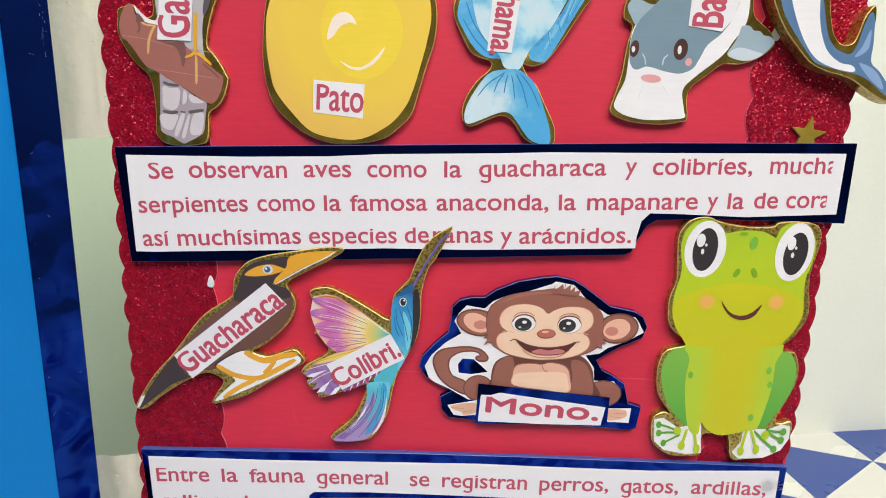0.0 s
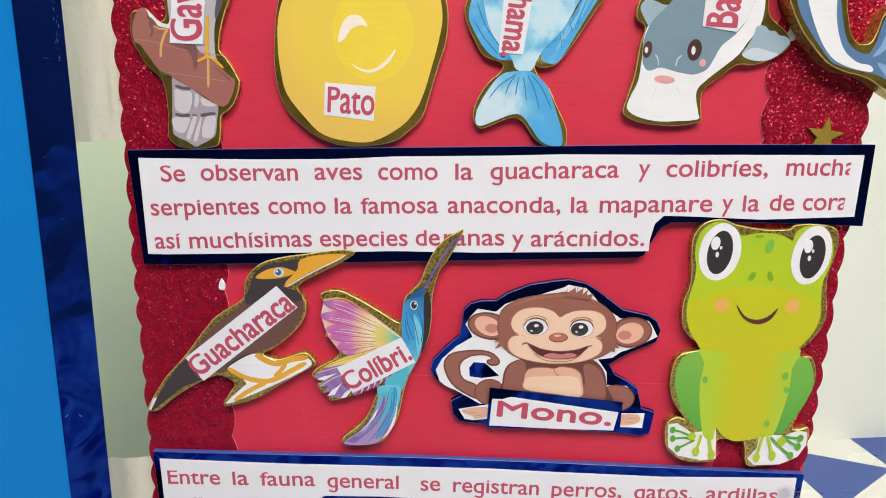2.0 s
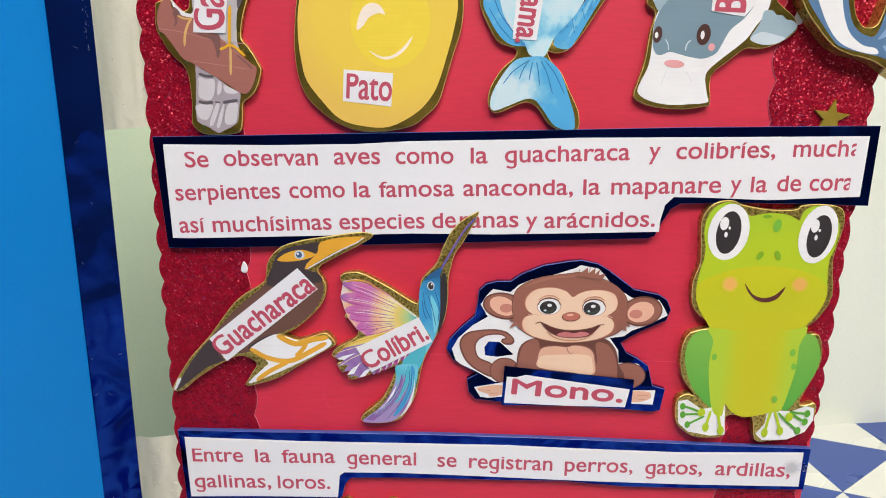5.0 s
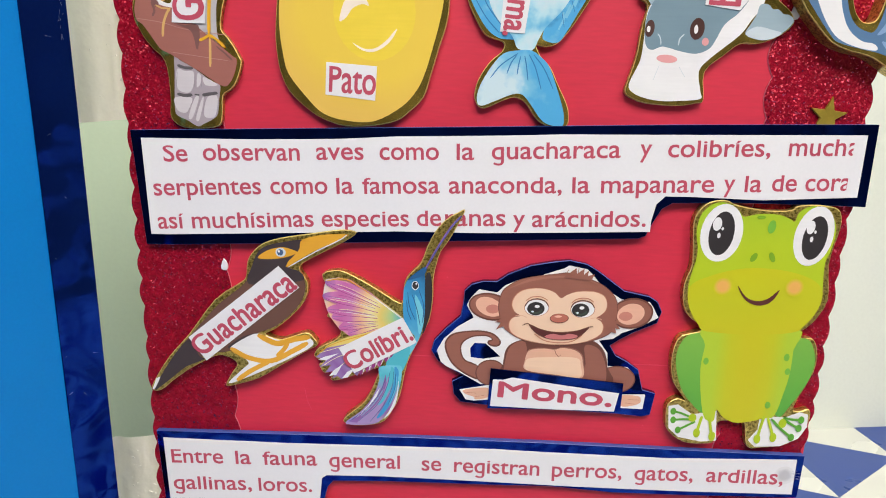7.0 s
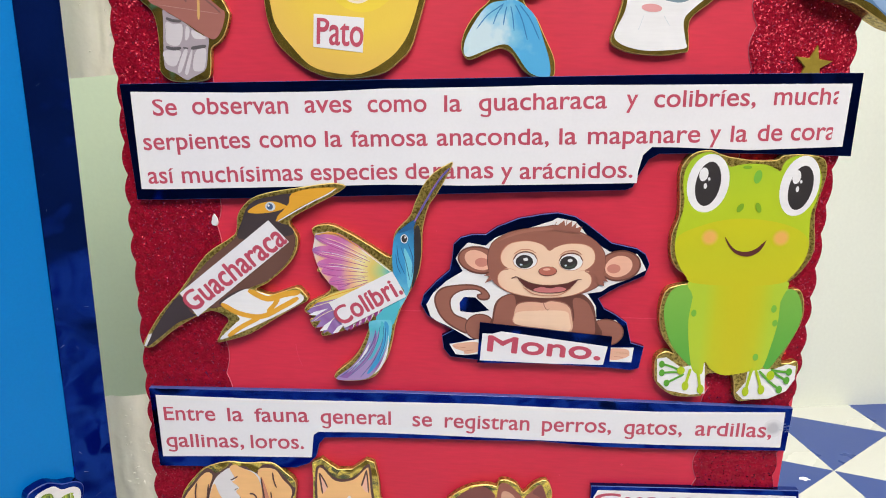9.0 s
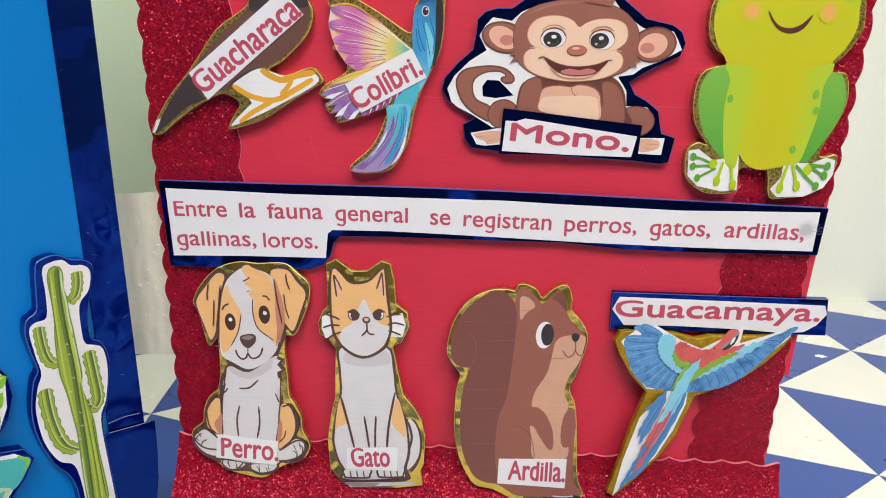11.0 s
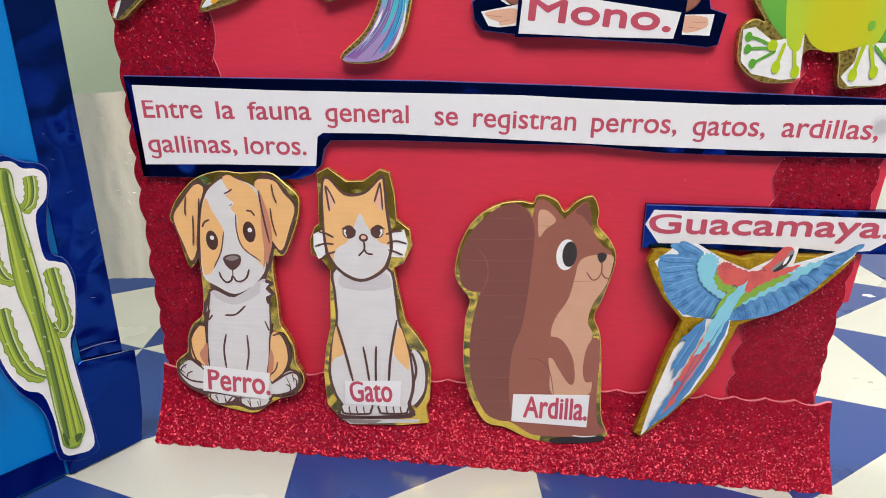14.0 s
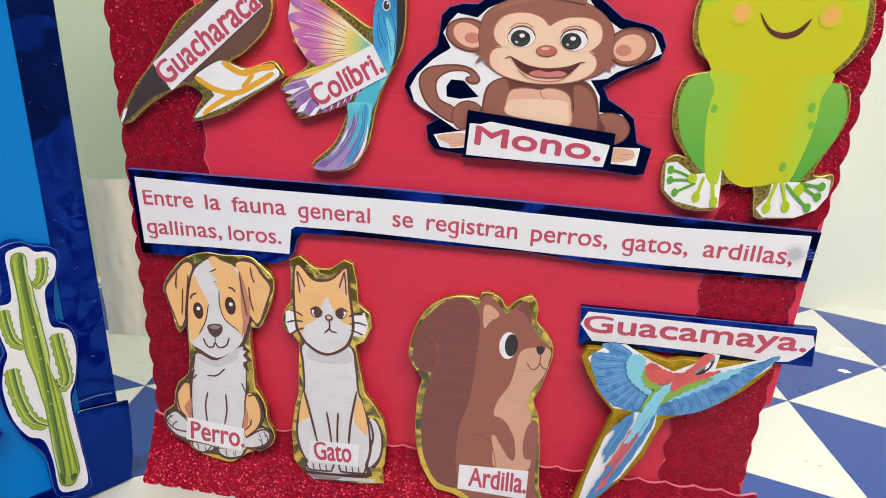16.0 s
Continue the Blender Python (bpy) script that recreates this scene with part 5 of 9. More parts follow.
card.fill("wing_purple", [(-0.5, -23.5), (-2.4, -30.4), (-7.3, -38.1), (-14.7, -44.9), (-17.1, -46.1), (-11.2, -46.3), (-4.3, -40.1), (-0.4, -32.4)])
card.fill("tail_lilac", [(0.7, -24.0), (-1.2, -31.4), (-5.3, -38.5), (-12.7, -46.4), (-9.2, -46.8), (-2.8, -40.0), (1.0, -30.3)])
card.fill("wing_teal", [(1.9, -19.8), (1.0, -26.1), (-1.4, -33.5), (-3.8, -37.9), (-1.2, -35.7), (2.0, -28.1), (3.3, -21.8)])
card.fill("humming_blue", [(3.3, -19.7), (3.2, -26.0), (0.7, -34.5), (-4.3, -43.8), (-1.9, -42.6), (2.5, -35.5), (4.4, -28.0), (5.1, -21.7)])
card.fill("white", [(5.1, -25.9), (4.2, -32.2), (1.4, -39.8), (-1.2, -44.2), (1.6, -41.4), (4.0, -36.5), (5.0, -31.1)])
card.fill("white", [(-2.9, -29.4), (-4.2, -31.5), (-7.8, -38.1), (-13.2, -44.3), (-8.2, -39.7), (-4.5, -34.7)], False)
card.line("humming_dark", 0.24, [(1.4, -21.9), (0.0, -29.2), (-4.3, -37.9), (-12.2, -45.8)])
card.line("humming_dark", 0.24, [(2.9, -21.8), (2.3, -29.1), (-1.4, -37.8), (-7.3, -46.1)])
card.line("humming_dark", 0.24, [(-0.3, -25.1), (-3.4, -32.6), (-9.2, -40.3), (-16.2, -46.0)])
card.line("humming_dark", 0.24, [(3.8, -22.8), (3.4, -30.1), (0.6, -37.7)])
card.line("humming_light", 0.24, [(4.3, -23.8), (3.8, -30.1), (1.2, -37.2)])
card.line("humming_light", 0.24, [(-1.4, -30.4), (-5.3, -36.9), (-11.2, -43.6)])
card.tag([(-20.6, -12), (6.5, 2.8), (12.6, -8.1), (-13.9, -23.2)], False)
card.word("Colíbri.", -15.5, -22.2, 11.3, -6.6, 8.0, 0.24)
card.done()

card = Cutout("monkey_cutout", "brown monkey paper cutout on navy foil backing", "paper cutout", 24, 209, "navy", BOARD, 1.2)
card.backing([(-48.3, -6.9), (-47.2, -2.5), (-42.1, 3.5), (-36.4, 8.8), (-35.4, 15), (-35.1, 20), (-32.2, 23), (-27.6, 24.4), (-21.8, 24.6), (-17.3, 27.9), (-8.3, 31.9), (1.8, 33.9), (7.5, 34.6), (14.5, 33.2), (19.3, 30.5), (30.4, 22.5), (40.9, 20.5), (44.6, 18.2), (46.7, 13.9), (45.2, 8.9), (35.6, 4.2), (30.1, 0.7), (26.8, -1.7), (29.6, -6.1), (34.5, -8.5), (39.6, -12.1), (42.2, -21.1), (47.9, -22.7), (46.6, -32.8), (43, -33.8), (32.1, -33), (-22.7, -31.5), (-35, -30.4), (-38.1, -26.8), (-39, -20.8), (-34.2, -18), (-39.1, -15.6), (-45.3, -11.9)], False)
card.shade("monkey_face", "skin_light skin_light skin_light skin", (5, 9), None, 27, 150, 0.1)
card.motif("paper")
card.fill("white", [(-45.9, -6.8), (-43.2, -1.6), (-37.4, 4.2), (-30.9, 8.5), (-34, 13.9), (-32, 17.6), (-29.1, 20.9), (-21.6, 19.8), (-18.2, 23.1), (-12.6, 25.7), (-3.5, 28), (5.5, 31.2), (7.2, 32.4), (14.7, 31.1), (17.7, 28.1), (19.7, 25.7), (25.9, 21.1), (29.6, 18.8), (41.2, 18.1), (43.1, 15.5), (45.4, 11.4), (37.7, 6.8), (31, 4.1), (27.7, 1.4), (21.9, 0.4), (25.9, -5), (26.5, -10.9), (34.8, -11), (37.4, -13.5), (36.7, -18.7), (34.6, -21.4), (-22, -21.4), (-26.8, -21.6), (-35.5, -16.7), (-41.6, -13.9), (-44.1, -11.9)], False)
card.fill("navy", [(-31.8, -5.4), (-30, -2.8), (-25.2, -2.9), (-19, -8.5), (-26.1, -9.8), (-31.4, -9.3)], False)
card.motif("tail")
card.fill("fur_dark", [(-27.7, -19.4), (-34.6, -16.6), (-39.6, -12.3), (-42.4, -6.4), (-42.2, -2.0), (-39.2, 1.1), (-33.8, 2.4), (-27.7, 2.9), (-22.8, 2.0), (-19.8, -0.3), (-18.9, -2.4), (-20.0, -3.9), (-22.6, -4.1), (-24.5, -3.0), (-24.4, -1.5), (-22.9, -1.0), (-24.0, -0.0), (-26.5, 0.4), (-31.2, -0.3), (-34.8, -2.9), (-35.5, -6.4), (-33.7, -10.5), (-28.0, -13.3)])
card.fill("fur", [(-27.7, -18.7), (-34.1, -16.0), (-39.0, -11.9), (-41.6, -6.3), (-41.6, -2.4), (-38.8, 0.5), (-33.7, 1.8), (-27.6, 2.2), (-23.1, 1.3), (-20.3, -0.6), (-19.6, -2.3), (-20.4, -3.2), (-22.6, -3.3), (-23.8, -2.7), (-23.7, -2.0), (-22.3, -1.2), (-23.8, 0.5), (-26.6, 1.0), (-31.5, 0.2), (-35.4, -2.6), (-36.1, -6.5), (-34.1, -11.0), (-27.9, -13.9)])
card.motif("leg")
card.oval("fur_dark", -22.7, -16.1, 6.49, 6.03, 3)
card.oval("fur", -22.7, -16.1, 6.01, 5.5, 3)
card.motif("leg")
card.oval("fur_dark", 30.6, -16.9, 8.08, 6.28, 3)
card.oval("fur", 30.6, -16.9, 7.6, 5.76, 3)
card.motif("body")
card.fill("fur_dark", [(-17.6, -12), (-15.7, -3.5), (-6.9, -0), (7.9, -0.9), (18.4, 0.5), (24.2, -3.8), (26.5, -11.4), (26.5, -19.7), (-16.8, -19)])
card.fill("fur", [(-16.9, -12), (-14.9, -3.7), (-8.7, -1.6), (-7.5, -12.9), (-7.6, -18.6), (-16.5, -19)])
card.fill("fur", [(16.2, -2.1), (22.2, -3.4), (25.8, -11.4), (25.5, -19.2), (16.4, -18.6), (17.2, -10.5)])
card.fill("fur", [(-8.8, -9.7), (-7.9, -5.7), (-5.4, -4.2), (-0.6, -3.7), (3.7, -4.1), (7.0, -3.1), (12.1, -3.7), (15.2, -5.8), (16.4, -9.5), (16.6, -16.8), (6.0, -16.2), (-8.1, -14.5)])
card.fill("skin", [(-8.4, -9.7), (-7.5, -6.0), (-5.2, -4.6), (-0.6, -4.1), (3.7, -4.4), (7.0, -3.5), (11.9, -4.2), (14.7, -6.0), (15.9, -9.5), (16.2, -16.6), (6.0, -15.9), (-7.7, -14.2)])
card.fill("skin_light", [(-8.0, -10.0), (-6.1, -8.6), (-0.4, -8.0), (9.3, -7.5), (14.0, -8.1), (15.1, -10.6), (15.2, -16.6), (4.0, -15.6), (-7.4, -14.2)])
card.line("fur", 0.29, [(3.7, -4.4), (4.6, -6.5), (5.9, -7.6)])
card.line("fur", 0.29, [(6.5, -6.8), (5.4, -7.5)])
card.motif("ear")
card.oval("fur_dark", -24.1, 13.5, 9.18, 5.94, -10)
card.oval("fur", -24.1, 13.5, 8.48, 5.2, -10)
card.oval("ear_pink", -24.6, 13.5, 5.94, 3.92, -24)
card.oval("ear_rose", -23.1, 12.6, 2.81, 1.98, 2)
card.motif("ear")
card.oval("fur_dark", 34.3, 12.9, 8.73, 6.73, 8)
card.oval("fur", 34.3, 12.9, 8.04, 5.98, 8)
card.oval("ear_pink", 33.9, 12.6, 5.71, 4.5, 19)
card.oval("ear_rose", 31.9, 11.6, 2.78, 1.98, 2)
card.motif("head")
card.fill("fur_dark", [(-20.7, 16.6), (-19.5, 20.6), (-17.0, 23.2), (-12.9, 25.6), (-8.3, 27.1), (-2.8, 28.1), (2.8, 28.9), (6.5, 29.5), (11.2, 28.7), (16.0, 27.2), (20.9, 25.1), (24.9, 22.1), (27.6, 18.5), (28.4, 14.5), (28.2, 10.5), (27.3, 6.4), (25.6, 3.3), (20.2, 0.5), (12.7, -1.6), (5.0, -2.3), (-2.7, -2.1), (-9.5, -0.8), (-14.4, 1.4), (-18.0, 4.6), (-19.8, 8.5), (-20.8, 12.5)])
card.fill("fur", [(-20.4, 16.5), (-19.2, 20.5), (-16.8, 23.0), (-12.8, 25.4), (-8.2, 26.9), (-2.7, 27.9), (2.8, 28.7), (6.5, 29.2), (11.2, 28.4), (15.9, 27.0), (20.7, 24.9), (24.7, 22.0), (27.3, 18.4), (28.2, 14.5), (28.0, 10.5), (27.0, 6.5), (25.4, 3.5), (20.0, 0.7), (12.6, -1.3), (5.0, -2.0), (-2.6, -1.9), (-9.4, -0.6), (-14.3, 1.6), (-17.8, 4.7), (-19.6, 8.6), (-20.5, 12.6)])
card.fill("fur_mid", [(-17.0, 21.7), (-8.3, 26.2), (2.9, 27.9), (12.2, 27.9), (19.9, 24.9), (16.1, 25.9), (6.7, 27.1), (-2.6, 26.4), (-10.0, 24.5)])
card.motif("face")
card.fill("tan_dark", [(4.7, 18.6), (2.0, 20.9), (-2.4, 22.3), (-7.1, 22.4), (-11.7, 21.1), (-14.6, 18.3), (-15.4, 14.8), (-14.1, 11.8), (-11.8, 10.1), (-14.7, 9.2), (-16.2, 6.7), (-15.5, 3.1), (-12.5, 0.7), (-7.6, -1.0), (-0.8, -2.0), (5.0, -2.2), (12.6, -1.3), (18.3, 0.4), (22.3, 3.2), (23.3, 6.3), (22.3, 8.7), (20.0, 10.3), (21.8, 11.7), (23.6, 13.8), (23.9, 16.8), (22.7, 19.8), (19.8, 21.5), (15.5, 22.0), (10.9, 21.5), (7.2, 20.0)])
card.fill("monkey_face", [(4.7, 18.4), (2.0, 20.7), (-2.3, 22.1), (-6.9, 22.1), (-11.5, 20.9), (-14.3, 18.1), (-15.1, 14.7), (-13.8, 11.8), (-11.5, 10.1), (-14.4, 9.2), (-15.9, 6.7), (-15.2, 3.3), (-12.2, 0.9), (-7.4, -0.7), (-0.7, -1.8), (5.0, -1.9), (12.5, -1.1), (18.0, 0.6), (22.0, 3.3), (23.0, 6.3), (22.0, 8.8), (19.8, 10.3), (21.5, 11.7), (23.3, 13.8), (23.7, 16.7), (22.5, 19.6), (19.5, 21.3), (15.4, 21.7), (10.8, 21.3), (7.2, 19.9)])
card.line("skin", 0.29, [(-13.8, 10.0), (-11.1, 10.3), (-8.7, 9.5)])
card.line("skin", 0.29, [(17.4, 10.1), (19.8, 10.4), (22.2, 9.8)])
card.motif("eye")
card.oval("tan_dark", -5.0, 13.9, 5.2, 3.71, 2)
card.oval("white", -5.0, 13.9, 4.9, 3.51, 2)
card.oval("charcoal", -5.3, 13.5, 3.6, 2.91, 2)
card.oval("eye_green", -5.1, 12.6, 2.5, 1.5, 2)
card.oval("charcoal", -5.3, 13.8, 2.3, 1.8, 2)
card.oval("white", -4.8, 14.5, 1.0, 0.7, 0)
card.oval("eye_pale", -6.6, 12.2, 0.6, 0.4, 0)
card.line("fur_dark", 0.48, [(-9.9, 14.3), (-8.5, 16.6), (-5.2, 17.8), (-1.7, 16.9), (-0.1, 14.7)])
card.line("tan_dark", 0.38, [(-9.7, 16.7), (-7.1, 18.5), (-3.4, 18.7), (-0.6, 17.3)])
card.motif("eye")
card.oval("tan_dark", 14.0, 13.9, 5.1, 3.71, 2)
card.oval("white", 14.0, 13.9, 4.8, 3.51, 2)
card.oval("charcoal", 13.1, 13.6, 3.6, 2.92, 2)
card.oval("eye_green", 13.3, 12.7, 2.5, 1.5, 2)
card.oval("charcoal", 13.1, 13.9, 2.3, 1.81, 2)
card.oval("white", 13.6, 14.6, 1.0, 0.71, 6)
card.oval("eye_pale", 11.9, 12.4, 0.5, 0.41, 0)
card.line("fur_dark", 0.48, [(9.0, 14.3), (10.4, 16.7), (13.7, 17.8), (17.1, 17.0), (18.8, 14.7)])
card.line("tan_dark", 0.38, [(9.2, 16.7), (11.7, 18.5), (15.5, 18.8), (18.3, 17.3)])
card.motif("nose")
card.oval("fur_dark", 4.6, 9.7, 3.91, 2.1, 3)
card.oval("nose_pink", 4.6, 9.8, 3.61, 1.9, 3)
card.oval("ear_pink", 4.1, 10.5, 1.5, 0.5, 4)
card.motif("mouth")
card.fill("fur_dark", [(-7.8, 6.6), (-2.5, 4.6), (2.7, 3.8), (8.4, 3.9), (13.1, 4.9), (17.4, 6.5), (15.0, 3.2), (12.6, 1.2), (7.7, 0.2), (2.0, 0.2), (-2.1, 1.3), (-5.3, 3.4)])
card.fill("mouth_dark", [(-6.6, 5.9), (-2.1, 4.2), (2.7, 3.4), (8.4, 3.5), (13.1, 4.5), (16.7, 5.9), (14.6, 3.3), (12.4, 1.6), (7.7, 0.6), (1.9, 0.6), (-2.0, 1.7), (-5.0, 3.6)])
card.fill("tongue", [(-1.0, 1.5), (2.3, 2.8), (6.1, 2.3), (9.6, 3.1), (12.8, 2.3), (11.0, 1.1), (5.8, 0.4), (1.5, 0.5)])
card.line("fur_dark", 0.38, [(-10.4, 6.1), (-8.5, 6.9), (-6.6, 6.2), (-2.1, 4.4), (4.6, 3.5), (12.2, 4.5), (16.8, 6.3), (18.9, 6.6)])
card.line("tan_dark", 0.38, [(-5.4, 2.5), (-0.9, -0.3), (4.9, -1.0), (10.6, -0.2), (14.7, 2.6)])
card.motif("cheek_fur")
card.fill("fur", [(-18.3, 10.8), (-21, 8.9), (-19.6, 8.7), (-21.9, 6.9), (-19.5, 7), (-21.5, 3.6), (-18.5, 5.3), (-17, 3.3), (-15.9, 9.6)], False)
card.motif("cheek_fur")
card.fill("fur", [(26.7, 10.1), (30.1, 8.5), (28.2, 8.2), (30.1, 6), (28, 6.2), (28.6, 4), (25.7, 4.8), (24.9, 8.8)], False)
card.motif("hair")
card.fill("fur", [(5.3, 27.6), (7.9, 29.8), (10, 31.6), (10.5, 29.2), (13.3, 31.5), (13.2, 28.8), (15.1, 30.8), (14.9, 28.4), (17.6, 29.2), (16.4, 26.3)], False)
card.line("fur", 0.46, [(5.7, 27.8), (6.9, 30.8)])
card.line("fur", 0.46, [(10.7, 28.7), (11.1, 32.1)])
card.motif("hand")
card.fill("white", [(-35.7, -24.1), (-22.9, -21.4), (-23.1, -28.3), (-29.4, -29.1), (-32.9, -28.7)], False)
card.fill("skin", [(-34, -24.3), (-26.8, -22.9), (-23.1, -23.3), (-23.4, -27.2), (-28.5, -28.5), (-29.5, -27.3), (-33, -26.1)])
card.line("nose_pink", 0.29, [(-33.5, -25.3), (-28.6, -25.6)])
card.line("nose_pink", 0.29, [(-29, -27.2), (-25.1, -26.5)])
card.motif("hand")
card.fill("white", [(33.1, -23.3), (43.4, -22.9), (42.9, -29.8), (33.2, -29.7)], False)
card.fill("skin", [(33.4, -23.9), (40.3, -23.8), (41.7, -25.3), (41.2, -27.2), (37.2, -28.7), (33.6, -28.6)])
card.line("nose_pink", 0.29, [(36.2, -25.6), (41, -25.6)])
card.line("nose_pink", 0.29, [(35.2, -27.2), (39.3, -27.6)])
card.tag_back([(-22.8, -13.6), (33.6, -18.1), (33.4, -31), (-23.4, -32.1)])
card.tag([(-21.6, -18.5), (-17.3, -18.5), (-13.5, -17.3), (9.3, -20), (32.1, -22.6), (30.7, -31.1), (5.3, -31.3), (-22.3, -30.9)], False)
card.word("Mono.", -19.1, -26.2, 29.0, -28.7, 6.8, 0.36)
card.done()

card = Cutout("frog_cutout", "lime green frog paper cutout with dark gold edge", "paper cutout", 107, 217, "worn", BOARD, 1.2, 1.2)
card.backing([(-28, 43.7), (-26, 49.5), (-22.4, 52.5), (-16.6, 53.4), (-11.5, 51.5), (-0.7, 49.9), (9.1, 50.2), (11.5, 51.9), (17.5, 52.7), (25.2, 52.1), (28.7, 49.8), (29.6, 43.4), (27.6, 29.5), (29.8, 14.1), (25.6, 4.2), (20.7, -0.9), (22.2, -3.1), (26.8, -3.2), (29.4, -9.3), (29.3, -18.2), (23.6, -34), (26.3, -36), (30.4, -35), (30.8, -41.7), (24, -51.4), (13.5, -53.8), (6.7, -53.6), (4.2, -42.9), (-1.4, -41.8), (-7.3, -42.9), (-7.4, -51.6), (-12, -53.2), (-20.6, -52.8), (-27.7, -47.9), (-29.5, -42.4), (-29.4, -35.2), (-25.4, -32.3), (-22.2, -33), (-27.8, -25.4), (-29.8, -18.2), (-29.8, -10.1), (-27.1, -3.9), (-17, -0.7), (-23.8, 3.4), (-27.9, 9.4), (-28.6, 19.1), (-26.5, 27.5)], True)
card.shade("frog_head", "frog_top frog_mid frog_mid", (-4.2, 51.3), (1, 15.4), 0, 150, 0)
card.shade("frog_muzzle", "frog_yellow frog_chin frog_belly", (-0.7, 27.3), (3.5, -1.6), 0, 150, 0)
card.shade("frog_body", "frog_side frog_side frog_chin frog_belly frog_belly frog_chin frog_side frog_side", (-17.7, -17.7), (22.2, -17.5), 0, 150, 0)
card.shade("frog_leg", "thigh_top thigh_low", (-23.9, -5.3), (-20.9, -40.1), 0, 150, 0)
card.shade("left_cheek", "cheek cheek frog_yellow", (-13.3, 18.2), None, 3.8, 150, 0)
card.shade("right_cheek", "cheek cheek frog_yellow", (15.4, 18.8), None, 3.8, 150, 0)
card.motif("head")
card.fill("frog_head", [(-26.9, 14.3), (-26.6, 21.5), (-25.3, 28.7), (-25.2, 33.4), (-26.5, 40.3), (-25.7, 46.7), (-22.9, 50.7), (-18.7, 52.6), (-14.2, 51.7), (-10.5, 48.9), (-8.5, 47.1), (-2.7, 48.4), (5, 48.3), (9.7, 46.6), (11.4, 45.8), (12.5, 49.6), (16.5, 52), (21, 51.5), (26, 47.9), (28, 42.2), (27.2, 34.1), (26.1, 30.6), (26, 25.9), (26.9, 16.4), (25.9, 9.1), (21.3, 2.1), (17, 0.2), (-15.1, -1.2), (-20, 1.1), (-24.1, 5.9)])
card.motif("leg")
card.fill("frog_leg", [(-28.3, -15.6), (-27.5, -7.9), (-24.1, -3.3), (-18.4, -2.5), (-15.8, -6.2), (-16.3, -15.1), (-14.1, -30.5), (-12.5, -39.7), (-19.1, -34.7), (-24.8, -27.1)])
card.motif("leg")
card.fill("frog_leg", [(18.3, -4.8), (22.1, -2.9), (25.8, -4.4), (28.9, -11.9), (28.3, -19.5), (25.9, -26.1), (22.3, -32.8), (18.5, -39), (15.6, -35.7), (17.3, -23.9), (19.2, -13.5)])
card.motif("foot")
card.fill("white", [(-29, -35.9), (-25.1, -35), (-18.5, -39.4), (-8.5, -37.1), (-6.9, -51.3), (-13.3, -52.1), (-23.3, -50.4), (-27.9, -46.3)], False)
card.motif("foot")
card.fill("white", [(10.1, -38.9), (9.9, -45.3), (6.5, -50.4), (9.8, -53.5), (20.6, -52.7), (27.7, -48.8), (30.6, -43), (30.1, -37.2), (26.4, -36.3), (20.8, -38.9)], False)
card.motif("body")
card.fill("frog_body", [(-17.5, -0), (19.1, 1.5), (19.3, -8.5), (19.5, -18.6), (18.1, -29), (16, -38.4), (11.9, -39.9), (1.1, -42.5), (-5.3, -40.2), (-8.6, -36.6), (-9.3, -42.2), (-13.4, -40.5), (-16, -30.6), (-17.7, -17.7), (-17.1, -7.5)])
card.motif("muzzle")
card.fill("frog_muzzle", [(-26.8, 13.1), (-25.6, 18.7), (-18.1, 22.6), (-9.5, 25.3), (0.5, 26.4), (13.1, 25.2), (22.6, 22), (27, 17.1), (26.2, 9.6), (22.3, 2.9), (17.6, -0.6), (1.3, -2.2), (-17.4, -1.5), (-21, 1.3), (-24.6, 6.4)])
card.motif("eye")
card.oval("white", -16.6, 40.2, 8.3, 11.81, -4)
card.oval("charcoal", -16.6, 40, 4.95, 8.99, -5)
card.oval("white", -18.7, 43.8, 1.79, 2.74, -3)
card.oval("white", -17.6, 39.2, 0.67, 1.16, 2)
card.oval("white", -16.4, 42, 0.49, 0.69, 2)
card.motif("eye")
card.oval("white", 19.6, 40.1, 7.63, 12.19, -6)
card.oval("charcoal", 20.1, 39.4, 4.71, 8.96, -6)
card.oval("white", 17.9, 43.7, 1.66, 2.74, -3)
card.oval("white", 18.9, 38.9, 0.66, 1.16, 2)
card.oval("white", 19.9, 41.9, 0.48, 0.69, 2)
card.motif("face")
card.oval("frog_spot", -2.6, 30.7, 1.18, 2, -28)
card.oval("frog_spot", 4.6, 31, 1.08, 2.18, 24)
card.oval("frog_teal", 2.7, 43.4, 1.57, 2.72, -6)
card.oval("frog_spot", -1.9, 47.1, 1.76, 0.69, 2)
card.oval("left_cheek", -13.3, 18.2, 3.85, 4.35, 2)
card.oval("right_cheek", 15.4, 18.8, 3.82, 4.11, 2)
card.fill("mouth_dark", [(-7.2, 18.7), (-3.3, 14), (1.4, 12.5), (5.8, 13.9), (9.7, 17.7), (7.3, 12.7), (2.8, 10.6), (-1.9, 11.7), (-5.3, 14.9)])
card.motif("spot")
card.oval("frog_teal", -15.9, -14.6, 1.1, 1.6, 2)
card.motif("spot")
card.oval("frog_teal", 17, -11.6, 1.15, 1.7, 2)
card.motif("spot")
card.oval("frog_teal", 18.3, -17.9, 1.1, 1.5, 3)
card.motif("spot")
card.oval("frog_teal", 12.4, -33.5, 1.18, 1.59, 3)
card.motif("toe")
card.line("frog_thigh", 0.96, [(-18.6, -40.8), (-23.4, -38.9), (-26.8, -38.2)])
card.oval("frog_thigh", -26.8, -38.2, 1.2, 1.6, 3)
card.line("frog_thigh", 0.96, [(-17.5, -41.8), (-21.9, -41.7), (-26.4, -42.2)])
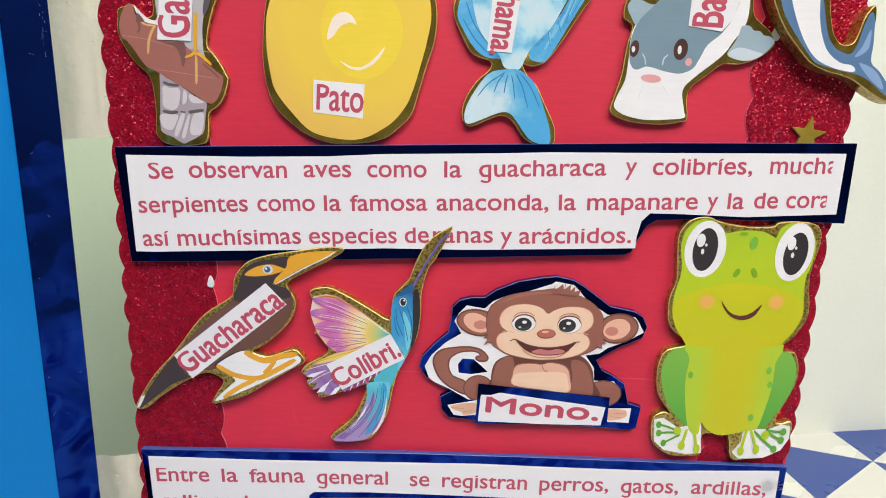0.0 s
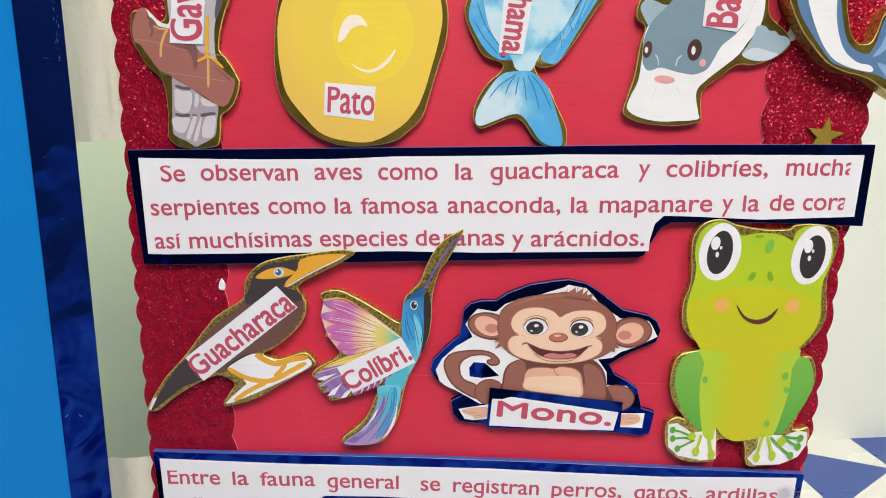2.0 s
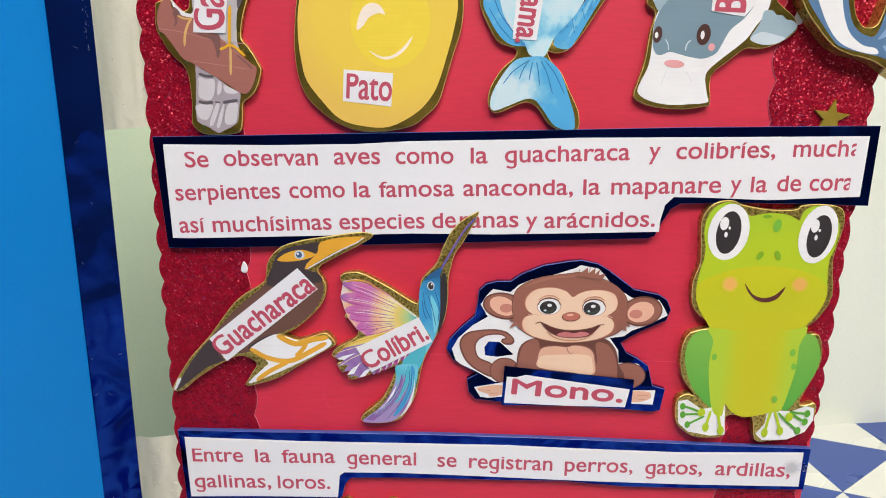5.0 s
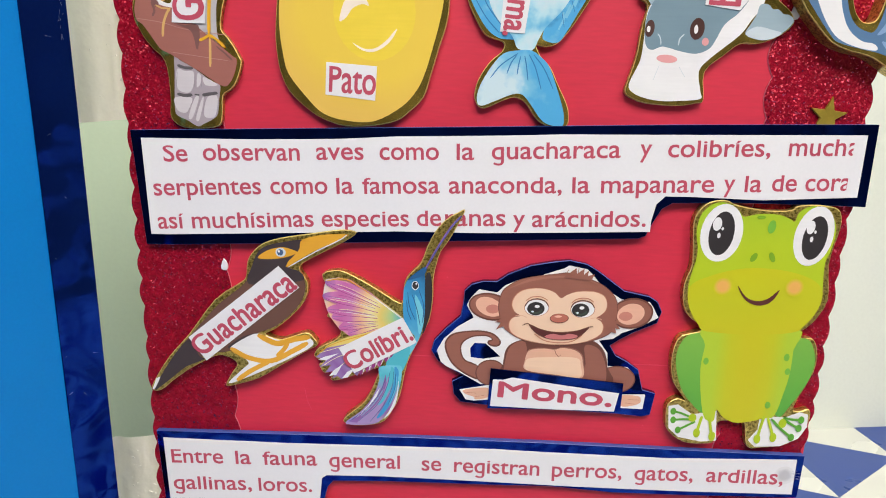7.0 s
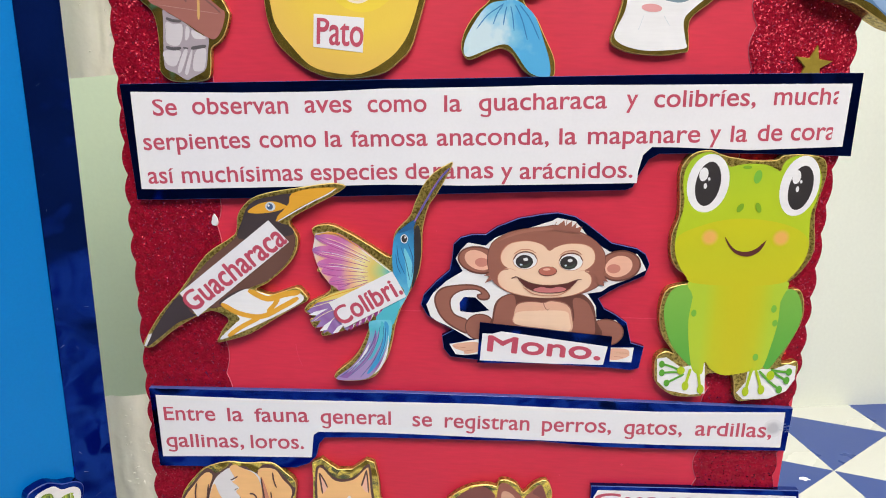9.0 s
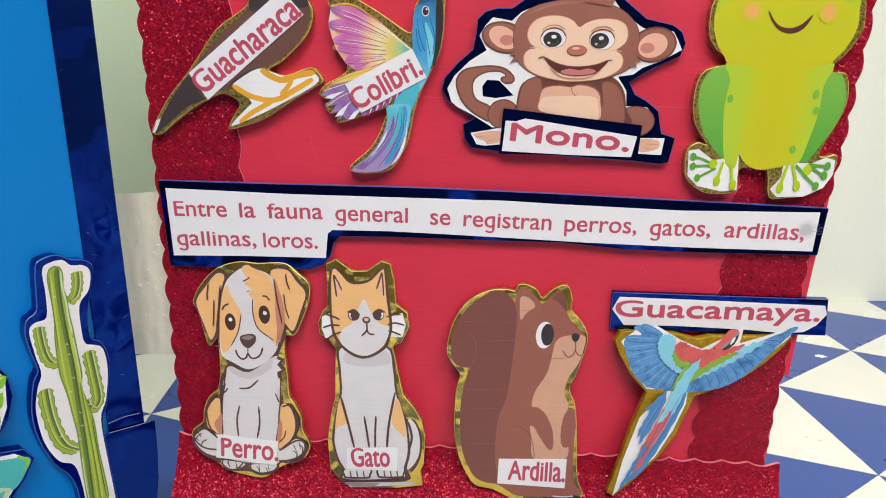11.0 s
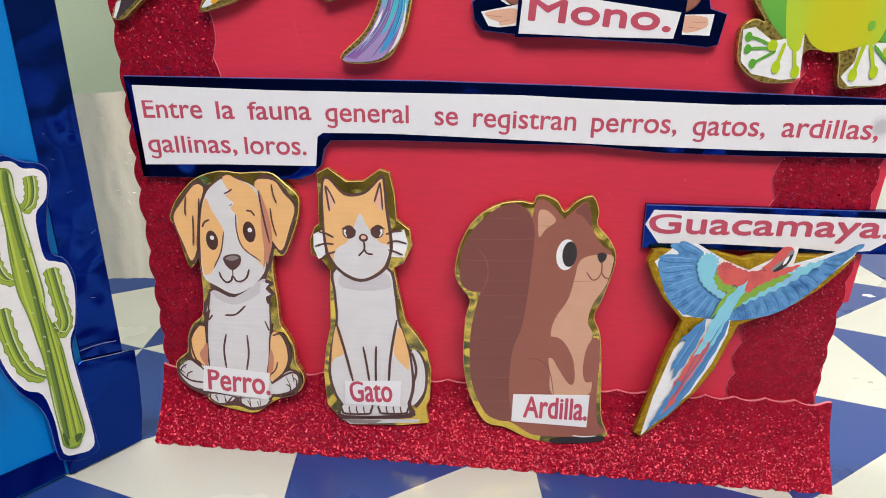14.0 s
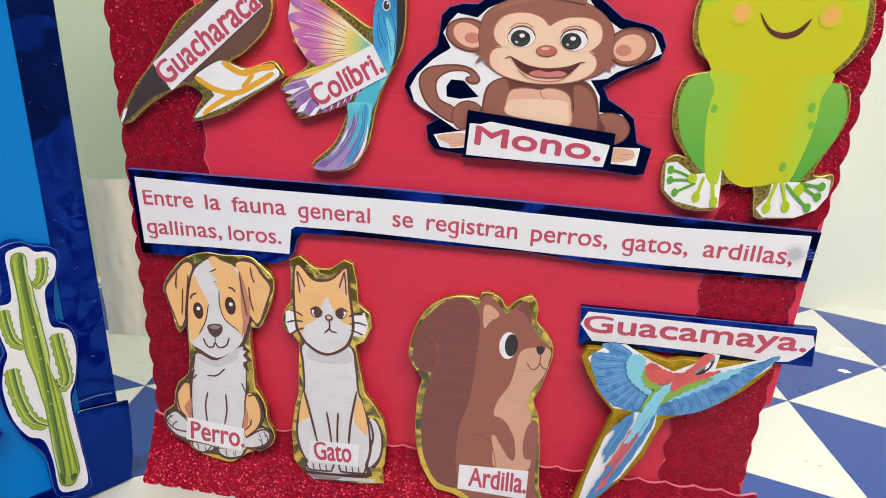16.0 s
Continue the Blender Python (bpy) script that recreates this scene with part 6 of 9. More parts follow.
card.oval("frog_thigh", -26.4, -42.2, 1.2, 1.61, 3)
card.line("frog_thigh", 0.96, [(-16.9, -42.6), (-20.3, -44.6), (-23.9, -46.9)])
card.oval("frog_thigh", -23.9, -46.9, 1.2, 1.63, 3)
card.line("frog", 1.2, [(-14.4, -39.8), (-15.1, -43.8), (-15.8, -47.9)])
card.oval("frog", -15.8, -47.9, 1.44, 2.17, 3)
card.line("frog", 1.2, [(-11.2, -40.4), (-10.2, -44.9), (-9.1, -49.2)])
card.oval("frog", -9.1, -49.2, 1.44, 2.18, 3)
card.oval("frog", -18.4, -40.8, 1.67, 1.88, 3)
card.line("frog", 1.19, [(11.7, -38.6), (10.9, -43.9), (10.2, -49.6)])
card.oval("frog", 10.2, -49.6, 1.44, 2.18, 3)
card.line("frog", 1.19, [(13.3, -39.3), (15.1, -43.7), (16.8, -48.5)])
card.oval("frog", 16.8, -48.5, 1.43, 2.18, 3)
card.line("frog_thigh", 1.07, [(14.8, -39.7), (19.3, -44.1), (24.4, -48.1)])
card.oval("frog_thigh", 24.4, -48.1, 1.31, 1.77, 3)
card.line("frog_thigh", 1.07, [(19.7, -39.5), (23.7, -42), (26.9, -43.7)])
card.oval("frog_thigh", 26.9, -43.7, 1.31, 1.75, 3)
card.line("frog_thigh", 1.06, [(19.7, -39), (23.3, -39.6), (27.4, -39.7)])
card.oval("frog_thigh", 27.4, -39.7, 1.3, 1.74, 3)
card.oval("frog", 19.8, -41.6, 1.66, 2.15, 3)
card.done()

card = Cutout("dog_cutout", "tan and white puppy paper cutout with gold edge", "paper cutout", -110, 70, "gold", LOWER, 2)
card.backing([(-24.2, 35.2), (-21.7, 40.4), (-15.8, 47.6), (-10.1, 51.5), (-1.9, 53.8), (6.2, 53.4), (14.3, 54.2), (19.6, 53.6), (24.8, 49.3), (29.3, 44.7), (28.9, 36.4), (26, 27.8), (22.8, 20.5), (20, 19.5), (17.8, 18.8), (17.6, 10.1), (18.7, -0.2), (19.3, -10.6), (22, -14.9), (24.7, -20.9), (25.4, -28.5), (27.9, -33), (28.7, -37.7), (25.7, -43.3), (16.9, -47.2), (12.4, -50.2), (6.4, -54.9), (-1, -54.6), (-12.7, -51.7), (-16.9, -47.8), (-22.7, -45.1), (-26.8, -40.6), (-28.8, -35), (-27.7, -31.1), (-23.1, -27), (-22, -19.8), (-19.3, -13.4), (-14.8, -9.1), (-13.4, 0.6), (-13.6, 12.4), (-14.2, 16.7), (-17.8, 12.1), (-20.2, 19.2), (-22.4, 29.1), (-24.4, 32.4)], True)
card.motif("outline")
card.fill("ink_brown", [(-23.4, 35.5), (-19.4, 41.6), (-13.5, 48.8), (-10.2, 49.8), (-7.6, 47.8), (-2.5, 51.1), (-0.6, 53.1), (1.3, 51.6), (6.1, 51.8), (10.6, 48.8), (14.2, 52.8), (20.1, 52), (27.9, 42.7), (28.9, 40.5), (22.6, 21.1), (18.8, 22.8), (17.5, 17.3), (14.5, 9.6), (16.7, 8), (15.2, 4.9), (16.8, 2.7), (15.3, -1), (16.1, -13.9), (19.7, -14.8), (23, -21), (22.5, -30.9), (25.9, -32.5), (27.3, -37.8), (23.4, -43.5), (14.6, -46.2), (12.7, -49.5), (5, -53.8), (-1.4, -52), (-9.7, -52.1), (-15.5, -48.3), (-23, -44.8), (-27.7, -39.7), (-28.2, -34.6), (-22.9, -29.8), (-21.5, -20.6), (-17.9, -14.2), (-14.1, -12.1), (-13.3, -3), (-9.8, 3.8), (-13.9, 16.7), (-17.1, 14.5), (-23.1, 30.7)])
card.motif("ear")
card.fill("tan", [(-22.6, 34.7), (-18.9, 40.3), (-13, 47.5), (-9.3, 46.6), (-11.3, 39.6), (-12.3, 31.1), (-14.3, 20.4), (-17.1, 15.6), (-19.7, 22.7), (-22.1, 29.7)])
card.motif("ear")
card.fill("tan", [(12, 50.2), (19.5, 50.9), (23.4, 46), (27.6, 40.5), (25.3, 32), (21.8, 22.4), (18.5, 25.1), (15.2, 31.4), (13.6, 41)])
card.motif("head")
card.fill("paper_white", [(-12.4, 8.9), (-12.6, 21.1), (-11.2, 35.4), (-8.6, 43.9), (-4.6, 48.5), (0.7, 51), (11.4, 48.3), (14.1, 39.7), (16.1, 25.8), (15, 18), (13.5, 11.8), (8.3, 5.9), (0.5, 1.8), (-7, 4.9)])
card.fill("tan", [(-12, 10.4), (-12.6, 21.1), (-11.3, 34.8), (-8.7, 42.5), (-6.7, 37.9), (-3.9, 33), (-2.2, 28.9), (-3.4, 21.7), (-6.5, 14.9), (-9.2, 10.6)])
card.fill("tan", [(-1.2, 50.6), (1.3, 52.4), (3.9, 51.2), (10.8, 47.7), (13.8, 39.7), (15.8, 25.2), (13.9, 15.3), (10.4, 18.3), (5, 22.2), (3.3, 29.2), (4.1, 34.9), (1.5, 38.9), (3, 41), (-0.2, 43.8), (1.3, 45.3)])
card.fill("tan_dark", [(13.7, 43.8), (15.3, 37), (16.4, 25.2), (13.5, 13.6), (14.5, 25.7)])
card.line("ink_brown", 0.56, [(-2.2, 28.9), (-4, 20.2), (-7.7, 12.8)])
card.line("ink_brown", 0.55, [(3.3, 36.3), (3.3, 29.2), (5.5, 22.3), (12.5, 17)])
card.motif("eye")
card.oval("eye_brown", -7.4, 24.9, 2.51, 4.17, 4)
card.oval("white", -7.3, 26, 0.89, 0.92, 4)
card.motif("eye")
card.oval("eye_brown", 8.5, 29.3, 2.61, 4.41, 4)
card.oval("white", 8.8, 30.1, 0.93, 0.96, 3)
card.motif("brow")
card.line("ink_brown", 0.83, [(-11, 30.3), (-10, 32.4), (-7.8, 33.6)])
card.line("ink_brown", 0.82, [(7.8, 38.2), (9.7, 38), (11.2, 36.2)])
card.line("ink_brown", 0.6, [(-0.9, 44.6), (1.3, 45.8), (2.4, 46.7)])
card.line("ink_brown", 0.6, [(0.8, 39.7), (2.2, 40.6)])
card.motif("nose")
card.fill("ink_brown", [(-3.3, 17.4), (-1.3, 19), (2.7, 19.5), (4.3, 18.2), (3.6, 14.9), (0.4, 12.4), (-2.3, 14.3)])
card.fill("nose_grey", [(-2.4, 17.4), (0.7, 18.8), (3.4, 18.1), (0.6, 16.5)])
card.line("ink_brown", 0.84, [(-5.5, 11.4), (-4.5, 8.6), (-2.6, 6.9), (-0.6, 7.7), (0.3, 9.8), (1.6, 7.8), (3.8, 7.7), (6.2, 9.6), (7.4, 13.2)])
card.line("ink_brown", 0.84, [(0.4, 12.7), (0.3, 9.5)])
card.motif("chest")
card.fill("paper_white", [(-8.7, 3), (0.5, 0.4), (13.4, 9.5), (14.9, 2.5), (14.7, -12.4), (13, -32.6), (12.8, -46.9), (-14.1, -44.3), (-13.9, -30), (-12.8, -14.5), (-11.6, -3.8)])
card.fill("paper_shade", [(-8.7, 3), (0.5, 0.4), (13.4, 9.5), (11.2, 2.9), (1.2, -2.9), (-7.2, -0.8)])
card.fill("ink_brown", [(14, 9.2), (17.5, 7.7), (15.5, 5.5), (17.9, 2.7), (15.1, 1.4), (16.4, -3.3), (13.9, -1.1)], False)
card.fill("paper_white", [(12.2, 8.2), (15.6, 7.3), (13.8, 5.1), (16, 2.6), (13.7, 1.3), (14.4, -2.8), (11.2, 2.3)], False)
card.fill("ink_brown", [(-10.4, 3.2), (-12.7, -3), (-13.9, -9.1), (-12.1, -7.7), (-13.9, -13.9), (-10.4, -8.2), (-9.5, -0.6)], False)
card.fill("paper_white", [(-9.3, 2.6), (-11.3, -2.9), (-12.4, -7.1), (-10.6, -5.8), (-12, -11.4), (-8.7, -7.5)], False)
card.line("ink_brown", 0.86, [(-4.5, -8.1), (0.4, -7.4), (4.8, -3.2)])
card.line("ink_brown", 0.87, [(-4.6, -16.9), (-6.1, -24.7), (-5.6, -34.1)])
card.line("ink_brown", 0.87, [(4.6, -16.8), (4.8, -25.5), (3.4, -33.7)])
card.line("ink_brown", 0.75, [(-13.2, -11.4), (-11.1, -10.1), (-9.9, -8.2)])
card.line("ink_brown", 0.68, [(12.8, -9.6), (13.9, -12.5), (14.4, -14)])
card.motif("leg")
card.fill("tan", [(-20.5, -29), (-20.7, -21.8), (-17.4, -15.4), (-13.9, -13.9), (-14.9, -31.7), (-18, -30.4)])
card.fill("tan_dark", [(-17.2, -27.2), (-14.4, -23.8), (-14.9, -32)])
card.motif("leg")
card.fill("tan", [(15.2, -16.1), (19.2, -15.8), (21.8, -22.6), (21.1, -30.4), (15.7, -38.1), (13.5, -34.8)])
card.fill("tan_dark", [(14.1, -24.8), (15.4, -27.8), (14.6, -34.7), (13.5, -34.8)])
card.motif("paw")
card.fill("paper_white", [(-27.1, -34.9), (-22.7, -30.7), (-19, -32), (-15.3, -33.9), (-16.1, -43.5), (-21.7, -43.4), (-26.2, -39.2)])
card.motif("paw")
card.fill("paper_white", [(14.2, -39.8), (21.6, -32.9), (25.3, -33.9), (26.1, -37.9), (22.5, -42.3), (14.6, -44.5)])
card.motif("paw")
card.fill("paper_white", [(-14.8, -46.7), (-3.6, -47.3), (-4.9, -49.7), (-10.6, -50.8)])
card.fill("paper_white", [(-0.7, -48.1), (12.5, -47.3), (10.4, -50.4), (3.6, -51.9)])
card.line("ink_brown", 0.71, [(-25.4, -32.2), (-24.1, -34.6)])
card.line("ink_brown", 0.71, [(-27.1, -35.2), (-24.8, -36.9)])
card.line("ink_brown", 0.7, [(23.6, -34), (24.4, -38)])
card.line("ink_brown", 0.7, [(21, -35.8), (22.6, -39.8)])
card.line("ink_brown", 0.72, [(-11.8, -47.1), (-10.5, -49.9)])
card.line("ink_brown", 0.71, [(-7.5, -47.7), (-6.7, -50.2)])
card.line("ink_brown", 0.71, [(2.8, -48.4), (4.2, -51.6)])
card.line("ink_brown", 0.71, [(7.2, -48.7), (8, -51.2)])
card.motif("outline")
card.line("ink_brown", 0.8, [(-13.2, -13.5), (-17.0, -13.4), (-19.6, -16.3), (-20.6, -21.3), (-19.5, -28.5), (-16.0, -34.8)])
card.line("ink_brown", 0.9, [(-16.0, -41.0), (-22.3, -40.4), (-26.4, -37.2), (-27.6, -33.1), (-25.5, -30.1), (-21.3, -30.1), (-15.9, -34.4)])
card.line("ink_brown", 0.8, [(15.9, -16.1), (19.7, -15.1), (22.2, -18.8), (23.4, -24.8), (22.2, -30.5), (19.0, -34.6), (14.4, -39.0)])
card.line("ink_brown", 0.9, [(14.4, -39.3), (20.6, -34.5), (24.3, -33.2), (27.1, -35.3), (27.3, -38.7), (24.5, -43.5), (18.9, -45.5), (13.7, -44.8)])
card.line("ink_brown", 0.8, [(-13.7, -45.5), (-14.0, -48.6), (-11.5, -51.3), (-7.2, -50.9), (-3.9, -47.2)])
card.line("ink_brown", 0.8, [(-0.4, -46.5), (0.3, -51.2), (4.2, -52.8), (10.1, -51.6), (13.8, -46.9)])
card.line("ink_brown", 0.7, [(-10.1, 2.0), (-11.5, -6.6), (-12.7, -15.4), (-13.2, -24.3), (-13.2, -33.3)])
card.line("ink_brown", 0.7, [(15.9, -10.9), (14.5, -18.6), (14.0, -26.4), (12.6, -34.3)])
card.line("ink_brown", 0.6, [(-23.4, -32.5), (-25.7, -34.4), (-26.3, -36.0)])
card.line("ink_brown", 0.6, [(-21.0, -35.8), (-23.2, -37.0), (-23.9, -39.1)])
card.line("ink_brown", 0.6, [(23.9, -35.5), (25.5, -37.1), (25.2, -39.6)])
card.line("ink_brown", 0.6, [(20.8, -39.0), (22.6, -40.4), (22.3, -43.0)])
card.line("ink_brown", 0.6, [(-11.0, -46.1), (-10.9, -49.6)])
card.line("ink_brown", 0.6, [(-7.4, -46.2), (-7.3, -50.2)])
card.line("ink_brown", 0.6, [(3.9, -47.2), (4.2, -51.7)])
card.line("ink_brown", 0.6, [(8.4, -46.7), (8.8, -50.7)])
card.line("ink_brown", 0.6, [(14.2, -34.8), (16.6, -31.9), (17.5, -28.4)])
card.motif("fold")
card.fill("tan_dark", [(13.5, 47.1), (15.2, 43.3), (17.5, 34.6), (18.0, 25.7), (16.5, 19.6), (15.3, 16.5), (14.0, 29.6), (13.9, 39.4)])
card.motif("fold")
card.fill("tan_dark", [(-14.8, -23.3), (-13.0, -22.1), (-14.0, -33.4), (-15.5, -30.0)])
card.motif("fold")
card.fill("tan_dark", [(14.6, -23.0), (15.9, -26.3), (15.0, -33.1), (13.0, -34.3)])
card.motif("ear_line")
card.line("ink_brown", 0.66, [(-16.6, 42.9), (-17.4, 37.8), (-17.3, 35)])
card.motif("ear_line")
card.line("ink_brown", 0.67, [(-14.3, 35.2), (-14.7, 28.1), (-15.3, 22.4)])
card.motif("ear_line")
card.line("ink_brown", 0.65, [(18.9, 49.5), (19.4, 45.5), (20.6, 42)])
card.motif("ear_line")
card.line("ink_brown", 0.65, [(17.9, 39.9), (18.5, 33.8), (20, 28.3)])
card.motif("ear_line")
card.line("ink_brown", 0.78, [(-11.1, 42.4), (-12.2, 32.5), (-13.7, 21.1)])
card.motif("ear_line")
card.line("ink_brown", 0.76, [(13.5, 46.5), (14.8, 36.9), (16.9, 25.3)])
card.tag([(-15.5, -32.4), (13.8, -34.1), (12.5, -47.3), (-17, -44.9)], False)
card.word("Perro.", -14.1, -43.8, 13.4, -44.6, 9.6, 0.24)
card.done()

card = Cutout("cat_cutout", "white and ginger cat paper cutout with gold edge", "paper cutout", -51, 70, "gold", LOWER, 2)
card.backing([(-22.1, 54.6), (-17.6, 57), (-10.3, 52), (-3.7, 52.4), (2.8, 57.3), (6.7, 56.1), (8.7, 48.2), (9.7, 37.4), (15, 33.6), (16, 26.7), (12.7, 19.4), (8.7, 17.1), (11, 6.3), (14, -6.7), (18.8, -12.3), (23.2, -19.5), (25.1, -28.5), (24.7, -42.6), (23.4, -45.9), (24.7, -53.8), (12.8, -56.1), (-10.3, -57.5), (-15.5, -54), (-20.3, -48), (-21.6, -32.3), (-20.1, -19.8), (-18.1, -10.5), (-18, 4.3), (-17.6, 14.5), (-21.1, 19.2), (-25.2, 21.2), (-25.7, 26.9), (-23.7, 32.6), (-21.8, 34.1), (-21.7, 46.5)], False)
card.motif("body")
card.fill("ink_brown", [(-15.7, 16.1), (-16.3, 4.5), (-15.8, -7.4), (-18.4, -21.2), (-19.4, -32.7), (-17.1, -42.9), (-13.7, -48.1), (-14, -54.5), (16.7, -51.9), (16.9, -45.5), (19.7, -46.2), (23.2, -38.6), (23.4, -27.1), (19.8, -19.2), (16, -18.5), (11.3, -5.4), (10, 6.3), (6, 17.5)])
card.fill("paper_shade", [(-13.1, -54.8), (20.7, -52.2), (19.9, -53.9), (-10.3, -57.1)], False)
card.fill("nose_grey", [(-14.6, -54.9), (4.2, -53.9), (1.3, -55.8), (-8.8, -56.7)], False)
card.fill("paper_white", [(-14.6, 15.6), (-15.2, 4.5), (-14.7, -7.3), (-17.3, -21.1), (-18.2, -32.6), (-16, -42.2), (-12.8, -48), (-12.6, -52.8), (13.8, -50.5), (15.1, -45), (16.9, -35.4), (15.2, -20.1), (10.5, -6), (8.9, 6.2), (5.2, 16.9)])
card.fill("paper_white", [(16.5, -20), (19.6, -20.4), (22.3, -27.5), (22.3, -37.5), (19.1, -44), (16.8, -44.9), (18.3, -35.3)])
card.fill("paper_shade", [(-12.4, 13.4), (-3.4, 10.3), (4.7, 15.2), (7.5, 9), (-3.4, 6.5), (-13.6, 8.2)])
card.motif("leg")
card.fill("tan", [(-15.3, -9.7), (-11.9, -21.6), (-17, -25.7), (-17.9, -30.7), (-17.6, -21.1)])
card.motif("leg")
card.fill("tan", [(11.3, -8.4), (15.2, -20.1), (15.6, -28.1), (13.1, -26.4), (9, -20.6)])
card.motif("whisker")
card.fill("white", [(-24, 29.8), (-20.5, 31.7), (-19.2, 21), (-22.2, 19.4), (-24.1, 24.1)], False)
card.motif("whisker")
card.fill("white", [(7.6, 32.3), (12.7, 33.7), (14.4, 28), (12.9, 22), (7.5, 21.9)], False)
card.motif("head")
card.fill("ink_brown", [(-20.3, 51.4), (-19, 53.4), (-16.6, 53.3), (-11.1, 47.6), (-2.9, 48.4), (2.8, 54.6), (4.9, 53.9), (6.1, 42.6), (8.2, 29), (7.8, 22.8), (5.2, 15.8), (-3.2, 10.6), (-10.8, 12.1), (-17.6, 18.8), (-20, 27.2), (-20.7, 41.1)])
card.fill("tan", [(-19.3, 51), (-17.1, 52.2), (-11.1, 46.3), (-2.9, 47.3), (3.1, 53.3), (4.2, 51.7), (5.1, 42), (6.9, 28.9), (6.4, 23), (4.1, 16.8), (-3.2, 12), (-10, 13.3), (-16.5, 19.5), (-18.9, 27.3), (-19.6, 40.6)])
card.fill("paper_white", [(-4.9, 39.3), (-2.3, 34.7), (2.6, 28.1), (6.7, 26.6), (6.5, 22.4), (3.8, 16.8), (-3.2, 12), (-10, 13.3), (-15.7, 18.4), (-14.6, 24.2), (-10.3, 27.3), (-7.6, 33.6)])
card.fill("ear_pink", [(-18.7, 49.9), (-15.1, 43.3), (-17.5, 40.2)])
card.line("ink_brown", 0.8, [(-18.7, 49.9), (-18, 45.3), (-17.2, 39.6)])
card.line("ink_brown", 0.69, [(-18.5, 49.9), (-16.4, 46.3), (-14.8, 42.8)])
card.fill("ear_pink", [(3.1, 52.2), (1.1, 44.3), (4.1, 41.4)])
card.line("ink_brown", 0.79, [(3.1, 52.2), (2.1, 48.7), (0.8, 44.2)])
card.line("ink_brown", 0.68, [(3.1, 52.2), (3.7, 46.6), (4.1, 41.2)])
card.motif("eye")
card.oval("ink_brown", -9.4, 31.3, 2.7, 2.6, 2)
card.fill("paper_white", [(-11.3, 32.0), (-11.5, 30.6), (-10.3, 29.2), (-10.6, 30.5)])
card.oval("white", -11.1, 31.8, 0.5, 0.61, 0)
card.line("ink_brown", 0.64, [(-6.6, 31.9), (-9.3, 34.0), (-12.4, 32.5)])
card.motif("eye")
card.oval("ink_brown", 1.9, 32.1, 2.6, 2.6, 2)
card.fill("paper_white", [(3.9, 32.9), (4.1, 31.6), (2.8, 30.1), (3.2, 31.4)])
card.oval("white", 3.6, 32.7, 0.5, 0.7, 0)
card.line("ink_brown", 0.64, [(-0.8, 32.6), (2.0, 34.8), (5.0, 33.5)])
card.motif("nose")
card.oval("ink_brown", -3.6, 29.4, 1.88, 1.68, 4)
card.oval("ear_pink", -3.6, 29.6, 1.07, 0.84, 4)
card.line("ink_brown", 0.81, [(-3.5, 28.2), (-3.3, 24.6), (-5.7, 21.6)])
card.line("ink_brown", 0.81, [(-3.3, 24.6), (-2.2, 23), (0.3, 22.6)])
card.motif("whisker")
card.motif("whisker")
card.line("ink_brown", 0.81, [(-21.8, 31), (-18.9, 30.4), (-15.7, 28.9)])
card.motif("whisker")
card.line("ink_brown", 0.81, [(-23.5, 24.7), (-19.5, 26.1), (-15.7, 26.1)])
card.motif("whisker")
card.line("ink_brown", 0.82, [(-21.4, 19.2), (-18.4, 21.6), (-15.1, 23)])
card.motif("whisker")
card.line("ink_brown", 0.8, [(5.5, 31.3), (8.4, 32.6), (12.1, 33.1)])
card.motif("whisker")
card.line("ink_brown", 0.8, [(6.1, 27.7), (9.6, 28.8), (13.8, 27.9)])
card.motif("whisker")
card.line("ink_brown", 0.8, [(6.4, 24.9), (9.1, 24.3), (12.3, 23.1)])
card.motif("leg")
card.line("ink_brown", 1.13, [(-15.3, -8.8), (-11.9, -21.6), (-8.5, -35.9)])
card.line("ink_brown", 1.12, [(10.2, -5.5), (7.7, -22.2), (7, -34.6)])
card.line("ink_brown", 0.96, [(-4.1, -18.6), (-2.6, -27), (-1.4, -35.3)])
card.line("ink_brown", 0.96, [(1.5, -18.1), (1.3, -26.7), (1.4, -35.1)])
card.line("ink_brown", 1.12, [(16.8, -20), (18.7, -27.5), (18, -33.8)])
card.motif("paw")
card.fill("ink_brown", [(-13.4, -47.5), (-13.9, -50.6), (-12.2, -52.1), (-2.1, -51.5), (-0.5, -49.7), (-0.8, -46.2)])
card.fill("paper_white", [(-12.6, -47.3), (-12.9, -50.3), (-11.5, -51.2), (-2.5, -50.7), (-1.4, -49.3), (-1.5, -46.0)])
card.line("ink_brown", 0.64, [(-10.5, -47.8), (-10.4, -49.8), (-9.9, -51.3)])
card.line("ink_brown", 0.64, [(-7.3, -47.6), (-7.2, -49.6), (-6.7, -51.1)])
card.line("ink_brown", 0.64, [(-4.1, -47.5), (-4.0, -49.4), (-3.5, -50.9)])
card.motif("paw")
card.fill("ink_brown", [(3.1, -46.2), (2.6, -49.3), (4.3, -50.7), (14.1, -50.0), (15.7, -48.1), (15.3, -44.7)])
card.fill("paper_white", [(3.8, -45.9), (3.6, -49.0), (4.9, -49.8), (13.7, -49.1), (14.8, -47.8), (14.6, -44.5)])
card.line("ink_brown", 0.64, [(5.9, -46.5), (6.0, -48.4), (6.5, -50.0)])
card.line("ink_brown", 0.64, [(9.0, -46.3), (9.2, -48.3), (9.6, -49.8)])
card.line("ink_brown", 0.64, [(12.1, -46.2), (12.3, -48.1), (12.7, -49.6)])
card.motif("floor_line")
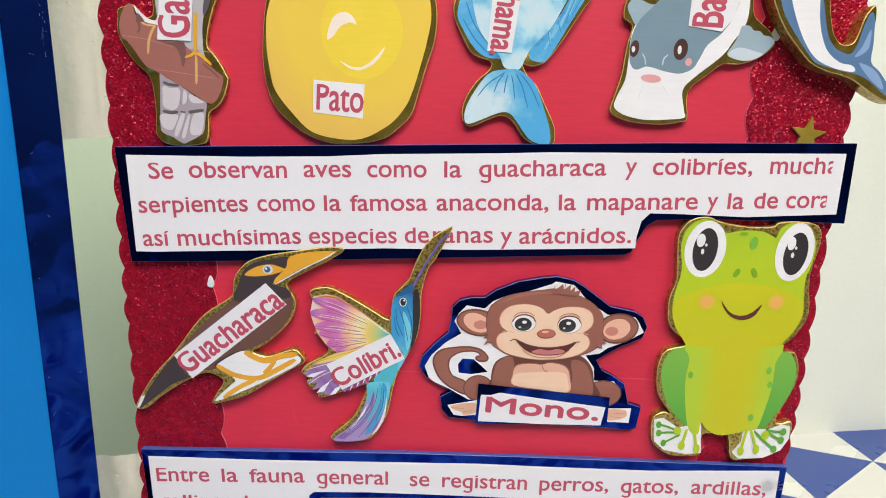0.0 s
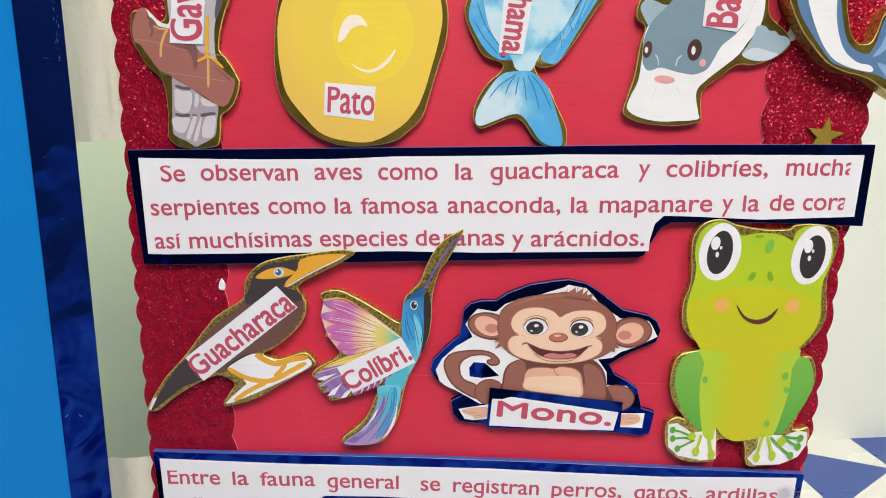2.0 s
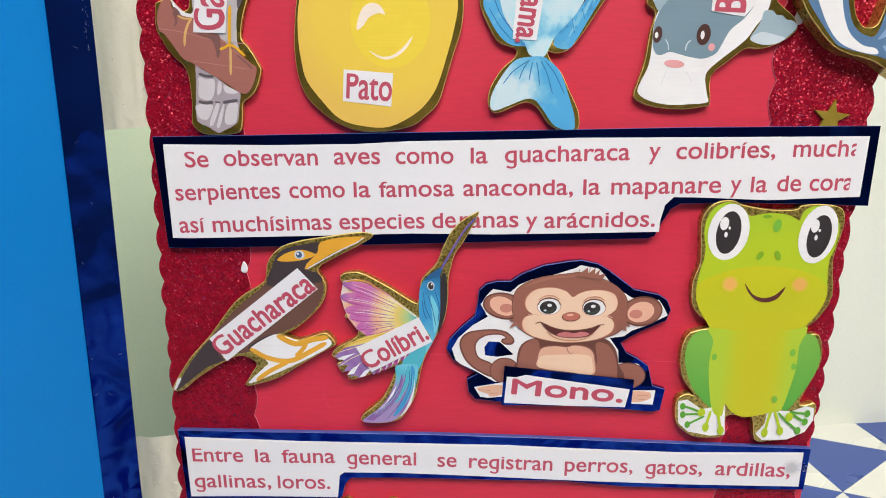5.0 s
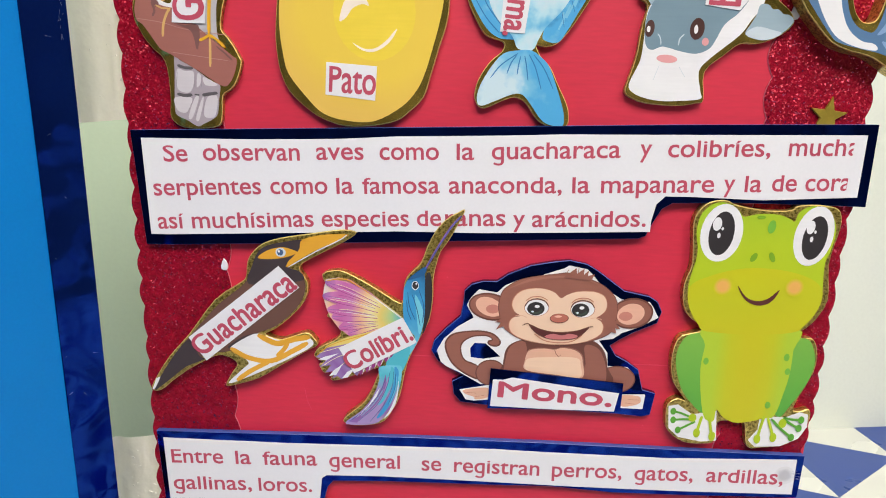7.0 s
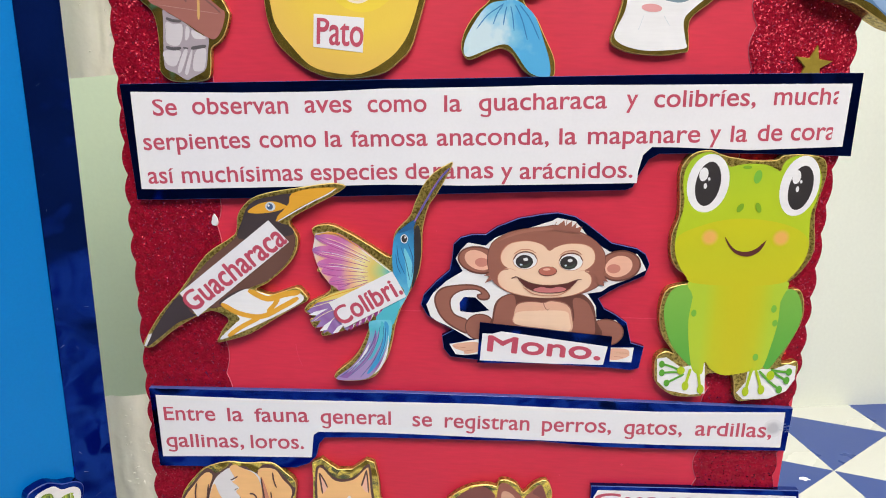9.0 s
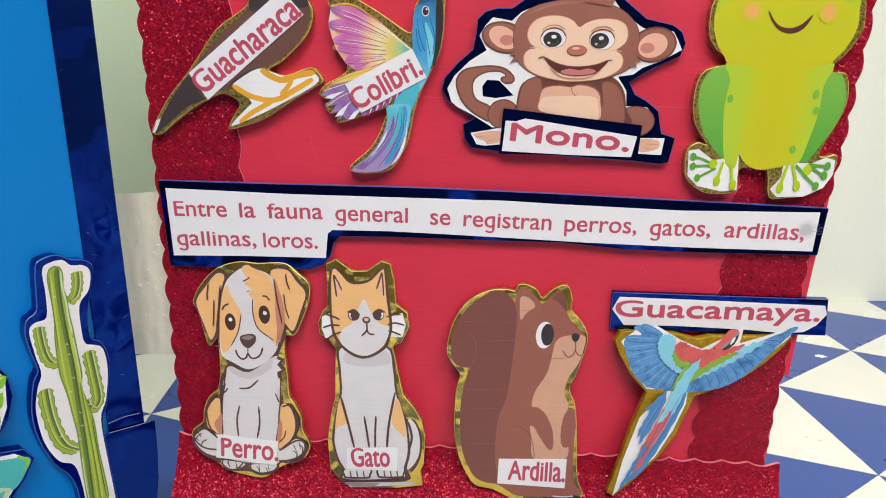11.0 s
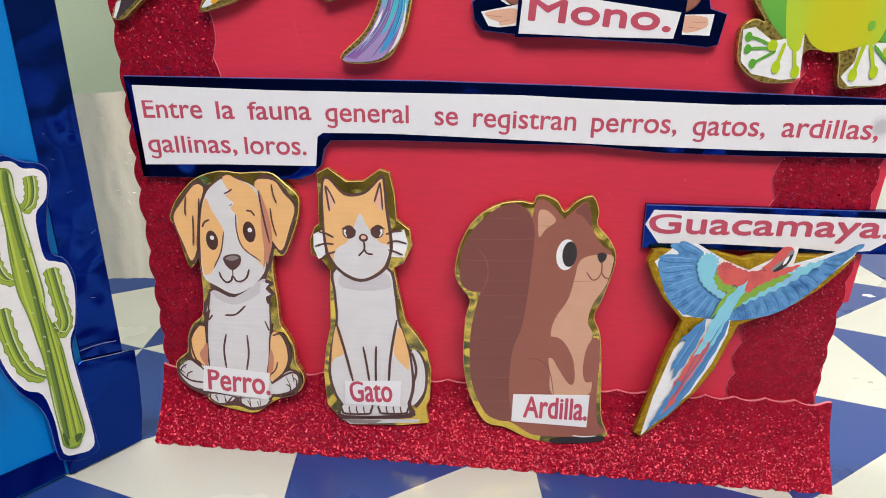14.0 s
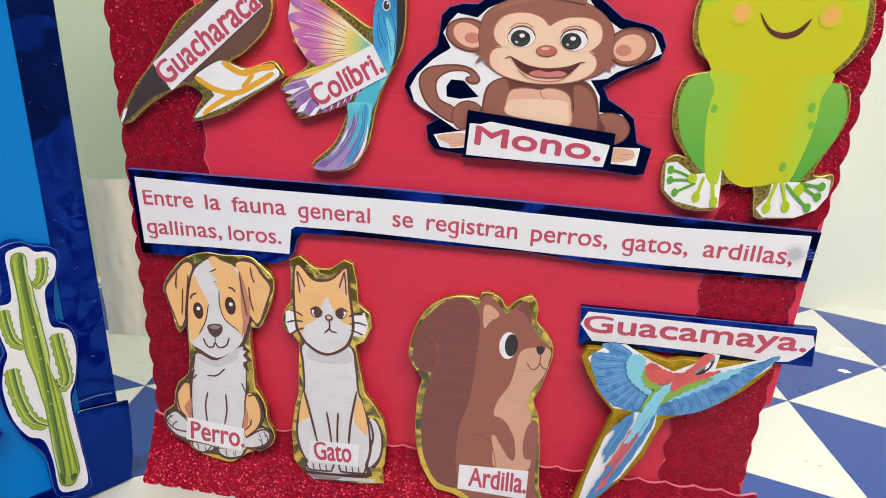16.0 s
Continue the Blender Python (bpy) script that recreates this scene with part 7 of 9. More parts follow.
card.line("ink_brown", 0.64, [(-12.8, -52.8), (-4.9, -52.6), (4.9, -51.6), (15.6, -50.1)])
card.tag([(-12.2, -35.6), (12.4, -33.6), (12, -46.2), (-12.3, -46.7)], False)
card.word("Gato", -9.6, -45.2, 8.6, -44.0, 9.6, 0.24)
card.done()

card = Cutout("squirrel_cutout", "brown squirrel paper cutout with gold edge, a dark reflection painted on it", "paper cutout", 17, 66, "gold", LOWER, 2)
card.backing([(-34.5, 23.3), (-33, 31.9), (-29.4, 40.4), (-24.5, 46.1), (-16.9, 50.3), (-9.3, 51.3), (-5.4, 50.7), (-4.3, 53.5), (-0.6, 54), (4.2, 51.8), (7, 48), (11, 52.2), (17.1, 54.7), (20.1, 48.8), (20.1, 43.4), (24.9, 38.3), (28, 33), (28.5, 27.5), (26.7, 19), (24.8, 11.7), (22.7, 5.8), (23.9, 1.6), (26.2, -4.1), (28.4, -21.9), (29.6, -35.6), (31.1, -43.3), (33.6, -48.8), (31.9, -51.1), (21.1, -54.3), (10, -55.3), (0.1, -54), (-9.9, -49.4), (-18.5, -47.6), (-24.5, -38.6), (-27.7, -29.5), (-29.6, -17.4), (-29.5, 0.6), (-28, 8.9), (-32.3, 14.9), (-34.3, 19.1)], True)
card.motif("body")
card.fill("squirrel", [(-32.6, 23.5), (-31.7, 31.9), (-26.8, 40.5), (-19.4, 47.8), (-11.8, 50.4), (-6.5, 47.2), (-5.3, 45.1), (-4.2, 51.3), (-1.7, 52.6), (2.2, 50.4), (6.4, 45.8), (7.2, 45.3), (11.2, 49.6), (14.8, 52.4), (17.2, 47.2), (18.2, 41.9), (22.6, 35.4), (26.2, 32.9), (27.2, 27.4), (25.9, 18.9), (22.2, 11.5), (20.2, 4.2), (22.1, -3), (25.7, -7.1), (26.8, -19), (27.3, -31.1), (29, -43.5), (32.9, -47.9), (23.6, -50.9), (11.2, -52), (1.4, -51.6), (-7.3, -46.6), (-17.2, -44.3), (-22.3, -36.9), (-25.5, -27.8), (-27, -14.1), (-26.7, -2.2), (-24.6, 9.7), (-24.2, 12.6), (-28.2, 13.2), (-31.8, 16.4)])
card.motif("tail")
card.fill("squirrel_tail", [(-32.6, 23.5), (-31.7, 31.9), (-26.8, 40.5), (-19.4, 47.8), (-11.8, 50.4), (-7.3, 47.7), (-4.3, 41.9), (-3.8, 33.7), (-4.5, 16.8), (-6, -0.6), (-9.3, -12.8), (-9.6, -31.1), (-8, -45.1), (-17.2, -44.3), (-22.3, -36.9), (-25.5, -27.8), (-27, -14.1), (-26.7, -2.2), (-24.6, 9.7), (-23.4, 13.2), (-28.2, 13.2), (-31.8, 16.4)])
card.line("squirrel", 0.32, [(-25.6, 30.9), (-22.2, 27), (-21.1, 20), (-22.9, 13.3)])
card.fill("squirrel_tail", [(11.1, 48.2), (14.8, 51.9), (17, 47.2), (17.9, 42.4), (14.3, 46.3)])
card.motif("ear")
card.fill("squirrel_light", [(-2.7, 47.9), (0.4, 48.1), (4, 44.3), (0.4, 40.8), (-2, 37.4), (-2.9, 43.3)])
card.motif("eye")
card.oval("white", 9.1, 30.7, 3.87, 6.39, -2)
card.oval("charcoal", 10.4, 31, 2.83, 5.27, 0)
card.motif("chest")
card.fill("squirrel_light", [(13.4, 22.3), (14.3, 27.7), (17.9, 30.7), (26.8, 31.5), (27.3, 26), (25.5, 18.3), (21.5, 10.6), (20.3, 2.8), (22.7, -2.9), (21.2, -13.4), (21.5, -24), (24.1, -22.5), (23.5, -30.5), (9.1, -31.7), (6.9, -20.6), (5.9, -14.6), (8.4, -15), (14.5, -24.5), (16.8, -25.9), (16.6, -16.8), (13.4, -9.5), (9.6, -6), (6, -4.5), (7, 3.2), (11.6, 12.2)])
card.motif("arm")
card.fill("squirrel", [(-0.3, -6.7), (6, -4.8), (10.4, -5.9), (14.3, -11), (17.1, -19.7), (17.1, -25.8), (14.6, -25.4), (10, -18.8), (7, -14.5), (1.7, -15.5)])
card.fill("squirrel", [(20.7, -10.5), (22.8, -5), (25.6, -5.6), (27, -19), (25.3, -23.6), (22.1, -24.5), (20.4, -19.5)])
card.line("squirrel_tail", 0.32, [(-2.4, -15.2), (3.1, -16.3), (7, -21.2), (9.4, -31.7)])
card.motif("nose")
card.fill("charcoal", [(21.2, 31.7), (23.2, 32.4), (24.8, 31.4), (24.2, 29.1), (22.8, 28.2), (21.6, 29.5)])
card.line("squirrel_tail", 0.52, [(23.2, 28.8), (23.4, 24.4), (22.1, 21.5), (20, 21), (17.7, 24)])
card.line("squirrel_tail", 0.52, [(23.4, 24.4), (24.9, 22.2), (26.7, 21.8)])
card.motif("print_line")
card.line("squirrel_line", 0.15, [(-25.1, 43.9), (-16.3, 44.2), (-7.6, 44.4)])
card.line("squirrel_line", 0.15, [(-31, 35), (-17.4, 35.6), (-3.9, 36.2)])
card.line("squirrel_line", 0.15, [(-31.1, 26.1), (-12.5, 27), (6, 28)])
card.line("squirrel_line", 0.15, [(-24.4, 17.8), (-2.3, 19), (19.6, 20.2)])
card.line("squirrel_line", 0.15, [(-25.4, 11.4), (-6.8, 12.4), (11.5, 13.4)])
card.line("squirrel_line", 0.15, [(-26.9, 2), (-9.2, 2.9), (8.3, 3.9)])
card.line("squirrel_line", 0.15, [(-27, -7.5), (-10.2, -6.6), (6.4, -5.6)])
card.line("squirrel_line", 0.15, [(-26, -17.1), (-12.8, -16.4), (0.3, -15.6)])
card.line("squirrel_line", 0.15, [(-26.2, -25.7), (-14, -25), (-1.8, -24.3)])
card.line("squirrel_line", 0.15, [(-24, -37), (-14.6, -36.5), (-5.2, -36)])
card.line("squirrel_line", 0.15, [(-8.4, 36.4), (4.1, 37), (16.6, 37.5)])
card.line("squirrel_line", 0.15, [(-3.6, 41.9), (8, 42.4), (19.4, 42.8)])
# dark reflection in the gold foil, painted along its lower edge
card.motif("dark_reflection")
card.fill("charcoal", [(9.9, -53.7), (19.4, -51.3), (31.8, -50.2), (30.6, -52.5), (19.7, -54.5), (12.2, -55.1)])
card.line("white", 0.55, [(19.1, -50.7), (23.6, -50.9), (29, -50.1)])
card.tag([(-7.6, -32.5), (24.3, -30.5), (24.5, -46.1), (-7.6, -45.7)], False)
card.word("Ardilla.", -2.6, -43.1, 24.0, -42.6, 10.0, 0.24)
card.done()

card = Cutout("name_label", "white strip on navy foil reading Guacamaya", "paper label", 102, 110, "navy", BOARD, 1.2)
card.backing([(-47.3, 7.8), (45.9, 9.6), (48.3, -7.6), (-46.5, -9.9)], False)
card.tag([(-44.1, 5.9), (-19.7, 6.2), (44.9, 6.7), (46.5, 2.5), (43.1, -2.7), (38.3, -6.3), (29.7, -7.4), (12, -6.6), (-18, -6.6), (-40.7, -7.5), (-46.7, -0.1)], False)
card.word("Guacamaya.", -45, -3.3, 43.6, -0.7, 7.4, 0.3)
card.done()

card = Cutout("macaw_cutout", "blue and red macaw paper cutout on gold glitter card", "paper cutout", 96, 60, "goldglitter", LOWER, 3.2)
card.backing([(-38.7, 36.1), (-36.9, 40.6), (-33.7, 41.1), (-27.4, 40.9), (-12.7, 41.3), (-3.2, 39.2), (2.3, 40.9), (15.3, 41.5), (23.8, 41.8), (37.8, 42.4), (33.8, 36), (28.1, 29.3), (20, 22.1), (8.2, 15.6), (-0.1, 11.6), (-2.4, 4.2), (-6.2, -8.3), (-12.6, -19.9), (-21.8, -32), (-31.2, -42.3), (-34.7, -40.4), (-30.2, -21.4), (-27.2, -5.9), (-23.6, 6.4), (-22, 12), (-30.1, 20.5), (-35.7, 29.4)], False)
card.motif("paper")
card.fill("white", [(-36, 36.3), (-28, 43.9), (-21.3, 44.6), (-10.1, 38.5), (-0.3, 34.8), (7.2, 39.6), (12, 45.1), (16.5, 44.8), (15.8, 38.3), (25.9, 42.2), (39.5, 48.1), (36.3, 41.5), (27.6, 32.3), (17.8, 21.9), (7.1, 16.1), (-3.7, 13.3), (-3.7, 7.9), (-7.8, -5.8), (-14.4, -20.1), (-31.8, -41.7), (-29, -22.8), (-23.6, -0.3), (-13.2, 13.8), (-22.2, 14), (-30.4, 23.3), (-31.7, 29.7)], False)
card.motif("wing")
card.shade("macaw_plume", "macaw_dark macaw_blue macaw_mid macaw_blue", None, None, 0, 140)
card.shade("macaw_down", "macaw_teal macaw_teal macaw_pale", None, None, 0, 150)
card.shade("macaw_coat", "macaw_rose macaw_red macaw_red", None, None, 0, 120)
card.fill("macaw_plume", [(-27.6, 44.1), (-31.0, 42.8), (-27.4, 39.9), (-34.1, 37.5), (-34.1, 33.0), (-32.3, 28.5), (-30.7, 24.6), (-28.8, 21.0), (-25.5, 17.6), (-21.3, 15.0), (-13.7, 13.8), (-5.2, 14.2), (-6.0, 21.9), (-12.7, 25.3), (-17.9, 31.2), (-19.0, 39.6)])
card.motif("feather")
card.fill("macaw_plume", [(-27.6, 44.3), (-27.4, 43.1), (-25.1, 41.3), (-19.1, 39.3), (-18.4, 41.3), (-24.0, 44.5), (-26.8, 45.0)])
card.line("macaw_dark", 0.33, [(-27.6, 43.3), (-25.0, 41.4), (-19.9, 39.7)])
card.line("macaw_pale", 0.22, [(-26.6, 44.2), (-23.0, 42.8), (-19.1, 40.8)])
card.motif("feather")
card.fill("macaw_plume", [(-34.4, 37.9), (-33.5, 36.8), (-29.2, 36.0), (-19.8, 36.7), (-20.0, 38.8), (-29.5, 39.6), (-33.6, 38.9)])
card.line("macaw_dark", 0.33, [(-33.8, 36.9), (-29.2, 36.2), (-21.3, 36.7)])
card.line("macaw_pale", 0.22, [(-33.0, 38.2), (-27.2, 38.4), (-20.6, 38.1)])
card.motif("feather")
card.fill("macaw_plume", [(-34.1, 33.0), (-33.0, 32.1), (-28.8, 32.1), (-19.9, 34.3), (-20.4, 36.4), (-29.6, 35.6), (-33.5, 34.3)])
card.line("macaw_dark", 0.33, [(-33.3, 32.2), (-28.8, 32.2), (-21.3, 34.1)])
card.line("macaw_pale", 0.22, [(-32.8, 33.6), (-27.2, 34.8), (-20.9, 35.6)])
card.motif("feather")
card.fill("macaw_plume", [(-32.5, 28.8), (-31.4, 28.0), (-27.4, 28.5), (-19.3, 31.9), (-20.0, 34.0), (-28.6, 32.0), (-32.1, 30.1)])
card.line("macaw_dark", 0.33, [(-31.7, 28.1), (-27.4, 28.7), (-20.6, 31.5)])
card.line("macaw_pale", 0.22, [(-31.3, 29.6), (-26.3, 31.5), (-20.4, 33.1)])
card.motif("feather")
card.fill("macaw_plume", [(-31.1, 24.8), (-29.9, 24.2), (-26.0, 25.3), (-18.5, 29.9), (-19.5, 31.9), (-27.6, 28.6), (-30.8, 26.2)])
card.line("macaw_dark", 0.33, [(-30.2, 24.2), (-26.1, 25.4), (-19.7, 29.3)])
card.line("macaw_pale", 0.22, [(-30.0, 25.8), (-25.3, 28.5), (-19.8, 31.0)])
card.motif("feather")
card.fill("macaw_plume", [(-29.0, 21.2), (-27.7, 20.7), (-24.1, 22.4), (-17.3, 28.1), (-18.5, 30.0), (-26.1, 25.5), (-28.9, 22.6)])
card.line("macaw_dark", 0.33, [(-28.0, 20.7), (-24.1, 22.5), (-18.4, 27.3)])
card.line("macaw_pale", 0.22, [(-28.1, 22.3), (-23.7, 25.7), (-18.6, 28.9)])
card.motif("feather")
card.fill("macaw_plume", [(-26.1, 17.8), (-24.8, 17.5), (-21.5, 19.7), (-15.6, 26.3), (-17.0, 28.0), (-23.8, 22.5), (-26.3, 19.2)])
card.line("macaw_dark", 0.33, [(-25.1, 17.4), (-21.6, 19.7), (-16.6, 25.3)])
card.line("macaw_pale", 0.22, [(-25.4, 19.0), (-21.6, 23.0), (-17.0, 26.9)])
card.motif("feather")
card.fill("macaw_plume", [(-22.7, 15.2), (-21.4, 15.0), (-18.4, 17.5), (-13.7, 24.7), (-15.3, 26.2), (-21.1, 20.1), (-23.0, 16.6)])
card.line("macaw_dark", 0.33, [(-21.6, 14.9), (-18.5, 17.6), (-14.5, 23.7)])
card.line("macaw_pale", 0.22, [(-22.1, 16.5), (-19.0, 20.8), (-15.2, 25.2)])
card.motif("feather")
card.fill("macaw_plume", [(-18.3, 14.1), (-17.1, 14.1), (-14.8, 16.5), (-11.7, 23.4), (-13.4, 24.7), (-17.7, 18.7), (-18.8, 15.4)])
card.line("macaw_dark", 0.33, [(-17.3, 13.9), (-14.9, 16.6), (-12.2, 22.4)])
card.line("macaw_pale", 0.22, [(-18.0, 15.3), (-15.9, 19.5), (-13.1, 23.8)])
card.motif("feather")
card.fill("macaw_plume", [(-13.7, 13.8), (-12.5, 13.8), (-10.9, 16.1), (-9.4, 22.2), (-11.3, 23.2), (-14.1, 17.8), (-14.4, 14.9)])
card.line("macaw_dark", 0.33, [(-12.7, 13.7), (-11.0, 16.1), (-9.7, 21.3)])
card.line("macaw_pale", 0.22, [(-13.7, 14.9), (-12.5, 18.5), (-10.8, 22.4)])
card.motif("feather")
card.fill("macaw_plume", [(-9.1, 13.7), (-8.0, 13.9), (-7.0, 15.8), (-6.9, 20.9), (-8.9, 21.5), (-10.4, 16.9), (-10.1, 14.5)])
card.line("macaw_dark", 0.33, [(-8.2, 13.8), (-7.1, 15.9), (-7.0, 20.1)])
card.line("macaw_pale", 0.22, [(-9.3, 14.6), (-9.1, 17.6), (-8.3, 20.9)])
card.motif("feather")
card.fill("macaw_plume", [(-5.2, 14.2), (-4.2, 14.5), (-3.7, 16.1), (-4.6, 19.6), (-6.7, 19.7), (-7.1, 16.1), (-6.2, 14.5)])
card.line("macaw_dark", 0.33, [(-4.3, 14.4), (-3.8, 16.1), (-4.6, 19.1)])
card.line("macaw_pale", 0.22, [(-5.6, 14.7), (-6.0, 16.9), (-6.0, 19.4)])
card.motif("wing")
card.fill("macaw_plume", [(-4.6, 13.9), (3.8, 14.8), (11.4, 17.2), (17.5, 21.1), (23.3, 26.7), (28.8, 33.4), (33.7, 39.9), (39.6, 47.5), (34.4, 45.0), (27.4, 41.5), (18.6, 35.6), (9.7, 28.6), (0.5, 22.7), (-5.3, 19.4)])
card.motif("feather")
card.fill("macaw_plume", [(-3.8, 14.0), (-2.7, 14.5), (-2.3, 16.2), (-3.6, 19.3), (-5.8, 19.1), (-6.1, 15.9), (-5.0, 14.3)])
card.line("macaw_dark", 0.28, [(-2.7, 14.3), (-2.4, 16.2), (-3.5, 19.0)])
card.line("macaw_pale", 0.2, [(-4.1, 14.5), (-4.7, 16.8)])
card.motif("feather")
card.fill("macaw_plume", [(0.7, 14.4), (1.6, 15.3), (1.6, 17.5), (-0.5, 21.1), (-2.6, 20.5), (-2.0, 16.4), (-0.6, 14.6)])
card.line("macaw_dark", 0.28, [(1.7, 15.1), (1.4, 17.5), (-0.3, 20.8)])
card.line("macaw_pale", 0.2, [(0.3, 15.0), (-1.0, 17.8)])
card.motif("feather")
card.fill("macaw_plume", [(5.1, 15.2), (5.9, 16.3), (5.5, 18.9), (2.9, 22.9), (0.8, 22.0), (2.1, 17.4), (3.8, 15.3)])
card.line("macaw_dark", 0.28, [(6.0, 16.0), (5.3, 18.8), (3.0, 22.5)])
card.line("macaw_pale", 0.2, [(4.6, 15.9), (2.9, 19.0)])
card.motif("feather")
card.fill("macaw_plume", [(9.2, 16.4), (9.9, 17.5), (9.3, 20.4), (6.2, 24.7), (4.2, 23.6), (6.0, 18.7), (7.9, 16.5)])
card.line("macaw_dark", 0.28, [(10.0, 17.3), (9.1, 20.3), (6.4, 24.3)])
card.line("macaw_pale", 0.2, [(8.6, 17.1), (6.6, 20.5)])
card.motif("feather")
card.fill("macaw_plume", [(13.2, 18.2), (13.8, 19.4), (12.9, 22.3), (9.4, 26.6), (7.6, 25.4), (9.8, 20.3), (11.9, 18.2)])
card.line("macaw_dark", 0.28, [(13.9, 19.2), (12.7, 22.2), (9.7, 26.2)])
card.line("macaw_pale", 0.2, [(12.6, 18.8), (10.3, 22.3)])
card.motif("feather")
card.fill("macaw_plume", [(16.7, 20.5), (17.2, 21.8), (16.1, 24.6), (12.5, 28.5), (10.7, 27.2), (13.2, 22.4), (15.4, 20.5)])
card.line("macaw_dark", 0.28, [(17.3, 21.6), (16.0, 24.5), (12.7, 28.1)])
card.line("macaw_pale", 0.2, [(16.0, 21.1), (13.5, 24.3)])
card.motif("feather")
card.fill("macaw_plume", [(20.0, 23.4), (20.4, 24.7), (19.1, 27.3), (15.2, 30.5), (13.6, 29.0), (16.5, 24.6), (18.8, 23.1)])
card.line("macaw_dark", 0.28, [(20.5, 24.5), (18.9, 27.1), (15.5, 30.2)])
card.line("macaw_pale", 0.2, [(19.3, 23.9), (16.6, 26.6)])
card.motif("feather")
card.fill("macaw_plume", [(23.1, 26.4), (23.3, 27.8), (21.7, 30.1), (17.6, 32.7), (16.3, 30.9), (19.6, 27.1), (22.0, 26.0)])
card.line("macaw_dark", 0.28, [(23.4, 27.6), (21.6, 30.0), (17.9, 32.4)])
card.line("macaw_pale", 0.2, [(22.4, 26.8), (19.5, 29.0)])
card.motif("feather")
card.fill("macaw_plume", [(25.9, 29.7), (25.9, 31.1), (24.1, 33.1), (20.0, 34.8), (19.0, 32.8), (22.5, 29.6), (24.9, 29.0)])
card.line("macaw_dark", 0.28, [(26.0, 30.9), (24.0, 32.9), (20.3, 34.6)])
card.line("macaw_pale", 0.2, [(25.2, 29.9), (22.2, 31.6)])
card.motif("feather")
card.fill("macaw_plume", [(28.4, 33.2), (28.2, 34.5), (26.3, 36.1), (22.3, 37.0), (21.7, 34.8), (25.4, 32.4), (27.6, 32.3)])
card.line("macaw_dark", 0.28, [(28.4, 34.4), (26.3, 36.0), (22.6, 36.9)])
card.line("macaw_pale", 0.2, [(27.7, 33.2), (24.8, 34.3)])
card.motif("feather")
card.fill("macaw_plume", [(30.9, 36.4), (30.5, 37.7), (28.5, 39.0), (24.6, 39.2), (24.4, 36.9), (28.2, 35.1), (30.3, 35.3)])
card.line("macaw_dark", 0.28, [(30.7, 37.6), (28.5, 38.8), (25.0, 39.1)])
card.line("macaw_pale", 0.2, [(30.3, 36.3), (27.4, 36.8)])
card.motif("feather")
card.fill("macaw_plume", [(33.4, 39.7), (32.9, 40.3), (30.8, 40.9), (27.2, 40.7), (27.3, 39.4), (31.0, 38.8), (33.0, 39.1)])
card.line("macaw_dark", 0.28, [(33.0, 40.3), (30.9, 40.8), (27.5, 40.7)])
card.line("macaw_pale", 0.2, [(32.8, 39.5), (30.1, 39.4)])
card.motif("feather")
card.fill("macaw_plume", [(36.3, 43.6), (35.6, 44.1), (33.6, 44.0), (30.4, 42.7), (30.8, 41.4), (34.4, 42.0), (36.1, 42.9)])
card.line("macaw_dark", 0.28, [(35.8, 44.2), (33.7, 43.9), (30.7, 42.7)])
card.motif("feather")
card.fill("macaw_plume", [(39.2, 47.2), (38.4, 47.6), (36.5, 47.0), (33.7, 44.8), (34.3, 43.7), (37.7, 45.1), (39.1, 46.4)])
card.line("macaw_dark", 0.28, [(38.6, 47.6), (36.6, 46.9), (33.9, 45.0)])
card.motif("down")
card.fill("macaw_down", [(-19.0, 40.4), (-18.6, 39.2), (-19.9, 38.7), (-19.5, 37.4), (-20.5, 36.5), (-19.5, 35.4), (-20.1, 34.1), (-19.0, 33.0), (-19.5, 31.6), (-18.4, 30.9), (-18.3, 29.4), (-16.9, 28.9), (-16.7, 27.2), (-15.3, 27.0), (-14.6, 25.6), (-13.1, 25.5), (-12.5, 24.0), (-11.2, 24.4), (-10.6, 22.8), (-9.4, 23.1), (-8.3, 22.2), (-8.5, 23.2), (-7.3, 23.1), (-7.7, 24.2), (-6.9, 24.8), (-8.2, 24.9), (-8.8, 26.1), (-10.0, 26.3), (-10.5, 27.4), (-11.6, 28.0), (-11.5, 29.3), (-12.5, 30.0), (-12.4, 31.1), (-13.1, 32.4), (-12.4, 33.5), (-12.9, 34.8), (-12.2, 35.9), (-13.0, 36.9), (-12.0, 37.5), (-12.7, 38.5), (-12.1, 39.7), (-13.3, 39.2), (-13.8, 40.4), (-14.8, 40.4), (-15.7, 41.6), (-16.2, 40.5), (-17.3, 41.3), (-17.8, 40.2)], False)
card.fill("macaw_down", [(-4.4, 18.1), (-3.6, 19.9), (-1.9, 19.8), (-0.8, 21.0), (0.9, 20.9), (1.9, 22.8), (4.0, 22.8), (5.1, 24.5), (7.1, 24.7), (8.4, 26.7), (10.7, 27.0), (12.0, 28.8), (14.2, 29.4), (15.5, 31.4), (17.7, 32.0), (18.8, 34.2), (21.2, 34.6), (22.4, 36.9), (24.7, 37.7), (26.1, 39.8), (28.0, 41.2), (26.5, 40.3), (24.5, 40.5), (23.1, 39.3), (21.1, 39.6), (19.8, 37.6), (17.6, 37.4), (16.3, 35.5), (14.1, 35.1), (12.7, 33.2), (10.6, 32.3), (9.3, 30.3), (7.2, 29.5), (6.2, 27.6), (4.1, 27.6), (3.0, 25.9), (0.9, 25.7), (0.4, 24.0), (-1.3, 24.2), (-1.9, 22.5), (-3.9, 22.4), (-3.2, 21.1), (-4.3, 20.6), (-3.8, 19.3)], False)
card.motif("down")
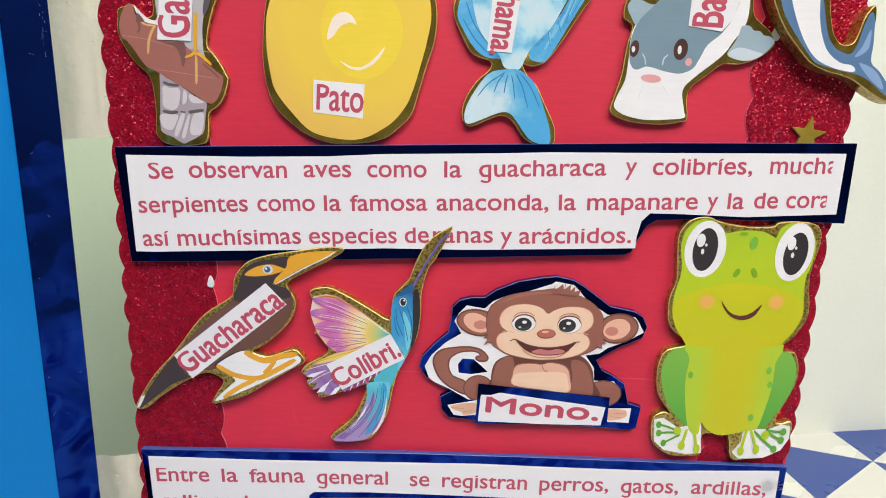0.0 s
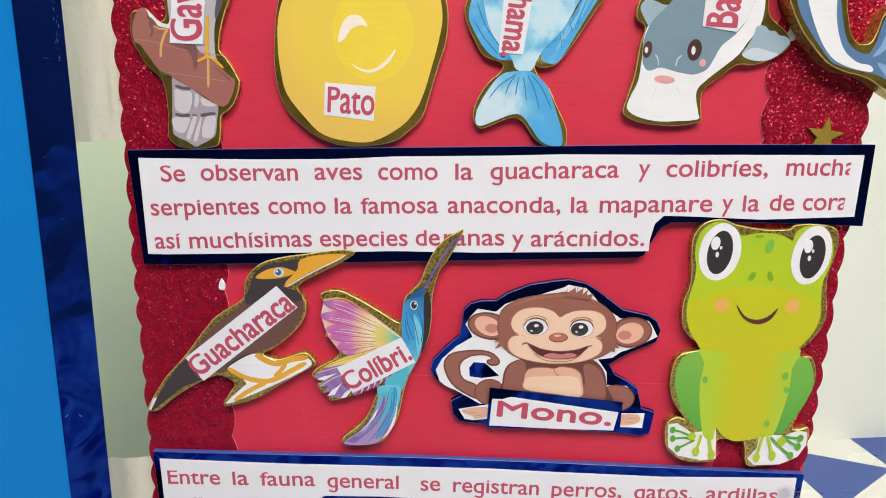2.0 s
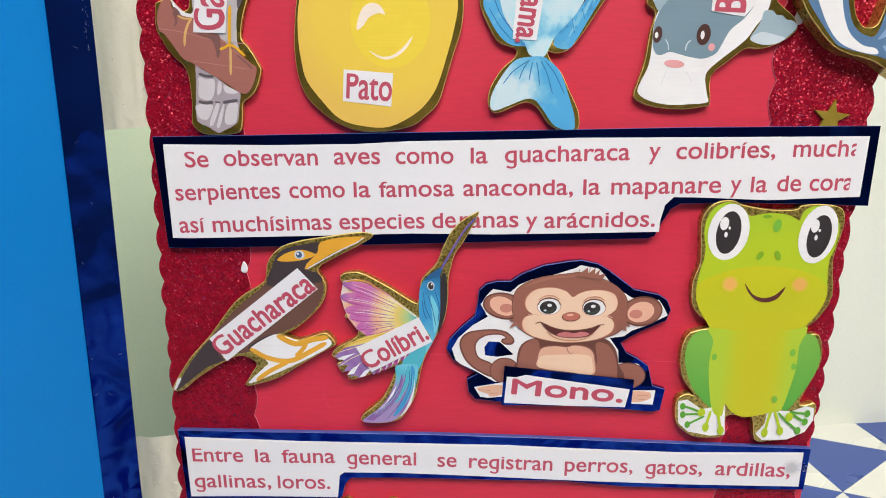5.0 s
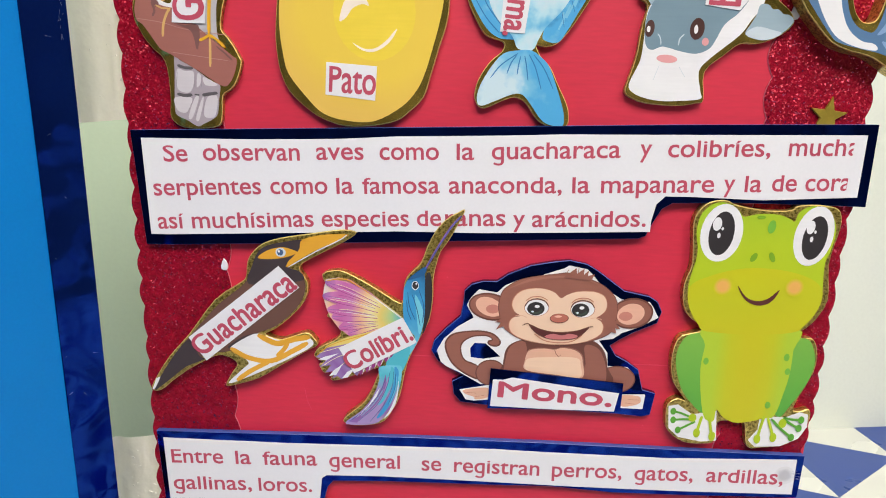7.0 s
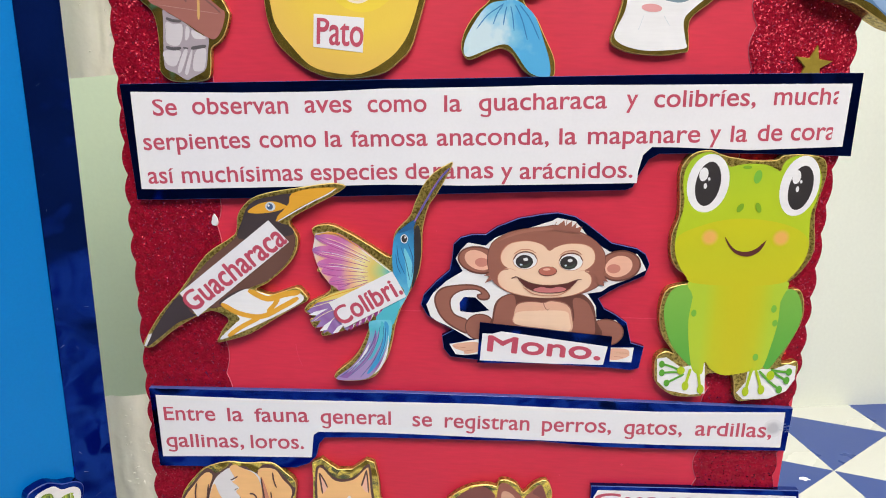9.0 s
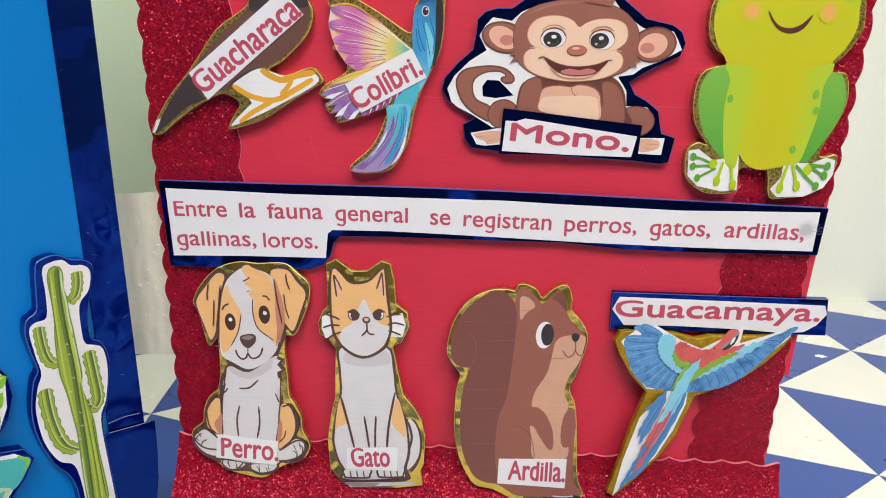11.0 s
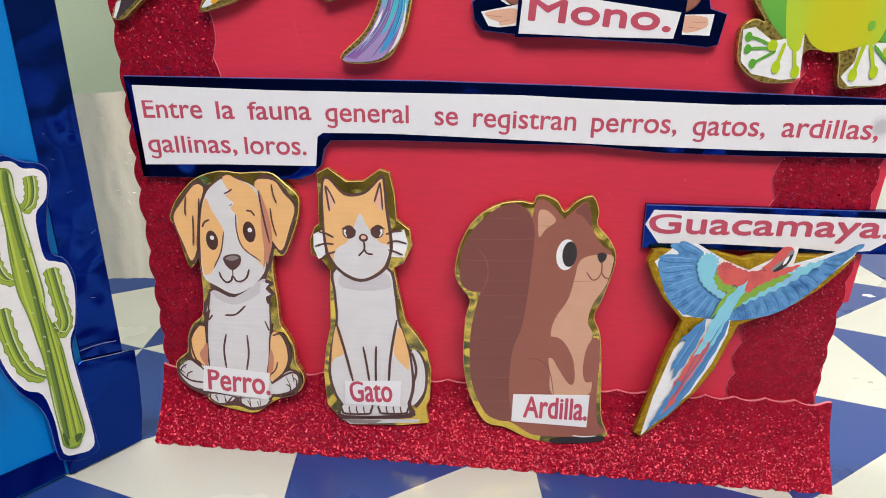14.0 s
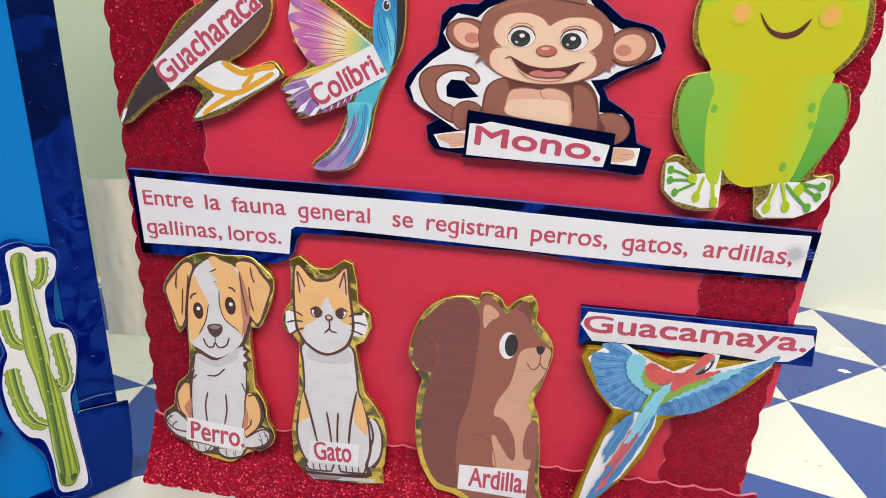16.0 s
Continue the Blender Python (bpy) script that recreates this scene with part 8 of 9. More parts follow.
card.fill("macaw_green", [(-12.5, 34.5), (-12.2, 33.5), (-13.0, 32.9), (-12.6, 31.8), (-13.5, 31.0), (-12.5, 30.1), (-12.3, 28.8), (-11.2, 27.9), (-11.1, 26.3), (-10.0, 26.5), (-9.0, 25.5), (-7.8, 25.9), (-6.5, 25.0), (-6.7, 26.2), (-5.8, 26.4), (-5.9, 27.5), (-5.1, 28.3), (-6.4, 28.5), (-6.7, 29.9), (-7.9, 30.2), (-8.2, 31.5), (-9.1, 32.0), (-8.9, 33.1), (-9.9, 33.6), (-10.1, 34.8), (-10.6, 34.3), (-11.2, 34.9), (-11.6, 34.1)], False)
card.fill("macaw_green", [(-2.8, 18.7), (-2.2, 19.9), (-1.0, 20.4), (-0.5, 21.7), (0.6, 22.2), (1.8, 23.9), (3.8, 24.4), (4.8, 26.4), (6.8, 26.9), (7.9, 28.5), (9.8, 29.0), (10.9, 30.6), (12.8, 31.2), (13.6, 32.5), (15.0, 33.1), (15.6, 34.6), (16.8, 35.6), (15.4, 34.3), (13.4, 34.6), (11.9, 33.5), (10.0, 33.5), (8.8, 32.0), (6.9, 31.8), (5.8, 30.1), (3.7, 30.0), (3.0, 28.5), (1.5, 28.0), (0.9, 26.4), (-0.8, 26.0), (-0.9, 24.7), (-1.9, 24.1), (-2.1, 22.8), (-3.2, 22.1), (-2.4, 21.1), (-3.2, 20.5), (-2.7, 19.6)], False)
card.motif("breast")
card.fill("macaw_coat", [(-12.0, 35.8), (-12.1, 36.6), (-11.3, 36.7), (-11.5, 37.5), (-10.8, 37.4), (-10.3, 38.1), (-9.6, 37.6), (-9.1, 38.0), (-8.6, 37.5), (-7.5, 37.6), (-7.0, 36.6), (-5.9, 36.5), (-5.2, 35.7), (-4.0, 35.7), (-2.9, 35.0), (-1.7, 35.1), (-0.5, 34.4), (0.9, 34.9), (2.5, 34.8), (3.8, 35.5), (5.5, 35.1), (7.0, 35.9), (8.7, 35.7), (10.2, 36.4), (11.9, 36.3), (13.4, 37.1), (15.0, 37.3), (16.5, 38.2), (18.0, 38.4), (17.3, 37.3), (16.0, 36.8), (15.5, 35.4), (14.2, 35.0), (13.1, 33.8), (11.4, 33.6), (10.2, 32.4), (8.5, 32.1), (7.7, 30.9), (6.2, 30.7), (5.4, 29.4), (3.8, 29.3), (3.4, 28.0), (2.2, 27.5), (1.6, 26.3), (0.7, 25.7), (0.1, 25.8), (-0.1, 26.4), (-0.7, 26.4), (-1.0, 27.1), (-2.0, 27.1), (-2.8, 28.0), (-3.9, 28.0), (-4.8, 29.0), (-5.8, 28.4), (-6.8, 28.9), (-7.7, 28.5), (-8.6, 29.0), (-9.6, 29.5), (-10.0, 30.6), (-11.1, 31.1), (-11.4, 32.1), (-12.2, 33.0), (-11.8, 34.0), (-12.4, 35.0)], False)
card.fill("macaw_red", [(4.2, 35.9), (6.6, 38.7), (8.6, 42.3), (10.6, 44.8), (12.9, 45.2), (14.4, 44.1), (13.8, 41.9), (11.5, 38.9), (8.7, 35.6)])
card.motif("beak")
card.fill("mid_grey", [(13.0, 43.3), (14.6, 43.7), (14.4, 41.0), (12.7, 38.3), (10.3, 35.6), (7.9, 35.1), (8.4, 37.2), (10.8, 39.5), (12.4, 41.3)])
card.fill("charcoal", [(13.1, 41.4), (14.5, 42.2), (13.7, 39.0), (11.8, 36.5), (9.6, 35.1), (8.3, 35.3), (10.6, 37.7)])
card.fill("white", [(12.1, 40.5), (13.3, 41.4), (12.8, 39.1), (11.4, 37.8)])
card.motif("tail")
card.fill("macaw_green", [(-4.2, 28.1), (-6.9, 25.5), (-9.6, 20.5), (-11.1, 16.0), (-11.8, 14.1), (-8.0, 18.7), (-5.2, 23.1)])
card.fill("macaw_green", [(-0.8, 25.8), (0.7, 24.8), (-1.6, 21.4), (-3.9, 17.6), (-4.3, 16.3), (-3.3, 21.4)])
card.motif("tail")
card.fill("macaw_blue", [(-13.3, 14.4), (-14.8, 12.4), (-16.9, 10.9), (-18.8, 7.7), (-21.4, 5.2), (-21.8, 4.0), (-22.4, 2.9), (-21.1, 4.0), (-19.6, 4.3), (-20.4, 1.2), (-21.9, -1.6), (-22.3, -3.8), (-23.5, -5.7), (-23.7, -8.1), (-24.1, -10.6), (-23.4, -9.2), (-22.3, -8.2), (-22.5, -11.4), (-23.1, -14.5), (-22.6, -13.2), (-21.6, -12.4), (-20.5, -9.4), (-18.7, -6.9), (-17.5, -2.7), (-15.5, 1.1), (-14.5, 5.2), (-13.0, 9.0), (-13.3, 11.7)], False)
card.fill("macaw_blue", [(-4.8, 14.7), (-4.4, 12.7), (-4.7, 10.7), (-5.1, 7.3), (-6.4, 4.3), (-7.5, -0.1), (-9.4, -4.2), (-10.8, -8.9), (-13.0, -13.1), (-14.5, -17.4), (-16.8, -21.3), (-18.6, -25.5), (-21.2, -29.1), (-23.8, -31.9), (-26.8, -34.1), (-28.4, -36.7), (-30.3, -38.9), (-28.3, -34.6), (-25.6, -31.0), (-22.8, -25.4), (-19.5, -20.4), (-17.3, -14.6), (-14.3, -9.3), (-12.6, -3.8), (-10.1, 1.4), (-8.8, 6.1), (-6.9, 10.5), (-6.0, 12.7)], False)
card.fill("macaw_coat", [(-12.2, 8.6), (-12.8, 6.1), (-14.2, 4.0), (-15.0, 0.5), (-16.6, -2.6), (-17.4, -5.8), (-18.9, -8.6), (-19.8, -12.0), (-21.7, -14.8), (-21.6, -17.0), (-22.4, -18.9), (-22.6, -21.8), (-23.7, -24.4), (-23.9, -27.4), (-24.5, -30.2), (-22.7, -27.1), (-20.2, -24.5), (-19.6, -20.8), (-18.0, -17.6), (-16.9, -14.6), (-15.1, -12.1), (-13.9, -8.1), (-11.9, -4.6), (-11.4, -1.4), (-10.1, 1.3), (-9.4, 2.9), (-8.2, 4.3), (-9.4, 4.5), (-10.2, 5.4), (-11.4, 6.7)], False)
card.fill("macaw_blue", [(-20.6, -13.4), (-21.1, -16.3), (-22.4, -18.9), (-23.2, -21.2), (-24.6, -23.1), (-25.0, -25.8), (-26.3, -28.0), (-27.3, -31.5), (-29.0, -34.6), (-29.2, -36.2), (-29.8, -37.5), (-28.3, -34.6), (-26.0, -32.4), (-24.9, -29.0), (-23.0, -26.0), (-22.3, -22.6), (-20.8, -19.7), (-19.9, -17.1), (-18.4, -14.5), (-19.6, -14.3)], False)
card.fill("macaw_teal", [(-0.2, 30.9), (-1.6, 29.2), (-3.5, 28.2), (-4.8, 25.7), (-6.8, 23.8), (-7.6, 20.7), (-9.4, 18.2), (-10.1, 14.8), (-11.7, 11.7), (-11.9, 8.9), (-13.0, 6.5), (-13.1, 4.4), (-14.1, 2.7), (-14.9, -0.2), (-16.2, -3.1), (-15.0, -1.9), (-13.2, -1.4), (-12.7, 0.5), (-11.5, 1.9), (-11.3, 3.5), (-10.6, 4.7), (-10.1, 2.3), (-10.4, -0.0), (-9.9, 2.0), (-8.5, 3.4), (-7.9, 6.5), (-6.6, 9.1), (-6.1, 12.3), (-4.5, 15.0), (-4.0, 18.3), (-2.8, 21.3), (-2.1, 23.7), (-0.7, 25.7), (-0.7, 28.3)], False)
card.line("macaw_pale", 0.33, [(-1.9, 28.2), (-6.0, 20.6), (-9.3, 10.4), (-12.8, 1.3)])
card.line("macaw_pale", 0.33, [(-2.6, 24.5), (-5.5, 16.3), (-8.3, 7.3)])
card.line("macaw_dark", 0.28, [(-7.2, 11.8), (-11.5, 0.1), (-16.1, -10.6), (-21.8, -23.1)])
card.line("macaw_dark", 0.28, [(-14.4, 10.2), (-17.5, 2.4), (-20.7, -5.6)])
card.line("macaw_dark", 0.28, [(-5.5, 11.9), (-8.8, 1.5), (-13.7, -10.5), (-18.5, -20.2)])
card.line("macaw_dark", 0.28, [(-14.2, -1.3), (-17.2, -10.7), (-20.9, -20.3)])
card.line("macaw_pale", 0.22, [(-7.8, 8.0), (-12.2, -3.9), (-17.8, -16.1)])
card.line("macaw_pale", 0.22, [(-15.8, 7.6), (-19.5, -0.9), (-22.3, -7.6)])
card.done()

card = Cutout("mangrove_cutout", "mangrove tree paper cutout on navy foil backing", "paper cutout", -64, 73, "navy", WING, 5)
card.backing([(-9.6, 40.4), (5.7, 38.5), (9.9, 30.1), (14.6, 20.9), (15.2, 11.8), (12.4, 2.5), (7.7, -3.7), (7.5, -9.8), (15.1, -12.2), (18.5, -18), (14, -25.6), (5.1, -34.7), (-1.9, -39.5), (-19.1, -28.7), (-18.4, 11.7)], False)
card.motif("paper")
card.fill("white", [(-7.3, 35.1), (4.9, 34), (10.2, 26.3), (13.7, 20), (12.5, 7.8), (8.6, -1), (3.1, -4.1), (4, -10.6), (11.8, -12.5), (16.8, -17.7), (12, -24.5), (4.1, -34.1), (-1.6, -37.7), (-16.9, -26.8), (-14.5, 9.9)], False)
card.motif("water")
card.fill("sea", [(-13, -5.2), (-2.8, -10), (8.6, -13.5), (16.5, -16.7), (14.8, -21.8), (8.3, -28), (-4.7, -21.5), (-14.9, -15.7)])
card.fill("sand", [(-14.8, -15.5), (-4.7, -21.2), (8.5, -26.5), (3.2, -33.5), (-1.5, -36.9), (-16.9, -26.8)])
card.fill("sea", [(-2.3, -30.2), (6.4, -26.4), (3.5, -31.5), (-1.5, -34.9)])
card.motif("root")
card.line("leaf", 1.13, [(12.6, -14.2), (15.8, -18.1), (14, -21.6)])
card.line("root", 1.02, [(-5.2, 8), (0.2, 1.7), (2, -10.9), (0.5, -27.8)])
card.line("root", 1.02, [(-6.2, 2.2), (-1, -5.5), (-0.1, -15.1), (-1, -26.9)])
card.line("root", 0.99, [(-7.4, -4.8), (-3.1, -12.2), (-3.4, -24.1)])
card.line("root", 0.6, [(2.6, 1.9), (5.3, 3.2)])
card.line("root", 0.59, [(3.2, 24.1), (4.3, 8.7)])
card.line("root", 0.59, [(5.5, 15.8), (7.7, 17.4)])
card.motif("leaf")
card.fill("leaf", [(7.8, 28.3), (9.3, 25.7), (9.8, 23.2), (9.3, 20.6), (8.1, 18.1), (6.8, 20.8), (6.1, 23.3), (6.4, 25.8)], False)
card.fill("leaf_light", [(8, 27.3), (9, 25.2), (9.3, 23.2), (8.2, 19.2)], False)
card.fill("leaf_dark", [(7.5, 26.3), (7.7, 23.2), (7.8, 20.7), (7.4, 23.3)], False)
card.motif("leaf")
card.fill("leaf", [(8.4, 17.9), (9.2, 20.8), (10.5, 22), (12.2, 21.8), (14.3, 20.5), (13.5, 17.8), (12.3, 16.3), (10.6, 16.3)], False)
card.fill("leaf_light", [(8.9, 18.4), (9.7, 20.4), (10.7, 21.3), (13.7, 20.4)], False)
card.fill("leaf_dark", [(9.8, 17.9), (11.5, 18.8), (13, 19.4), (11.6, 18.3)], False)
card.motif("leaf")
card.fill("leaf", [(4.5, 22.2), (6.4, 20.1), (7.2, 17.7), (7, 15.2), (6, 12.5), (4.3, 14.7), (3.3, 17), (3.3, 19.5)], False)
card.fill("leaf_light", [(4.8, 21.3), (6.1, 19.5), (6.7, 17.7), (6, 13.5)], False)
card.fill("leaf_dark", [(4.4, 20.2), (4.9, 17.3), (5.3, 14.9), (4.7, 17.3)], False)
card.motif("leaf")
card.fill("leaf", [(6.8, 7.6), (6.8, 11.2), (7.8, 13.3), (9.6, 14.4), (12.1, 14.6), (11.9, 11.3), (11.1, 8.9), (9.4, 7.5)], False)
card.fill("leaf_light", [(7.1, 8.5), (7.4, 11.1), (8.2, 12.8), (11.5, 14.1)], False)
card.fill("leaf_dark", [(8.2, 8.6), (9.7, 10.8), (11, 12.5), (9.9, 10.4)], False)
card.motif("leaf")
card.fill("leaf", [(2.7, -0.6), (2.9, 3.9), (4.3, 6.5), (6.7, 7.5), (9.9, 7.1), (9.6, 2.8), (8.4, -0.1), (6.1, -1.4)], False)
card.fill("leaf_light", [(3.3, 0.5), (3.7, 3.7), (4.8, 5.7), (9.1, 6.5)], False)
card.fill("leaf_dark", [(4.6, 0.3), (6.6, 2.7), (8.4, 4.7), (6.9, 2.2)], False)
card.motif("leaf")
card.fill("leaf", [(2.6, 28.6), (4.2, 26), (4.6, 23.6), (3.8, 21.3), (2.2, 19.2), (0.8, 21.8), (0.3, 24.2), (0.8, 26.5)], False)
card.fill("leaf_light", [(2.8, 27.6), (3.8, 25.6), (4, 23.7), (2.4, 20.1)], False)
card.fill("leaf_dark", [(2.1, 26.8), (2.1, 24), (2, 21.6), (1.8, 24)], False)
card.motif("leaf")
card.fill("leaf", [(-0.6, 16), (1.5, 16.7), (2.9, 15.9), (3.8, 14), (4.2, 11.2), (2.1, 10.8), (0.6, 11.3), (-0.4, 13)], False)
card.fill("leaf_light", [(-0, 15.8), (1.5, 16), (2.6, 15.4), (3.8, 11.8)], False)
card.fill("leaf_dark", [(0.1, 14.6), (1.6, 13.3), (2.8, 12.1), (1.4, 12.9)], False)
card.motif("leaf")
card.fill("leaf", [(-1.5, 1.7), (0.6, 0.2), (1.5, -1.7), (1.3, -3.9), (0.2, -6.3), (-1.7, -4.6), (-2.7, -2.8), (-2.7, -0.7)], False)
card.fill("leaf_light", [(-1.1, 1), (0.3, -0.4), (0.9, -1.9), (0.2, -5.4)], False)
card.fill("leaf_dark", [(-1.5, 0), (-0.9, -2.3), (-0.5, -4.3), (-1.3, -2.4)], False)
card.tag_back([(-14.3, -12.6), (-0.9, -24.4), (-1.8, -45.9), (-19.1, -38.9)])
card.tag([(-15.6, -19.7), (-1.9, -30.2), (-2.6, -41.3), (-18.2, -34)], False)
card.word("s", -7, -37.9, -4.3, -39.6, 9.2, 0.5)
card.done()

card = Cutout("cactus_cutout", "green cactus paper cutout on navy foil backing", "paper cutout", -28, 72, "navy", WING, 5)
card.backing([(-6.4, 61.2), (-3.9, 63.7), (1.4, 64.2), (6.3, 61.2), (11.7, 59.5), (14.1, 55.2), (11.6, 45.6), (9.5, 35.8), (9.4, 26.6), (12.6, 23.6), (15, 17.8), (14.9, 9.5), (11.8, -6.5), (9.2, -14.2), (9.7, -35.6), (10.8, -58.5), (10.2, -63.1), (4.6, -64.6), (-2.7, -60.7), (-4.5, -55.7), (-4.8, -40), (-7.1, -31.2), (-11.7, -22.9), (-15.3, -9.8), (-16, 2.8), (-13.6, 15.1), (-11.4, 19.4), (-12.7, 27.6), (-13.5, 35.4), (-12.2, 41.1), (-8.5, 43.7), (-7.6, 50.8)], True)
card.motif("paper")
card.fill("white", [(-4.2, 59.5), (-1.1, 61.7), (3.1, 61.7), (6, 58.8), (10.3, 57.8), (12.6, 54.3), (11.1, 47), (6.9, 41.8), (6.2, 31.6), (6.8, 24.8), (10.1, 22.8), (13.3, 19.8), (14, 9.8), (11.7, -3.6), (8.5, -12.4), (9, -35.2), (9.7, -56.3), (7.7, -61), (3.8, -60.8), (-2.2, -57.2), (-2.5, -41.3), (-4.3, -28.2), (-9.5, -23.2), (-13.5, -12.1), (-14.5, 2.2), (-12.6, 12), (-10.4, 17.7), (-11.3, 25.8), (-12, 36.1), (-9.8, 39.2), (-5.4, 40.3), (-4.4, 49.9)])
card.motif("arm")
card.line("cactus_edge", 4.42, [(7.6, 55.8), (7.5, 53.0), (7.0, 49.2), (5.5, 45.7), (3.0, 44.0)], 0.13)
card.line("cactus", 3.87, [(7.6, 55.8), (7.5, 53.0), (7.0, 49.2), (5.5, 45.7), (3.0, 44.0)], 0.13)
card.motif("groove")
card.line("cactus_dark", 0.88, [(8.0, 55.8), (7.9, 53.0), (7.4, 49.3), (5.9, 45.7), (3.4, 44.1)])
card.line("cactus_deep", 0.34, [(8.2, 55.8), (8.2, 53.0), (7.6, 49.3), (6.2, 45.7), (3.7, 44.1)])
card.motif("rib")
card.line("cactus_light", 0.48, [(6.8, 55.8), (6.8, 52.9), (6.2, 49.2), (4.8, 45.7), (2.3, 44.0)])
card.motif("rib")
card.line("cactus_pale", 0.41, [(8.7, 55.9), (8.6, 53.0), (8.1, 49.3), (6.6, 45.7), (4.1, 44.1)])
card.motif("groove")
card.line("cactus_dark", 0.24, [(6.5, 55.7), (6.4, 52.9), (5.8, 49.2), (4.4, 45.7), (1.9, 44.0)])
card.motif("arm")
card.line("cactus_edge", 4.42, [(-8.6, 37.3), (-8.7, 33.3), (-8.5, 28.3), (-7.7, 23.5), (-5.8, 20.5), (-2.8, 19.8)], 0.13)
card.line("cactus", 3.87, [(-8.6, 37.3), (-8.7, 33.3), (-8.5, 28.3), (-7.7, 23.5), (-5.8, 20.5), (-2.8, 19.8)], 0.13)
card.motif("groove")
card.line("cactus_dark", 0.88, [(-8.3, 37.3), (-8.3, 33.3), (-8.1, 28.3), (-7.3, 23.5), (-5.5, 20.5), (-2.4, 19.8)])
card.line("cactus_deep", 0.34, [(-8.0, 37.3), (-8.1, 33.3), (-7.8, 28.3), (-7.1, 23.5), (-5.2, 20.5), (-2.2, 19.8)])
card.motif("rib")
card.line("cactus_light", 0.48, [(-9.3, 37.3), (-9.4, 33.3), (-9.2, 28.3), (-8.4, 23.6), (-6.6, 20.6), (-3.6, 19.9)])
card.motif("rib")
card.line("cactus_pale", 0.41, [(-7.6, 37.3), (-7.7, 33.3), (-7.4, 28.3), (-6.6, 23.5), (-4.8, 20.5), (-1.7, 19.8)])
card.motif("groove")
card.line("cactus_dark", 0.24, [(-9.7, 37.3), (-9.8, 33.3), (-9.5, 28.3), (-8.8, 23.6), (-6.9, 20.6), (-3.9, 19.9)])
card.motif("arm")
card.line("cactus_edge", 5.36, [(7.6, 21.0), (7.8, 15.3), (8.2, 8.7), (8.6, 1.9), (8.4, -2.5), (6.5, -5.3), (4.6, -4.0), (3.7, -0.5)], 0.13)
card.line("cactus", 4.67, [(7.6, 21.0), (7.8, 15.3), (8.2, 8.7), (8.6, 1.9), (8.4, -2.5), (6.5, -5.3), (4.6, -4.0), (3.7, -0.5)], 0.13)
card.motif("groove")
card.line("cactus_dark", 1.07, [(8.1, 20.9), (8.3, 15.3), (8.7, 8.6), (9.1, 1.8), (8.9, -2.6), (7.0, -5.4), (5.1, -4.1), (4.2, -0.6)])
card.line("cactus_deep", 0.41, [(8.4, 20.9), (8.7, 15.3), (9.1, 8.6), (9.5, 1.8), (9.2, -2.6), (7.4, -5.4), (5.5, -4.1), (4.6, -0.6)])
card.motif("rib")
card.line("cactus_light", 0.58, [(6.6, 21.0), (6.9, 15.4), (7.2, 8.8), (7.6, 2.0), (7.4, -2.4), (5.5, -5.2), (3.6, -3.9), (2.8, -0.4)])
card.motif("rib")
card.line("cactus_pale", 0.49, [(9.0, 20.9), (9.3, 15.2), (9.7, 8.5), (10.1, 1.7), (9.8, -2.7), (8.0, -5.5), (6.0, -4.2), (5.1, -0.7)])
card.motif("groove")
card.line("cactus_dark", 0.29, [(6.1, 21.0), (6.4, 15.4), (6.7, 8.8), (7.1, 2.0), (6.8, -2.3), (5.0, -5.1), (3.1, -3.8), (2.3, -0.3)])
card.motif("arm")
card.line("cactus_edge", 5.59, [(-10.2, 10.9), (-10.3, 4.4), (-9.8, -3.3), (-8.6, -11.0), (-6.5, -17.1), (-2.0, -21.7)], 0.13)
card.line("cactus", 4.88, [(-10.2, 10.9), (-10.3, 4.4), (-9.8, -3.3), (-8.6, -11.0), (-6.5, -17.1), (-2.0, -21.7)], 0.13)
card.motif("groove")
card.line("cactus_dark", 1.12, [(-9.8, 10.9), (-9.8, 4.4), (-9.3, -3.3), (-8.1, -11.1), (-6.0, -17.2), (-1.5, -21.8)])
card.line("cactus_deep", 0.43, [(-9.5, 10.9), (-9.5, 4.3), (-9.0, -3.4), (-7.8, -11.1), (-5.7, -17.2), (-1.1, -21.9)])
card.motif("rib")
card.line("cactus_light", 0.6, [(-11.2, 11.0), (-11.2, 4.5), (-10.8, -3.2), (-9.6, -10.8), (-7.5, -16.9), (-3.0, -21.5)])
card.motif("rib")
card.line("cactus_pale", 0.52, [(-8.9, 10.8), (-8.9, 4.3), (-8.5, -3.5), (-7.2, -11.2), (-5.1, -17.3), (-0.5, -22.0)])
card.motif("groove")
card.line("cactus_dark", 0.3, [(-11.6, 11.0), (-11.7, 4.6), (-11.2, -3.1), (-10.1, -10.8), (-8.0, -16.8), (-3.5, -21.4)])
card.motif("trunk")
card.fill("cactus_edge", [(-2.6, 58.3), (-1.5, 59.7), (0.2, 60.0), (2.1, 58.9), (2.6, 55.5), (2.1, 50.4), (2.8, 45.9), (2.8, 39.6), (3.3, 31.5), (3.6, 22.1), (4.0, 12.5), (3.2, 6.3), (4.2, -0.7), (5.8, -11.6), (6.0, -25.8), (6.7, -38.4), (7.1, -50.0), (5.3, -54.3), (3.7, -56.9), (1.0, -56.8), (-1.6, -53.8), (-1.8, -47.1), (-1.9, -37.2), (-1.8, -26.5), (-1.6, -13.8), (-2.1, -6.8), (-2.9, 4.5), (-4.2, 13.5), (-4.4, 20.8), (-4.0, 30.8), (-3.2, 38.4), (-3.1, 47.0), (-3.3, 54.6)])
